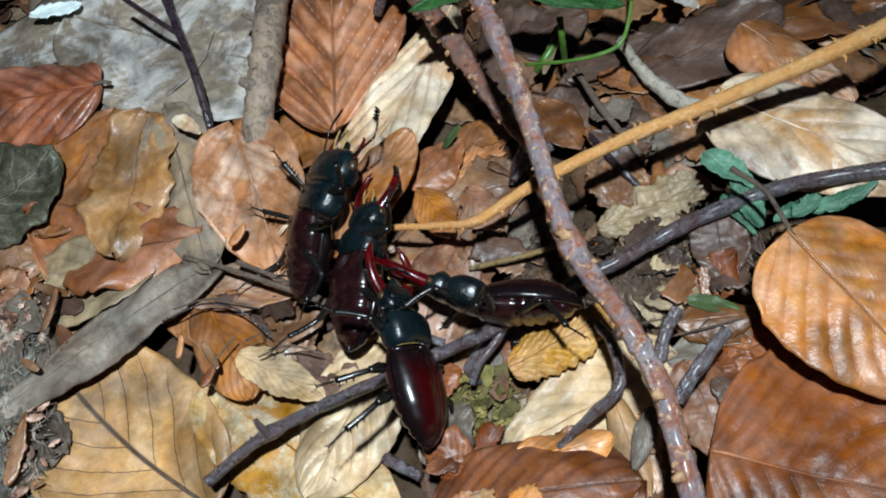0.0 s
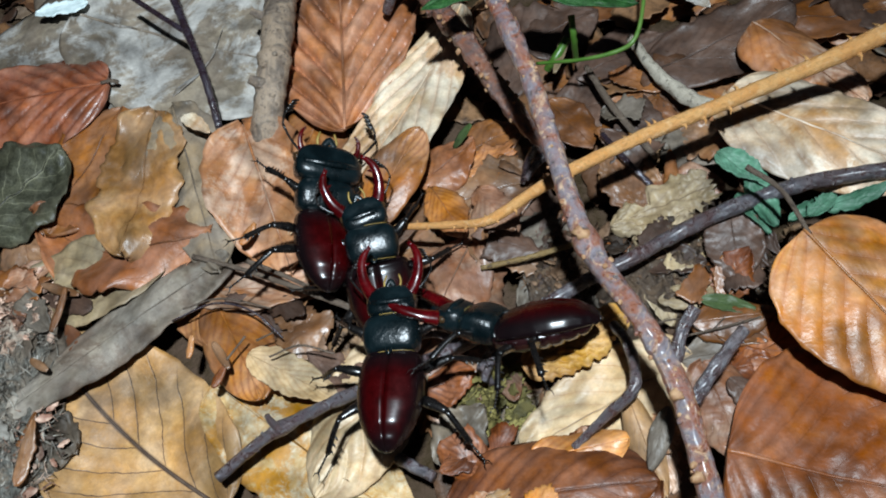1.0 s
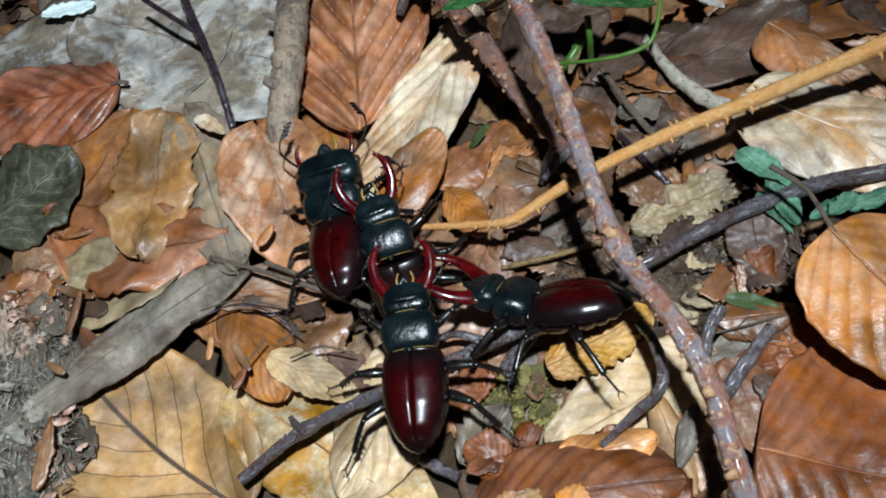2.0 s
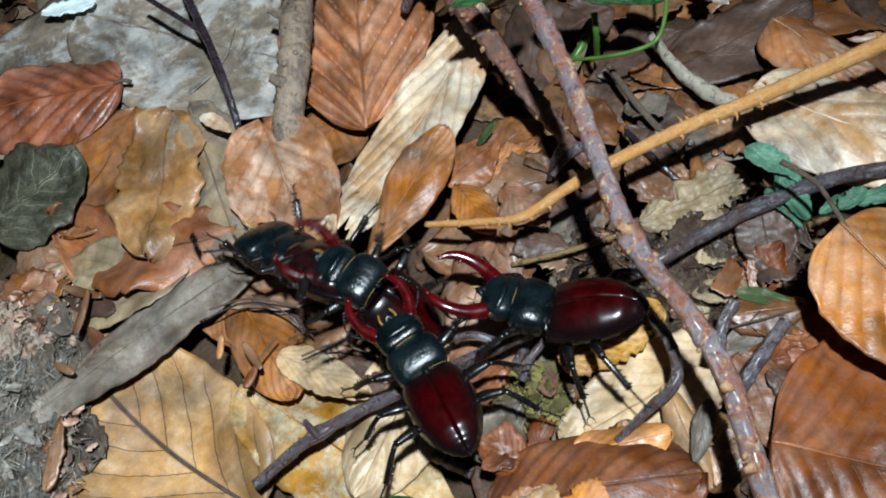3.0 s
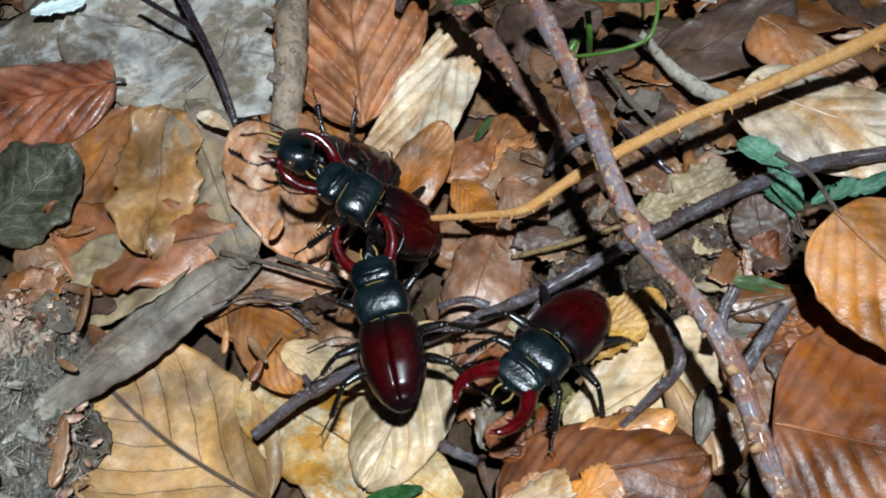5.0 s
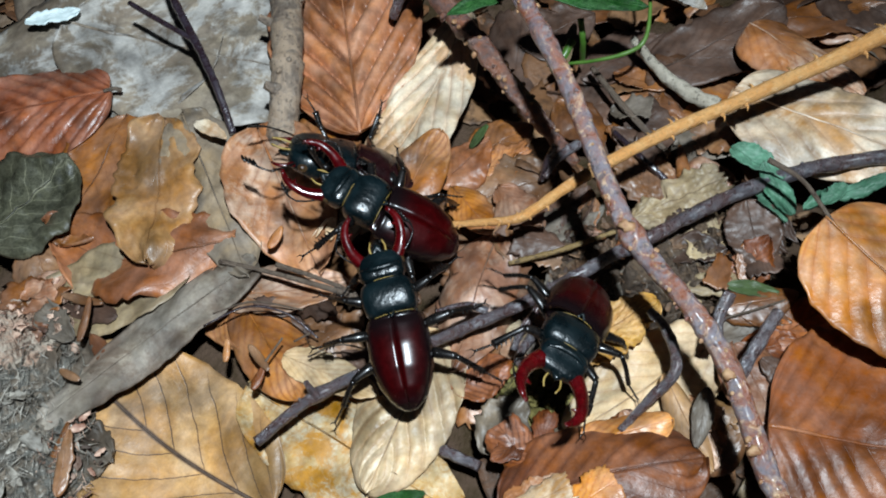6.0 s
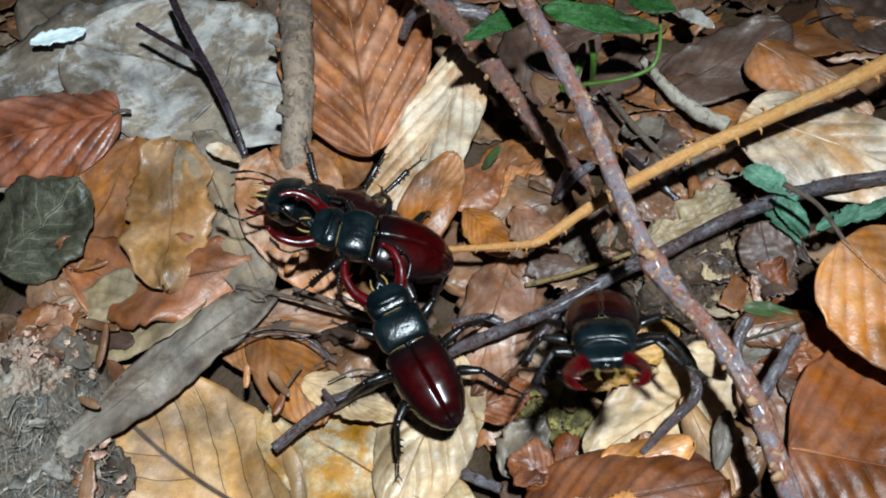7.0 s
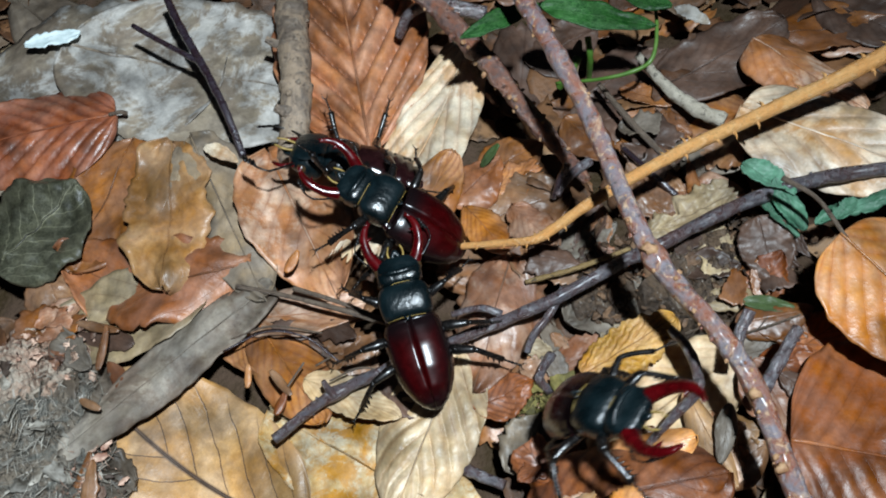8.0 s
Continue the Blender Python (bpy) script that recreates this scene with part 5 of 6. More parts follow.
leaf('grey brown torn scrap of leaf', (0.0848, 0.0145, 0.0054), (0.0735, 0.0222, 0.0056), 0.0104, M_GREYDK, seed=451, nu=20, nv=10, rib=False, name='leaf_scrap', group='torn leaf scraps', ragged=0.21, crumple=0.077, curl=-0.82, cut=0.35)
leaf('dark brown torn scrap of leaf', (0.0832, 0.0229, 0.0034), (0.0848, 0.0123, 0.0032), 0.0061, M_DARK, seed=708, nu=20, nv=10, rib=False, name='leaf_scrap', group='torn leaf scraps', ragged=0.22, crumple=0.037, curl=0.38, cut=0.5)
leaf('faded beige torn scrap of leaf', (0.0712, 0.0288, 0.0031), (0.0825, 0.0249, 0.0032), 0.0091, M_SAGE, seed=428, nu=20, nv=10, rib=False, name='leaf_scrap', group='torn leaf scraps', ragged=0.34, crumple=0.051, curl=-0.89, cut=0)
leaf('dark brown torn scrap of leaf', (0.0924, 0.0215, 0.0068), (0.0882, 0.0029, 0.0095), 0.0089, M_DARK, seed=354, nu=20, nv=10, rib=False, name='leaf_scrap', group='torn leaf scraps', ragged=0.25, crumple=0.049, curl=-0.88, cut=0.5)
leaf('dark brown torn scrap of leaf', (0.0709, 0.0207, 0.0048), (0.0834, 0.0137, 0.0072), 0.0093, M_DARK, seed=545, nu=20, nv=10, rib=False, name='leaf_scrap', group='torn leaf scraps', ragged=0.28, crumple=0.054, curl=0.8, cut=0)
leaf('faded beige torn scrap of leaf', (0.0696, 0.0086, 0.0065), (0.0815, 0.0066, 0.0074), 0.0062, M_SAGE, seed=563, nu=20, nv=10, rib=False, name='leaf_scrap', group='torn leaf scraps', ragged=0.43, crumple=0.073, curl=-0.28, cut=0.35)
leaf('rusty brown torn scrap of leaf', (0.0833, 0.0040, 0.0063), (0.0877, 0.0124, 0.0102), 0.0047, M_AMBER2, seed=666, nu=20, nv=10, rib=False, name='leaf_scrap', group='torn leaf scraps', ragged=0.29, crumple=0.077, curl=0.3, cut=0)
leaf('rusty brown torn scrap of leaf', (0.0835, 0.0137, 0.0063), (0.0753, 0.0050, 0.0091), 0.0057, M_AMBER2, seed=478, nu=20, nv=10, rib=False, name='leaf_scrap', group='torn leaf scraps', ragged=0.28, crumple=0.047, curl=0.88, cut=0.5)
leaf('dark brown torn scrap of leaf', (0.0736, 0.0474, 0.0028), (0.0869, 0.0543, 0.0040), 0.0091, M_DARK, seed=385, nu=20, nv=10, rib=False, name='leaf_scrap', group='torn leaf scraps', ragged=0.26, crumple=0.048, curl=0.71, cut=0.35)
leaf('grey brown torn scrap of leaf', (0.0895, 0.0445, 0.0011), (0.0932, 0.0562, 0.0009), 0.0066, M_GREYDK, seed=583, nu=20, nv=10, rib=False, name='leaf_scrap', group='torn leaf scraps', ragged=0.43, crumple=0.062, curl=0.44, cut=0)
leaf('rusty brown torn scrap of leaf', (0.0798, 0.0541, 0.0015), (0.0765, 0.0646, 0.0024), 0.0042, M_AMBER2, seed=415, nu=20, nv=10, rib=False, name='leaf_scrap', group='torn leaf scraps', ragged=0.25, crumple=0.075, curl=-0.78, cut=0.2)
leaf('grey brown torn scrap of leaf', (0.0930, 0.0591, -0.0007), (0.0810, 0.0551, 0.0016), 0.0064, M_GREYDK, seed=491, nu=20, nv=10, rib=False, name='leaf_scrap', group='torn leaf scraps', ragged=0.2, crumple=0.05, curl=-0.44, cut=0.5)
leaf('grey brown torn scrap of leaf', (0.1020, 0.0419, 0.0015), (0.0900, 0.0536, 0.0027), 0.0085, M_GREYDK, seed=473, nu=20, nv=10, rib=False, name='leaf_scrap', group='torn leaf scraps', ragged=0.49, crumple=0.045, curl=-0.3, cut=0.2)
leaf('rusty brown torn scrap of leaf', (0.0843, 0.0465, -0.0004), (0.0818, 0.0594, 0.0005), 0.0062, M_AMBER2, seed=401, nu=20, nv=10, rib=False, name='leaf_scrap', group='torn leaf scraps', ragged=0.49, crumple=0.06, curl=-0.3, cut=0)
leaf('dark brown torn scrap of leaf', (0.0791, 0.0610, 0.0015), (0.0924, 0.0635, 0.0018), 0.0112, M_DARK, seed=521, nu=20, nv=10, rib=False, name='leaf_scrap', group='torn leaf scraps', ragged=0.49, crumple=0.055, curl=-0.04, cut=0.5)
leaf('dark brown torn scrap of leaf', (0.0809, 0.0603, 0.0010), (0.0822, 0.0440, 0.0009), 0.0072, M_DARK, seed=457, nu=20, nv=10, rib=False, name='leaf_scrap', group='torn leaf scraps', ragged=0.35, crumple=0.044, curl=-0.05, cut=0)
leaf('rusty brown torn scrap of leaf', (0.0900, 0.0500, 0.0023), (0.0860, 0.0396, 0.0035), 0.0032, M_AMBER2, seed=440, nu=20, nv=10, rib=False, name='leaf_scrap', group='torn leaf scraps', ragged=0.27, crumple=0.054, curl=-0.93, cut=0.5)
leaf('grey brown torn scrap of leaf', (0.0785, 0.0686, 0.0030), (0.0878, 0.0619, 0.0062), 0.0081, M_GREYDK, seed=750, nu=20, nv=10, rib=False, name='leaf_scrap', group='torn leaf scraps', ragged=0.42, crumple=0.036, curl=0.52, cut=0.35)
leaf('dark brown torn scrap of leaf', (0.0826, 0.0482, 0.0009), (0.0766, 0.0630, 0.0033), 0.0081, M_DARK, seed=602, nu=20, nv=10, rib=False, name='leaf_scrap', group='torn leaf scraps', ragged=0.24, crumple=0.03, curl=0.11, cut=0)
leaf('copper brown torn scrap of leaf', (0.0918, 0.0548, 0.0014), (0.1032, 0.0442, 0.0051), 0.0117, M_COPPER, seed=632, nu=20, nv=10, rib=False, name='leaf_scrap', group='torn leaf scraps', ragged=0.34, crumple=0.076, curl=-0.23, cut=0.5)
leaf('rosy brown torn scrap of leaf', (-0.0978, 0.0763, 0.0042), (-0.0872, 0.0654, 0.0035), 0.0080, M_ROSE, seed=630, nu=20, nv=10, rib=False, name='leaf_scrap', group='torn leaf scraps', ragged=0.45, crumple=0.036, curl=0.79, cut=0.35)
leaf('grey brown torn scrap of leaf', (-0.0869, 0.0735, 0.0043), (-0.0832, 0.0598, 0.0056), 0.0045, M_GREYDK, seed=638, nu=20, nv=10, rib=False, name='leaf_scrap', group='torn leaf scraps', ragged=0.31, crumple=0.034, curl=-0.88, cut=0)
leaf('grey brown torn scrap of leaf', (-0.0848, 0.0715, 0.0051), (-0.0913, 0.0545, 0.0046), 0.0113, M_GREYDK, seed=684, nu=20, nv=10, rib=False, name='leaf_scrap', group='torn leaf scraps', ragged=0.29, crumple=0.079, curl=0.62, cut=0.35)
leaf('rosy brown torn scrap of leaf', (-0.0926, 0.0753, 0.0043), (-0.0880, 0.0663, 0.0029), 0.0050, M_ROSE, seed=363, nu=20, nv=10, rib=False, name='leaf_scrap', group='torn leaf scraps', ragged=0.35, crumple=0.053, curl=-0.22, cut=0.5)
leaf('rosy brown torn scrap of leaf', (-0.0912, 0.0672, 0.0042), (-0.0857, 0.0730, 0.0079), 0.0047, M_ROSE, seed=648, nu=20, nv=10, rib=False, name='leaf_scrap', group='torn leaf scraps', ragged=0.44, crumple=0.067, curl=-0.83, cut=0.5)
leaf('grey brown torn scrap of leaf', (-0.0785, 0.0651, 0.0052), (-0.0848, 0.0769, 0.0074), 0.0077, M_GREYDK, seed=707, nu=20, nv=10, rib=False, name='leaf_scrap', group='torn leaf scraps', ragged=0.32, crumple=0.037, curl=0.66, cut=0.35)
leaf('ochre torn scrap of leaf', (0.0571, 0.0379, -0.0010), (0.0629, 0.0477, 0.0026), 0.0056, M_OCHRE, seed=367, nu=20, nv=10, rib=False, name='leaf_scrap', group='torn leaf scraps', ragged=0.37, crumple=0.052, curl=0.63, cut=0)
leaf('dark brown torn scrap of leaf', (0.0544, 0.0411, 0.0012), (0.0460, 0.0255, 0.0011), 0.0075, M_DARK, seed=370, nu=20, nv=10, rib=False, name='leaf_scrap', group='torn leaf scraps', ragged=0.28, crumple=0.064, curl=-0.43, cut=0)
leaf('copper brown torn scrap of leaf', (0.0403, 0.0373, 0.0023), (0.0478, 0.0320, 0.0019), 0.0055, M_COPPER, seed=787, nu=20, nv=10, rib=False, name='leaf_scrap', group='torn leaf scraps', ragged=0.38, crumple=0.042, curl=-0.14, cut=0.35)
leaf('copper brown torn scrap of leaf', (0.0353, 0.0554, 0.0019), (0.0368, 0.0382, 0.0031), 0.0059, M_COPPER, seed=387, nu=20, nv=10, rib=False, name='leaf_scrap', group='torn leaf scraps', ragged=0.39, crumple=0.037, curl=0.53, cut=0.5)
leaf('dark brown torn scrap of leaf', (0.0633, 0.0498, 0.0014), (0.0505, 0.0373, -0.0003), 0.0077, M_DARK, seed=642, nu=20, nv=10, rib=False, name='leaf_scrap', group='torn leaf scraps', ragged=0.48, crumple=0.057, curl=0.94, cut=0)
leaf('rosy brown torn scrap of leaf', (0.0344, 0.0422, -0.0009), (0.0257, 0.0404, 0.0000), 0.0058, M_ROSE, seed=751, nu=20, nv=10, rib=False, name='leaf_scrap', group='torn leaf scraps', ragged=0.31, crumple=0.053, curl=-0.6, cut=0.2)
leaf('dark brown torn scrap of leaf', (0.0346, 0.0354, 0.0004), (0.0419, 0.0490, 0.0043), 0.0073, M_DARK, seed=730, nu=20, nv=10, rib=False, name='leaf_scrap', group='torn leaf scraps', ragged=0.47, crumple=0.033, curl=-0.01, cut=0.35)
leaf('copper brown torn scrap of leaf', (0.0349, 0.0382, 0.0006), (0.0271, 0.0414, 0.0003), 0.0062, M_COPPER, seed=771, nu=20, nv=10, rib=False, name='leaf_scrap', group='torn leaf scraps', ragged=0.26, crumple=0.07, curl=-0.35, cut=0.5)
leaf('rosy brown torn scrap of leaf', (0.0511, 0.0286, -0.0006), (0.0590, 0.0376, 0.0011), 0.0068, M_ROSE, seed=716, nu=20, nv=10, rib=False, name='leaf_scrap', group='torn leaf scraps', ragged=0.32, crumple=0.046, curl=-0.95, cut=0.35)
leaf('dark brown torn scrap of leaf', (0.0500, 0.0339, 0.0029), (0.0390, 0.0419, 0.0065), 0.0107, M_DARK, seed=654, nu=20, nv=10, rib=False, name='leaf_scrap', group='torn leaf scraps', ragged=0.37, crumple=0.033, curl=-0.71, cut=0.5)
leaf('grey brown torn scrap of leaf', (0.0328, 0.0044, -0.0019), (0.0317, 0.0164, 0.0008), 0.0048, M_GREYDK, seed=612, nu=20, nv=10, rib=False, name='leaf_scrap', group='torn leaf scraps', ragged=0.37, crumple=0.068, curl=0.43, cut=0.35)
leaf('faded beige torn scrap of leaf', (0.0438, 0.0120, 0.0000), (0.0530, 0.0109, 0.0038), 0.0065, M_SAGE, seed=759, nu=20, nv=10, rib=False, name='leaf_scrap', group='torn leaf scraps', ragged=0.31, crumple=0.07, curl=0.86, cut=0.2)
leaf('copper brown torn scrap of leaf', (0.0350, 0.0222, -0.0014), (0.0395, 0.0113, -0.0011), 0.0042, M_COPPER, seed=391, nu=20, nv=10, rib=False, name='leaf_scrap', group='torn leaf scraps', ragged=0.43, crumple=0.056, curl=-0.59, cut=0.35)
leaf('grey brown torn scrap of leaf', (0.0352, 0.0108, -0.0020), (0.0347, 0.0250, -0.0022), 0.0053, M_GREYDK, seed=708, nu=20, nv=10, rib=False, name='leaf_scrap', group='torn leaf scraps', ragged=0.28, crumple=0.061, curl=0.79, cut=0.2)
leaf('copper brown torn scrap of leaf', (0.0259, 0.0237, -0.0013), (0.0270, 0.0082, -0.0002), 0.0070, M_COPPER, seed=763, nu=20, nv=10, rib=False, name='leaf_scrap', group='torn leaf scraps', ragged=0.27, crumple=0.051, curl=-0.83, cut=0.35)
leaf('rosy brown torn scrap of leaf', (0.0276, 0.0269, -0.0013), (0.0337, 0.0149, -0.0027), 0.0065, M_ROSE, seed=702, nu=20, nv=10, rib=False, name='leaf_scrap', group='torn leaf scraps', ragged=0.41, crumple=0.066, curl=-0.88, cut=0.5)
leaf('copper brown torn scrap of leaf', (0.0241, 0.0172, -0.0004), (0.0306, 0.0101, -0.0010), 0.0066, M_COPPER, seed=656, nu=20, nv=10, rib=False, name='leaf_scrap', group='torn leaf scraps', ragged=0.38, crumple=0.07, curl=0.68, cut=0)
leaf('faded beige torn scrap of leaf', (0.0275, 0.0224, -0.0007), (0.0330, 0.0142, -0.0008), 0.0049, M_SAGE, seed=694, nu=20, nv=10, rib=False, name='leaf_scrap', group='torn leaf scraps', ragged=0.44, crumple=0.066, curl=0.85, cut=0)
leaf('rosy brown torn scrap of leaf', (0.0313, 0.0134, -0.0012), (0.0314, 0.0008, 0.0013), 0.0062, M_ROSE, seed=342, nu=20, nv=10, rib=False, name='leaf_scrap', group='torn leaf scraps', ragged=0.27, crumple=0.077, curl=-0.07, cut=0)
leaf('copper brown torn scrap of leaf', (-0.0140, 0.0398, -0.0015), (-0.0265, 0.0320, 0.0010), 0.0084, M_COPPER, seed=551, nu=20, nv=10, rib=False, name='leaf_scrap', group='torn leaf scraps', ragged=0.43, crumple=0.066, curl=-0.41, cut=0)
leaf('copper brown torn scrap of leaf', (-0.0125, 0.0214, -0.0015), (-0.0091, 0.0309, -0.0005), 0.0048, M_COPPER, seed=656, nu=20, nv=10, rib=False, name='leaf_scrap', group='torn leaf scraps', ragged=0.43, crumple=0.034, curl=-0.78, cut=0.5)
leaf('copper brown torn scrap of leaf', (-0.0138, 0.0281, 0.0009), (-0.0210, 0.0315, 0.0033), 0.0043, M_COPPER, seed=374, nu=20, nv=10, rib=False, name='leaf_scrap', group='torn leaf scraps', ragged=0.28, crumple=0.035, curl=-0.04, cut=0.2)
leaf('copper brown torn scrap of leaf', (-0.0173, 0.0363, -0.0025), (-0.0082, 0.0349, 0.0004), 0.0044, M_COPPER, seed=372, nu=20, nv=10, rib=False, name='leaf_scrap', group='torn leaf scraps', ragged=0.31, crumple=0.031, curl=-0.5, cut=0.5)
leaf('dark brown torn scrap of leaf', (-0.0133, 0.0329, 0.0009), (-0.0023, 0.0180, 0.0017), 0.0091, M_DARK, seed=343, nu=20, nv=10, rib=False, name='leaf_scrap', group='torn leaf scraps', ragged=0.49, crumple=0.06, curl=0.68, cut=0.5)
leaf('copper brown torn scrap of leaf', (-0.0046, 0.0416, 0.0004), (-0.0187, 0.0355, 0.0024), 0.0125, M_COPPER, seed=616, nu=20, nv=10, rib=False, name='leaf_scrap', group='torn leaf scraps', ragged=0.39, crumple=0.032, curl=-0.95, cut=0.5)
leaf('salmon torn scrap of leaf', (0.0416, -0.0276, 0.0056), (0.0344, -0.0206, 0.0058), 0.0073, M_PINK, seed=571, nu=20, nv=10, rib=False, name='leaf_scrap', group='torn leaf scraps', ragged=0.28, crumple=0.059, curl=0.19, cut=0.5)
leaf('salmon torn scrap of leaf', (0.0427, -0.0124, 0.0056), (0.0439, -0.0266, 0.0049), 0.0058, M_PINK, seed=617, nu=20, nv=10, rib=False, name='leaf_scrap', group='torn leaf scraps', ragged=0.32, crumple=0.076, curl=-0.4, cut=0.35)
leaf('umber torn scrap of leaf', (0.0448, -0.0129, 0.0053), (0.0353, -0.0182, 0.0035), 0.0062, M_UMBER, seed=679, nu=20, nv=10, rib=False, name='leaf_scrap', group='torn leaf scraps', ragged=0.23, crumple=0.047, curl=-0.71, cut=0.35)
leaf('umber torn scrap of leaf', (0.0200, -0.0160, 0.0040), (0.0275, -0.0045, 0.0035), 0.0052, M_UMBER, seed=385, nu=20, nv=10, rib=False, name='leaf_scrap', group='torn leaf scraps', ragged=0.39, crumple=0.042, curl=-0.47, cut=0.5)
leaf('umber torn scrap of leaf', (0.0416, -0.0293, 0.0044), (0.0356, -0.0202, 0.0052), 0.0050, M_UMBER, seed=655, nu=20, nv=10, rib=False, name='leaf_scrap', group='torn leaf scraps', ragged=0.45, crumple=0.055, curl=0.74, cut=0)
leaf('umber torn scrap of leaf', (0.0220, -0.0089, 0.0054), (0.0110, -0.0124, 0.0091), 0.0055, M_UMBER, seed=356, nu=20, nv=10, rib=False, name='leaf_scrap', group='torn leaf scraps', ragged=0.41, crumple=0.066, curl=0.18, cut=0)
leaf('umber torn scrap of leaf', (0.0192, -0.0183, 0.0064), (0.0155, -0.0049, 0.0084), 0.0098, M_UMBER, seed=439, nu=20, nv=10, rib=False, name='leaf_scrap', group='torn leaf scraps', ragged=0.24, crumple=0.068, curl=-0.48, cut=0.35)
leaf('dark brown torn scrap of leaf', (-0.0822, 0.0816, 0.0049), (-0.0908, 0.0694, 0.0042), 0.0081, M_DARK, seed=434, nu=20, nv=10, rib=False, name='leaf_scrap', group='torn leaf scraps', ragged=0.29, crumple=0.061, curl=-0.08, cut=0.2)
leaf('rosy brown torn scrap of leaf', (-0.0769, 0.0874, 0.0046), (-0.0894, 0.0826, 0.0081), 0.0091, M_ROSE, seed=386, nu=20, nv=10, rib=False, name='leaf_scrap', group='torn leaf scraps', ragged=0.41, crumple=0.052, curl=0.15, cut=0)
leaf('rusty brown torn scrap of leaf', (-0.0816, 0.0823, 0.0052), (-0.0957, 0.0880, 0.0057), 0.0098, M_AMBER2, seed=701, nu=20, nv=10, rib=False, name='leaf_scrap', group='torn leaf scraps', ragged=0.28, crumple=0.046, curl=0.23, cut=0.2)
leaf('rosy brown torn scrap of leaf', (-0.0908, 0.0801, 0.0058), (-0.0798, 0.0822, 0.0087), 0.0064, M_ROSE, seed=653, nu=20, nv=10, rib=False, name='leaf_scrap', group='torn leaf scraps', ragged=0.43, crumple=0.047, curl=-0.79, cut=0.35)
leaf('dark brown torn scrap of leaf', (-0.0829, 0.0823, 0.0037), (-0.0655, 0.0657, 0.0063), 0.0092, M_DARK, seed=351, nu=20, nv=10, rib=False, name='leaf_scrap', group='torn leaf scraps', ragged=0.32, crumple=0.046, curl=-0.81, cut=0)
leaf('rusty brown torn scrap of leaf', (-0.0925, 0.0867, 0.0042), (-0.0779, 0.0776, 0.0079), 0.0065, M_AMBER2, seed=704, nu=20, nv=10, rib=False, name='leaf_scrap', group='torn leaf scraps', ragged=0.42, crumple=0.078, curl=-0.19, cut=0.5)
leaf('amber torn scrap of leaf', (0.0564, -0.0184, 0.0056), (0.0654, -0.0241, 0.0055), 0.0071, M_AMBER, seed=485, nu=20, nv=10, rib=False, name='leaf_scrap', group='torn leaf scraps', ragged=0.48, crumple=0.053, curl=-0.79, cut=0.2)
leaf('salmon torn scrap of leaf', (0.0509, -0.0180, 0.0045), (0.0594, -0.0291, 0.0044), 0.0063, M_PINK, seed=532, nu=20, nv=10, rib=False, name='leaf_scrap', group='torn leaf scraps', ragged=0.49, crumple=0.051, curl=-0.58, cut=0.2)
leaf('salmon torn scrap of leaf', (0.0536, -0.0273, 0.0051), (0.0628, -0.0252, 0.0034), 0.0040, M_PINK, seed=780, nu=20, nv=10, rib=False, name='leaf_scrap', group='torn leaf scraps', ragged=0.39, crumple=0.045, curl=0.11, cut=0.35)
leaf('salmon torn scrap of leaf', (0.0585, -0.0228, 0.0054), (0.0541, -0.0321, 0.0046), 0.0043, M_PINK, seed=655, nu=20, nv=10, rib=False, name='leaf_scrap', group='torn leaf scraps', ragged=0.49, crumple=0.068, curl=-0.11, cut=0.2)
leaf('salmon torn scrap of leaf', (0.0547, -0.0145, 0.0049), (0.0602, -0.0240, 0.0077), 0.0065, M_PINK, seed=546, nu=20, nv=10, rib=False, name='leaf_scrap', group='torn leaf scraps', ragged=0.23, crumple=0.059, curl=-0.5, cut=0.35)
leaf('dark brown torn scrap of leaf', (-0.0204, 0.0492, 0.0019), (-0.0304, 0.0545, 0.0038), 0.0051, M_DARK, seed=687, nu=20, nv=10, rib=False, name='leaf_scrap', group='torn leaf scraps', ragged=0.49, crumple=0.032, curl=-0.03, cut=0.2)
leaf('dark brown torn scrap of leaf', (-0.0215, 0.0360, -0.0006), (-0.0256, 0.0495, 0.0004), 0.0074, M_DARK, seed=664, nu=20, nv=10, rib=False, name='leaf_scrap', group='torn leaf scraps', ragged=0.41, crumple=0.069, curl=-0.97, cut=0.5)
leaf('dark brown torn scrap of leaf', (-0.0107, 0.0444, -0.0018), (-0.0232, 0.0476, -0.0010), 0.0081, M_DARK, seed=361, nu=20, nv=10, rib=False, name='leaf_scrap', group='torn leaf scraps', ragged=0.42, crumple=0.038, curl=-0.66, cut=0.2)
leaf('copper brown torn scrap of leaf', (-0.0198, 0.0532, 0.0006), (-0.0120, 0.0413, -0.0002), 0.0083, M_COPPER, seed=420, nu=20, nv=10, rib=False, name='leaf_scrap', group='torn leaf scraps', ragged=0.37, crumple=0.067, curl=0.01, cut=0.5)
leaf('dark brown torn scrap of leaf', (-0.0213, 0.0569, 0.0011), (-0.0110, 0.0412, 0.0045), 0.0084, M_DARK, seed=571, nu=20, nv=10, rib=False, name='leaf_scrap', group='torn leaf scraps', ragged=0.45, crumple=0.037, curl=-0.89, cut=0)
leaf('wilted bluish green leaf curled on the stick', (0.0955, 0.0348, 0.0160), (0.1018, 0.0211, 0.0160), 0.0075, M_WILT, seed=400, curl=1.2, name='wilted_leaf', group='wilted green leaves', twist=-0.8, wave=0.14, crumple=0.05, tear=0.3, ragged=0.2)
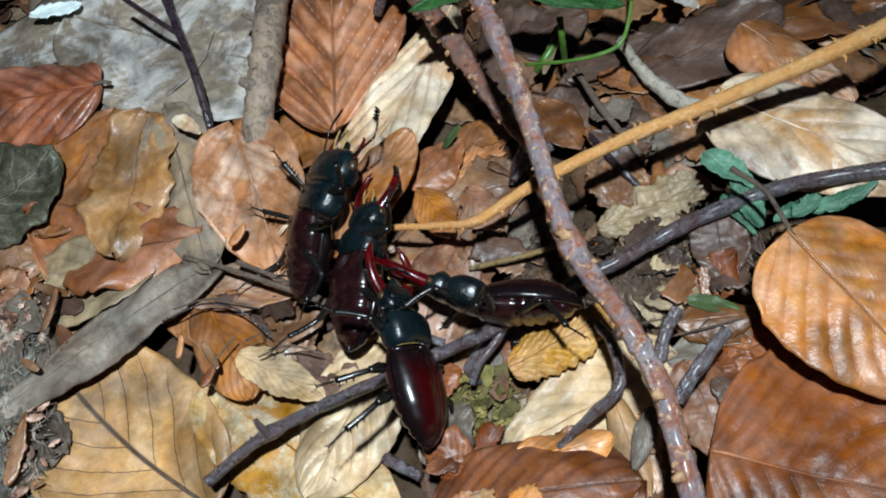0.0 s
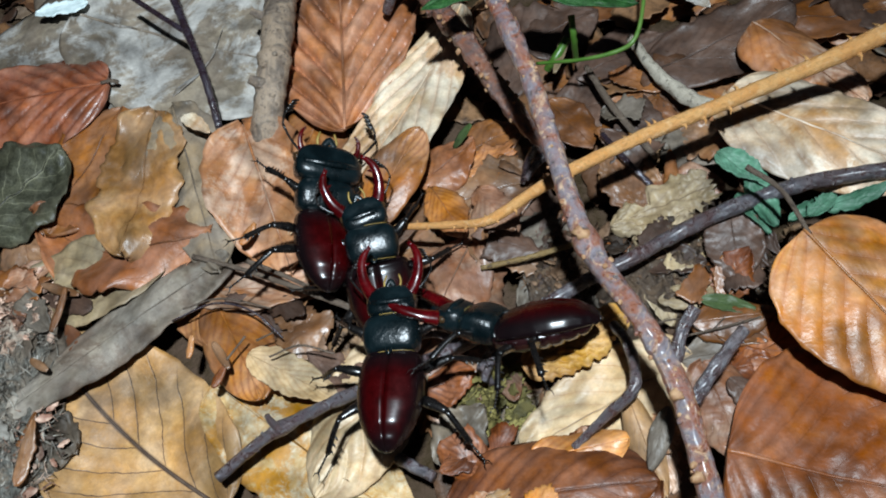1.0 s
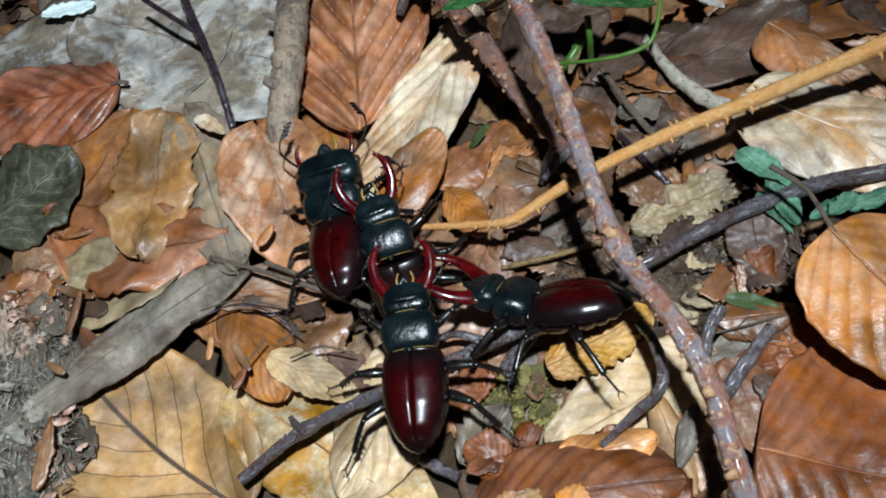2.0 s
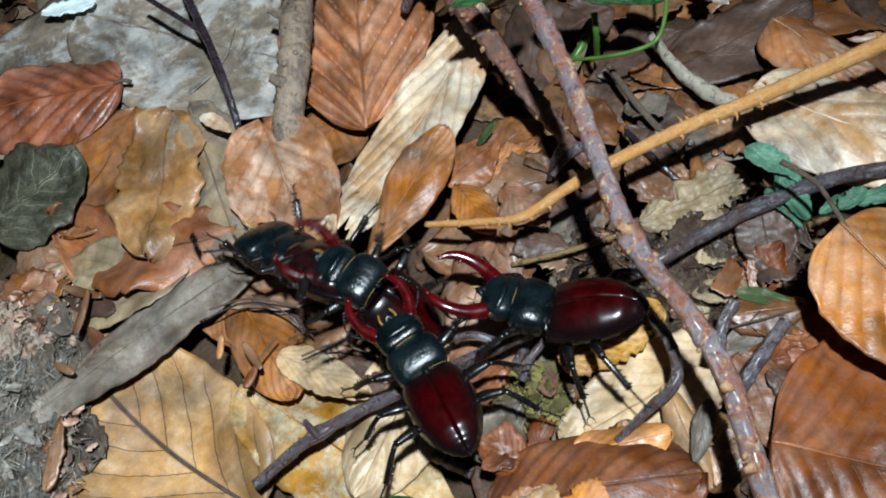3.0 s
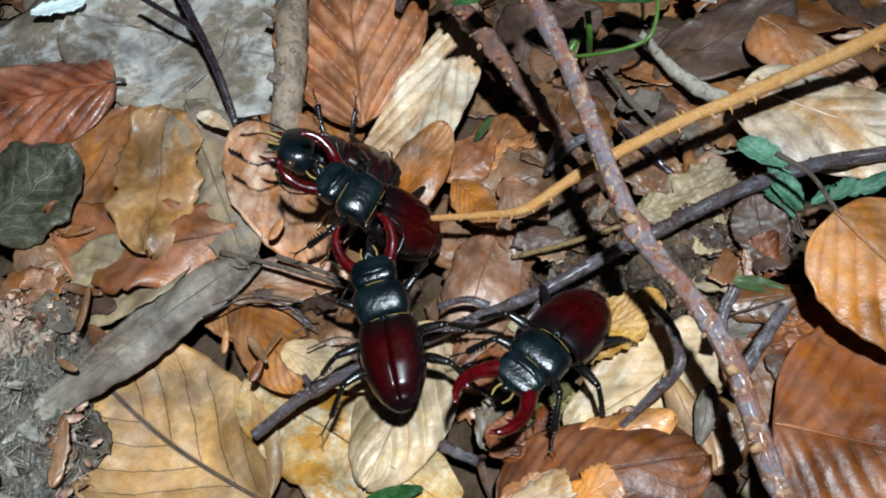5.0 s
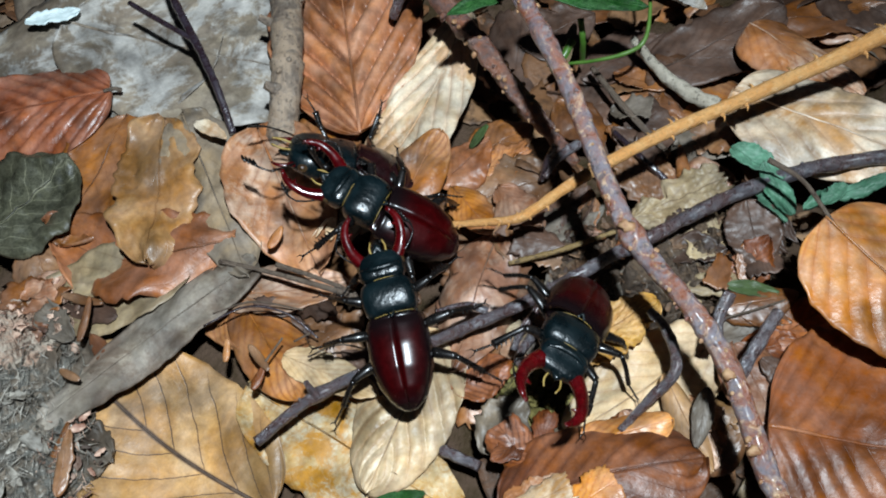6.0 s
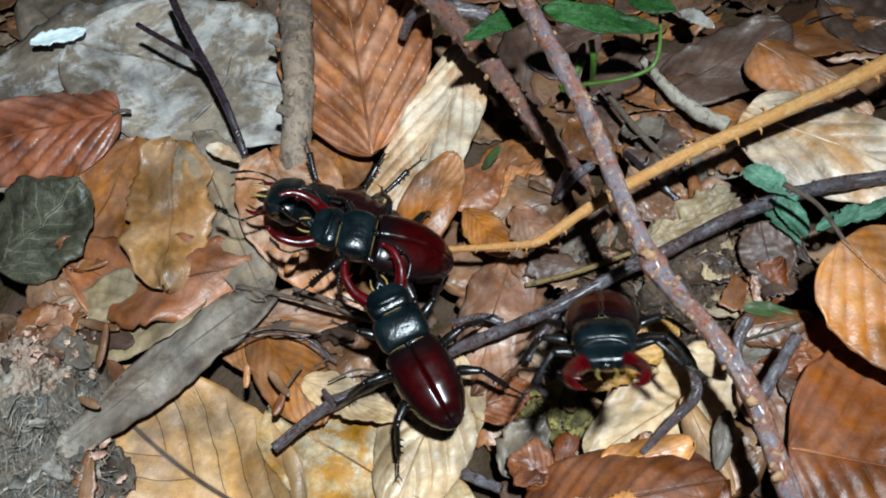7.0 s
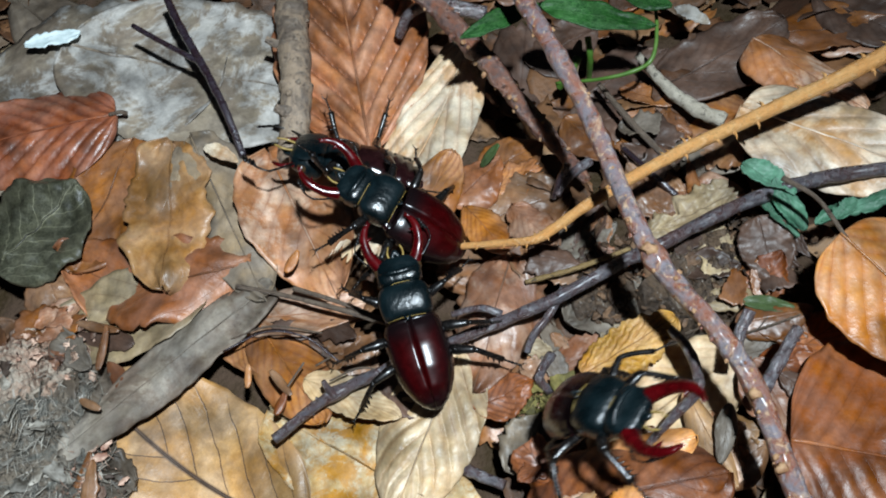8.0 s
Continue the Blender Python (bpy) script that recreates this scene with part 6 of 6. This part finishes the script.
leaf('wilted bluish green leaf curled on the stick', (0.0997, 0.0269, 0.0170), (0.0993, 0.0121, 0.0140), 0.0061, M_WILT, seed=401, curl=-1.1, name='wilted_leaf', group='wilted green leaves', twist=0.8, wave=0.14, crumple=0.05, tear=0.3, ragged=0.2)
leaf('wilted bluish green leaf curled on the stick', (0.0955, 0.0242, 0.0130), (0.0979, 0.0126, 0.0110), 0.0045, M_WILT, seed=402, curl=1.0, name='wilted_leaf', group='wilted green leaves', twist=-0.8, wave=0.14, crumple=0.05, tear=0.3, ragged=0.2)
leaf('wilted bluish green leaf curled on the stick', (0.1026, 0.0128, 0.0130), (0.1126, 0.0130, 0.0140), 0.0043, M_WILT, seed=403, curl=1.2, name='wilted_leaf', group='wilted green leaves', twist=0.8, wave=0.14, crumple=0.05, tear=0.3, ragged=0.2)
leaf('wilted bluish green leaf curled on the stick', (0.1101, 0.0119, 0.0140), (0.1256, 0.0113, 0.0160), 0.0048, M_WILT, seed=404, curl=-1.2, name='wilted_leaf', group='wilted green leaves', twist=-0.8, wave=0.14, crumple=0.05, tear=0.3, ragged=0.2)
leaf('wilted bluish green leaf curled on the stick', (0.1062, 0.0109, 0.0150), (0.1133, 0.0134, 0.0160), 0.0039, M_WILT, seed=405, curl=0.9, name='wilted_leaf', group='wilted green leaves', twist=0.8, wave=0.14, crumple=0.05, tear=0.3, ragged=0.2)
heap('crumb_debris', 'rosy brown crumbs and flakes of rotten leaf', (-0.0895, 0.0751, 0.0040), (0.017, 0.013), 230, M_DUST, 0.0007, 41, fibres=0.5, height=0.005)
heap('fibre_debris', 'grey mossy fibres and flakes', (-0.0944, 0.0558, 0.0040), (0.019, 0.016), 420, M_MOSSY, 0.0010, 42, fibres=0.9, height=0.005)
heap('fibre_debris', 'grey mossy fibres and flakes', (-0.0975, 0.0360, 0.0030), (0.019, 0.016), 420, M_MOSSY, 0.0010, 43, fibres=0.9, height=0.005)
heap('crumb_debris', 'rosy brown crumbs and flakes of rotten leaf', (-0.0870, 0.0361, 0.0030), (0.010, 0.018), 250, M_DUST, 0.0006, 44, fibres=0.6, height=0.004)
leaf('pale green grey strip of leaf', (0.0827, 0.1002, 0.0060), (0.0722, 0.0863, 0.0040), 0.0026, M_SAGE, seed=701, nu=20, nv=8, curl=0.7, rib=False)
leaf('serrated dark brown scrap standing in the humus', (0.0810, 0.0044, 0.0040), (0.0922, 0.0104, 0.0120), 0.0093, M_UMBER, seed=702, ragged=0.25, crumple=0.03, curl=0.3, nu=24, nv=12, rib=False)
leaf('thin green blade of grass', (0.0390, 0.0746, 0.0040), (0.0454, 0.0749, 0.0100), 0.0024, M_GRASS, seed=703, nu=14, nv=6, rib=False, name='grass_blade', group='', category='grass')
leaf('grey white torn strip of leaf', (0.1134, 0.0990, 0.0040), (0.1173, 0.0867, 0.0060), 0.0048, M_GREY, seed=705, nu=16, nv=8, rib=False, curl=0.6, ragged=0.35, crumple=0.05)
leaf('torn tan leaf flap at the near edge', (0.0219, -0.0318, 0.0160), (0.0330, -0.0302, 0.0180), 0.0093, M_ORANGE, seed=706, ragged=0.3, cut=0.3, curl=-0.4, nu=24, nv=12, rib=False)
leaf('torn cream leaf flap at the near edge', (0.0106, -0.0269, 0.0160), (0.0241, -0.0273, 0.0180), 0.0072, M_PALE, seed=707, ragged=0.4, cut=0.3, curl=-0.4, nu=24, nv=12, rib=False)
stick('twig', 'thin broken brown twig standing in the hollow', [(0.0524, 0.0556, 0.0040), (0.0547, 0.0560, 0.0100), (0.0580, 0.0572, 0.0140)], [0.00077, 0.00091, 0.00090], M_TWIG, seed=71)
stick('twig', 'pale thin root fibre', [(0.0616, 0.0026, 0.0100), (0.0710, 0.0002, 0.0120), (0.0753, -0.0040, 0.0100), (0.0802, -0.0028, 0.0110)], [0.00017, 0.00021, 0.00020, 0.00016], M_STALK, seed=72)
stick('twig', 'thin brown needle on the litter', [(-0.0225, 0.0354, 0.0100), (-0.0181, 0.0359, 0.0100)], [0.00028, 0.00022], M_STALK, seed=73)
stick('twig', 'thin brown needle on the litter', [(-0.0306, 0.0333, 0.0100), (-0.0247, 0.0371, 0.0110)], [0.00030, 0.00025], M_STALK, seed=74)
stick('twig', 'thin pale dry twig among bud scales', [(-0.0207, 0.0310, 0.0080), (-0.0123, 0.0297, 0.0100), (-0.0052, 0.0254, 0.0080)], [0.00022, 0.00027, 0.00019], M_STALK, seed=75)
leaf('pale chip of leaf by the grey stick', (-0.0292, 0.1132, 0.0140), (-0.0220, 0.1008, 0.0160), 0.0044, M_CREAM, seed=804, curl=0.9, rib=False, nu=14, nv=8, ragged=0.2)
leaf('white sheened leaf piece below the bramble', (0.0407, 0.0578, 0.0060), (0.0458, 0.0385, 0.0100), 0.0109, M_ROSE, seed=805, ragged=0.3, curl=-0.6, rib=False, nu=24, nv=12)
leaf('folded ochre leaf piece under the bramble', (0.0299, 0.0634, 0.0060), (0.0336, 0.0428, 0.0100), 0.0106, M_OCHRE, seed=806, ragged=0.15, curl=-0.7, nu=24, nv=12)
leaf('broad rosy brown leaf with soft folds', (0.0349, 0.0451, 0.0040), (0.0106, 0.0143, 0.0030), 0.0190, M_ROSE, seed=901, curl=-0.5, shape=(0.8, 0.5), wave=0.14, ragged=0.1, crumple=0.02)
leaf('mottled brown serrated leaf scrap', (0.0927, 0.0217, 0.0120), (0.0879, 0.0060, 0.0080), 0.0125, M_DARK, seed=903, curl=0.3, shape=(0.85, 0.5), ragged=0.12, teeth=16, nu=40, nv=16, crumple=0.03)
leaf('dark brown leaf with a ragged rim beside the green strip', (0.0730, -0.0006, 0.0100), (0.0908, -0.0053, 0.0100), 0.0100, M_AMBER2, seed=904, curl=-0.4, ragged=0.25, nu=30, nv=14)
leaf('worn brown leaf half under the rotten pulp', (-0.0831, 0.1028, 0.0060), (-0.0838, 0.0728, 0.0040), 0.0200, M_COPPER, seed=906, curl=-0.3, ragged=0.15, crumple=0.03, shape=(0.85, 0.5))
leaf('rusty brown bud scale', (-0.0334, 0.0397, 0.0100), (-0.0305, 0.0308, 0.0100), 0.0019, M_COPPER, seed=811, nu=14, nv=6, rib=False, curl=-0.8)
leaf('rusty brown bud scale', (-0.0362, 0.0287, 0.0080), (-0.0318, 0.0327, 0.0090), 0.0019, M_UMBER, seed=812, nu=14, nv=6, rib=False, curl=-0.8)
leaf('orange bud scale beside the tan leaf', (-0.0402, 0.0378, 0.0100), (-0.0379, 0.0431, 0.0110), 0.0013, M_ORANGE, seed=813, nu=14, nv=6, rib=False, curl=-0.8)
leaf('rusty brown bud scale in the debris', (-0.0808, 0.0539, 0.0110), (-0.0763, 0.0489, 0.0110), 0.0017, M_COPPER, seed=814, nu=14, nv=6, rib=False, curl=-0.8)
leaf('rusty brown torn strip in the debris', (-0.0878, 0.0223, 0.0080), (-0.0813, 0.0372, 0.0100), 0.0039, M_COPPER, seed=815, nu=20, nv=8, rib=False, curl=-0.5, ragged=0.3)
leaf('dark rotting leaf piece beside the moss', (0.0089, 0.0105, 0.0020), (0.0248, 0.0108, 0.0030), 0.0119, M_UMBER, seed=821, ragged=0.3, crumple=0.05, wave=0.12, nu=24, nv=12)
leaf('brown rotting leaf piece beside the moss', (0.0094, -0.0068, 0.0020), (0.0244, 0.0009, 0.0040), 0.0117, M_FOLD, seed=822, ragged=0.3, crumple=0.05, wave=0.12, nu=24, nv=12)
mound('leaf_pulp', 'rosy and grey crumbling leaf pulp', (-0.0934, 0.0738, 0.0030), (0.020, 0.014), M_PULP, 3.1)
mound('leaf_pulp', 'blue grey fibrous rotten leaf pulp', (-0.0973, 0.0518, 0.0025), (0.021, 0.020), M_PULPGREY, 5.7)
mound('leaf_pulp', 'blue grey fibrous rotten leaf pulp', (-0.0987, 0.0306, 0.0020), (0.020, 0.016), M_PULPGREY, 8.2)
mound('humus_cake', 'brown fibrous humus among the sticks', (0.0776, 0.0171, 0.0030), (0.020, 0.013), M_PULPBROWN, 4.4)
mound('humus_cake', 'brown fibrous humus among the sticks', (0.0521, 0.0290, 0.0000), (0.013, 0.010), M_PULPBROWN, 6.4, 0.002)
knob = tube([(Vector((-0.00255, -0.07890, -0.01446)), 0.00144), (Vector((-0.00282, -0.07937, -0.01350)), 0.00160), (Vector((-0.00289, -0.07950, -0.01324)), 0.00096)], 10, 0.7, 1, 0.8, 1600)
part("knot", mesh_of("knot", knob[0], knob[1], M_PEEL, knob[2]), main_stick, "pale peeled knot")
knob = tube([(Vector((0.00174, -0.11452, -0.02190)), 0.00117), (Vector((0.00162, -0.11493, -0.02088)), 0.00130), (Vector((0.00159, -0.11504, -0.02061)), 0.00078)], 10, 0.7, 4, 0.8, 1600)
part("knot", mesh_of("knot", knob[0], knob[1], M_PEEL, knob[2]), main_stick, "pale peeled knot")
knob = tube([(Vector((-0.00051, -0.12880, -0.02686)), 0.00126), (Vector((-0.00061, -0.12913, -0.02582)), 0.00140), (Vector((-0.00064, -0.12922, -0.02553)), 0.00084)], 10, 0.7, 6, 0.8, 1600)
part("knot", mesh_of("knot", knob[0], knob[1], M_PEEL, knob[2]), main_stick, "pale peeled knot")
knob = tube([(Vector((0.00174, -0.02581, -0.00510)), 0.00099), (Vector((0.00147, -0.02649, -0.00428)), 0.00110), (Vector((0.00140, -0.02667, -0.00405)), 0.00066)], 10, 0.7, 1, 0.8, 1600)
part("knot", mesh_of("knot", knob[0], knob[1], M_PEEL, knob[2]), main_stick, "pale peeled knot")

# ---- the beetles and what they push ----
lower = stag_beetle("stag beetle with glossy maroon wing cases biting the one above", 4, 0.66, 1.0)
gripping = stag_beetle("stag beetle holding another by the head in its red jaws", 4, 0.66, 1.14)
gripped = stag_beetle("overturned short-jawed stag beetle held in another's jaws", 0, 0.26, 1.06, 1.08, 1.32)
walking = stag_beetle("stag beetle walking over the litter with open red jaws", 4, 0.8, 1.12, 0.92)


def bend_at(bend, t):
    """The pose of the hind body about the joint: degrees that the tail dips and that it swings aside."""
    dip, swing = (float(np.interp(t, [row[0] for row in bend], [row[k] for row in bend])) for k in (1, 2))
    return pose(0, 0, 0, 0, -dip, swing)


def bend_back(beetle, bend):
    """Keys the hind body about the joint behind the neck shield: seconds, dip and swing of the tail."""
    for ob in [ob for ob in beetle.children if ob.name.startswith(("wing_case", "abdomen"))]:
        walk(ob, [(row[0], bend_at(bend, row[0])) for row in bend])


def leg_swing(beetle, busy, phase, bend):
    """Keys every leg: a slow pushing and stepping swing about the hip."""
    for k, leg in enumerate(ob for ob in beetle.children if "which" in ob):
        rest = leg.location.copy()
        rows = []
        for i in range(33):
            t = i * 0.25
            a = busy * (math.sin(2.3 * t + phase + k * 2.1) + 0.6 * math.sin(5.1 * t + k * 1.3 + phase))
            b = 0.5 * busy * math.sin(3.1 * t + k * 2.9 + phase)
            dip = bend_at(bend, t) if leg["which"] != "front" else Matrix.Identity(4)
            rows.append((t, dip @ Matrix.Translation(rest) @ pose(0, 0, 0, leg["side"] * b, 0, leg["side"] * a)))
        walk(leg, rows)


def head_turn(beetle, turns):
    """Keys the head about the neck: seconds and degrees to its left."""
    head = [ob for ob in beetle.children if ob.name.startswith("head")][0]
    neck = Matrix.Translation((8.2 * FORE * MM, 0, 0))
    walk(head, [(t, neck @ pose(0, 0, 0, 0, 0, a) @ neck.inverted()) for t, a in turns])


def motions():
    walk(lower, [
        (0, pose(0.0166, 0.0111, 0.0201, 62.0, -10.7, 86.3)),
        (0.3, pose(0.0160, 0.0109, 0.0223, 52.0, -7.5, 81.6)),
        (0.5, pose(0.0128, 0.0130, 0.0209, 6.0, -8.8, 79.5)),
        (1, pose(0.0102, 0.0112, 0.0223, 0.0, -11.5, 73.7)),
        (1.5, pose(0.0080, 0.0127, 0.0231, 0.0, -12.6, 76.1)),
        (2.8, pose(0.0114, 0.0094, 0.0210, 0.0, -12.4, 88.1)),
        (3, pose(0.0074, 0.0069, 0.0212, 0.0, -8.5, 104.3)),
        (3.5, pose(0.0051, 0.0148, 0.0213, 0.0, -9.8, 89.0)),
        (4, pose(0.0010, 0.0190, 0.0221, 0.0, -18.4, 79.5)),
        (4.5, pose(0.0005, 0.0182, 0.0211, 0.0, -13.6, 87.8)),
        (4.7, pose(0.0001, 0.0196, 0.0212, 0.0, -14.3, 85.2)),
        (5.8, pose(0.0028, 0.0247, 0.0232, 0.0, -14.5, 82.8)),
        (6, pose(0.0031, 0.0232, 0.0236, 0.0, -17.2, 81.7)),
        (6.5, pose(0.0024, 0.0249, 0.0216, 0.0, -13.9, 79.2)),
        (7, pose(0.0014, 0.0238, 0.0221, 0.0, -15.5, 92.8)),
        (7.5, pose(0.0043, 0.0298, 0.0222, 0.0, -17.4, 79.7)),
        (8, pose(0.0034, 0.0297, 0.0223, 0.0, -16.5, 78.4)),
    ])
    walk(gripping, [
        (0, pose(0.0108, 0.0404, 0.0172, 148.0, -3.6, 64.0)),
        (0.3, pose(0.0115, 0.0413, 0.0166, 138.0, -2.1, 63.5)),
        (0.5, pose(0.0077, 0.0425, 0.0165, 62.0, -13.8, 66.0)),
        (1, pose(0.0118, 0.0391, 0.0175, 8.0, -23.9, 80.8)),
        (1.5, pose(0.0114, 0.0410, 0.0166, 0.0, -16.2, 90.6)),
        (2.8, pose(0.0093, 0.0368, 0.0193, 0.0, -43.4, 80.5)),
        (3, pose(0.0026, 0.0335, 0.0188, 0.0, -16.0, 129.0)),
        (3.2, pose(0.0030, 0.0413, 0.0198, 0.0, -38.0, 153.3)),
        (3.5, pose(0.0054, 0.0422, 0.0198, 0.0, -41.7, 146.4)),
        (4, pose(0.0068, 0.0488, 0.0227, 0.0, -35.9, 143.0)),
        (4.5, pose(0.0027, 0.0475, 0.0232, 0.0, -29.1, 145.8)),
        (4.7, pose(0.0056, 0.0504, 0.0223, 0.0, -30.4, 137.5)),
        (5.8, pose(0.0094, 0.0527, 0.0259, 0.0, -21.8, 132.2)),
        (6, pose(0.0103, 0.0511, 0.0255, 0.0, -22.1, 133.7)),
        (6.5, pose(0.0121, 0.0518, 0.0254, 0.0, -22.2, 135.6)),
        (7, pose(0.0038, 0.0525, 0.0259, 0.0, -18.7, 148.1)),
        (7.5, pose(0.0125, 0.0568, 0.0266, 0.0, -21.9, 132.7)),
        (8, pose(0.0119, 0.0572, 0.0269, 0.0, -22.8, 131.0)),
    ])
    walk(gripped, [
        (0, pose(0.0038, 0.0557, 0.0205, 148.0, -13.7, 45.5)),
        (0.3, pose(0.0067, 0.0570, 0.0202, 140.0, -4.7, 51.6)),
        (0.5, pose(-0.0018, 0.0567, 0.0183, 75.0, -20.0, 58.7)),
        (1, pose(0.0029, 0.0576, 0.0180, 40.0, -17.1, 66.6)),
        (1.5, pose(0.0006, 0.0601, 0.0178, 40.0, -19.2, 70.5)),
        (2.2, pose(0.0009, 0.0564, 0.0174, -40.0, -10.4, 81.6)),
        (2.8, pose(-0.0058, 0.0550, 0.0173, -124.0, -7.1, 66.5)),
        (3, pose(-0.0126, 0.0515, 0.0170, -150.0, 5.8, 130.4)),
        (3.2, pose(-0.0079, 0.0587, 0.0171, -150.8, 4.0, 137.5)),
        (3.5, pose(-0.0024, 0.0686, 0.0169, -152.0, 3.9, 160.3)),
        (4, pose(0.0008, 0.0736, 0.0170, -152.0, -20.7, 159.5)),
        (4.5, pose(-0.0036, 0.0714, 0.0174, -152.0, -10.3, 163.1)),
        (4.7, pose(0.0005, 0.0736, 0.0170, -152.0, -20.0, 157.9)),
        (5.8, pose(0.0083, 0.0749, 0.0180, -152.0, -24.8, 154.7)),
        (6, pose(0.0089, 0.0735, 0.0183, -152.0, -23.0, 158.0)),
        (6.5, pose(0.0106, 0.0723, 0.0176, -152.0, -21.3, 151.0)),
        (7, pose(-0.0024, 0.0721, 0.0181, -152.0, -14.4, 152.1)),
        (7.5, pose(0.0080, 0.0821, 0.0179, -152.0, -15.9, 147.2)),
        (8, pose(0.0082, 0.0824, 0.0176, -152.0, -15.4, 149.9)),
    ])
    walk(walking, [
        (0, pose(0.0361, 0.0170, 0.0179, 76.0, -1.8, 139.6)),
        (0.3, pose(0.0352, 0.0179, 0.0179, 76.0, -0.5, 139.6)),
        (0.5, pose(0.0369, 0.0151, 0.0176, 72.0, 1.4, 131.3)),
        (1, pose(0.0347, 0.0090, 0.0200, 48.0, -1.8, 141.3)),
        (1.5, pose(0.0380, 0.0156, 0.0172, 40.0, -0.1, 137.3)),
        (2.8, pose(0.0378, 0.0132, 0.0167, 15.0, -18.3, 147.6)),
        (3, pose(0.0375, 0.0123, 0.0172, 10.5, -14.8, 143.2)),
        (3.5, pose(0.0291, 0.0096, 0.0175, 0.0, -17.6, 157.7)),
        (4, pose(0.0322, 0.0124, 0.0150, 0.0, -28.7, 153.2)),
        (4.5, pose(0.0348, 0.0068, 0.0173, 0.0, -23.5, 169.8)),
        (4.7, pose(0.0325, 0.0009, 0.0180, 0.0, -23.4, 187.5)),
        (5.8, pose(0.0347, 0.0052, 0.0233, -34.0, -9.9, 233.9)),
        (6, pose(0.0387, 0.0027, 0.0242, -30.0, -24.5, 234.2)),
        (6.2, pose(0.0378, 0.0011, 0.0267, -27.6, -28.2, 230.5)),
        (6.5, pose(0.0392, 0.0003, 0.0315, -24.0, -7.0, 233.6)),
        (6.8, pose(0.0395, 0.0014, 0.0355, -14.0, -30.0, 234.8)),
        (7, pose(0.0399, 0.0001, 0.0387, 0.0, -41.7, 248.0)),
        (7.2, pose(0.0406, -0.0054, 0.0387, 0.0, -25.1, 261.7)),
        (7.5, pose(0.0357, -0.0109, 0.0381, 0.0, -34.7, 262.1)),
        (7.8, pose(0.0364, -0.0141, 0.0375, 0.0, -46.0, 302.9)),
        (8, pose(0.0288, -0.0131, 0.0376, 0.0, -36.1, 306.2)),
    ])
    walk(long_stick, [
        (0, pose(-0.0391, 0.0052, 0.0060, 0, 0, 0.00)),
        (0.5, pose(-0.0391, 0.0070, 0.0060, 0, 0, -0.58)),
        (1, pose(-0.0391, 0.0066, 0.0060, 0, 0, -0.47)),
        (1.5, pose(-0.0391, 0.0066, 0.0060, 0, 0, -0.47)),
        (2.8, pose(-0.0391, 0.0053, 0.0060, 0, 0, -0.04)),
        (3, pose(-0.0391, 0.0049, 0.0060, 0, 0, 0.08)),
        (3.5, pose(-0.0391, 0.0124, 0.0060, 0, 0, -2.26)),
        (4, pose(-0.0391, 0.0139, 0.0060, 0, 0, -2.74)),
        (4.5, pose(-0.0391, 0.0150, 0.0060, 0, 0, -3.10)),
        (6, pose(-0.0390, 0.0161, 0.0060, 0, 0, -3.44)),
        (6.5, pose(-0.0390, 0.0169, 0.0060, 0, 0, -3.70)),
        (7, pose(-0.0387, 0.0214, 0.0060, 0, 0, -5.11)),
        (7.5, pose(-0.0386, 0.0236, 0.0060, 0, 0, -5.78)),
        (8, pose(-0.0386, 0.0237, 0.0060, 0, 0, -5.81)),
    ])
    bend_lower = [(0, 5, 3), (0.3, 2, -2), (0.5, 10, -5), (1, -12, -3), (1.5, -2, -4), (2.8, -12, -2), (3, -19, -7), (3.5, -9, -2), (4, 2, -2), (4.5, -15, -4), (4.7, -14, -3), (5.8, 3, -3), (6, 3, -4), (6.5, -1, -1), (7, -4, 3), (7.5, 4, 3), (8, 4, 4)]
    bend_back(lower, bend_lower)
    bend_gripping = [(0, -11, 3), (0.3, -6, 2), (0.5, -17, -2), (1, 18, 0), (1.5, 30, 0), (2.8, 34, 0), (3, 35, 0), (3.2, 32, 15), (3.5, 31, 18), (4, 22, 18), (4.5, 24, 12), (4.7, 25, 12), (5.8, 21, 8), (6, 16, 7), (6.5, 24, 9), (7, 17, 5), (7.5, 23, 3), (8, 21, 5)]
    bend_back(gripping, bend_gripping)
    bend_gripped = [(0, -20, 4), (0.3, -4, -2), (0.5, -5, 1), (1, -23, -0), (1.5, -23, -1), (2.2, -15, 5), (2.8, 24, -2), (3, -4, 10), (3.2, -3, 12), (3.5, -19, 10), (4, -20, -0), (4.5, -19, 2), (4.7, -17, 0), (5.8, -16, 2), (6, -18, 2), (6.5, -16, 2), (7, -11, 8), (7.5, -11, 7), (8, -11, 6)]
    bend_back(gripped, bend_gripped)
    bend_walking = [(0, -16, 2), (0.3, -14, 1), (0.5, -24, 2), (1, -22, 2), (1.5, -23, 1), (2.8, -19, 8), (3, -28, 7), (3.5, -12, 5), (4, -6, 4), (4.5, -9, 3), (4.7, -1, 6), (5.8, 8, -12), (6, 10, -6), (6.2, 2, -5), (6.5, 18, -11), (6.8, 2, -4), (7, 3, -1), (7.2, 19, 6), (7.5, 9, 3), (7.8, 7, -3), (8, 29, -9)]
    bend_back(walking, bend_walking)
    head_turn(gripping, [(0, 4), (0.5, 12), (1, 10), (1.5, 6), (2.8, 2), (3, 4), (3.5, -8), (4.7, -8), (6, -4), (8, -4)])
    leg_swing(lower, 9, 0.3, bend_lower)
    leg_swing(gripping, 9, 1.7, bend_gripping)
    leg_swing(gripped, 12, 3.1, bend_gripped)
    leg_swing(walking, 15, 4.4, bend_walking)


motions()
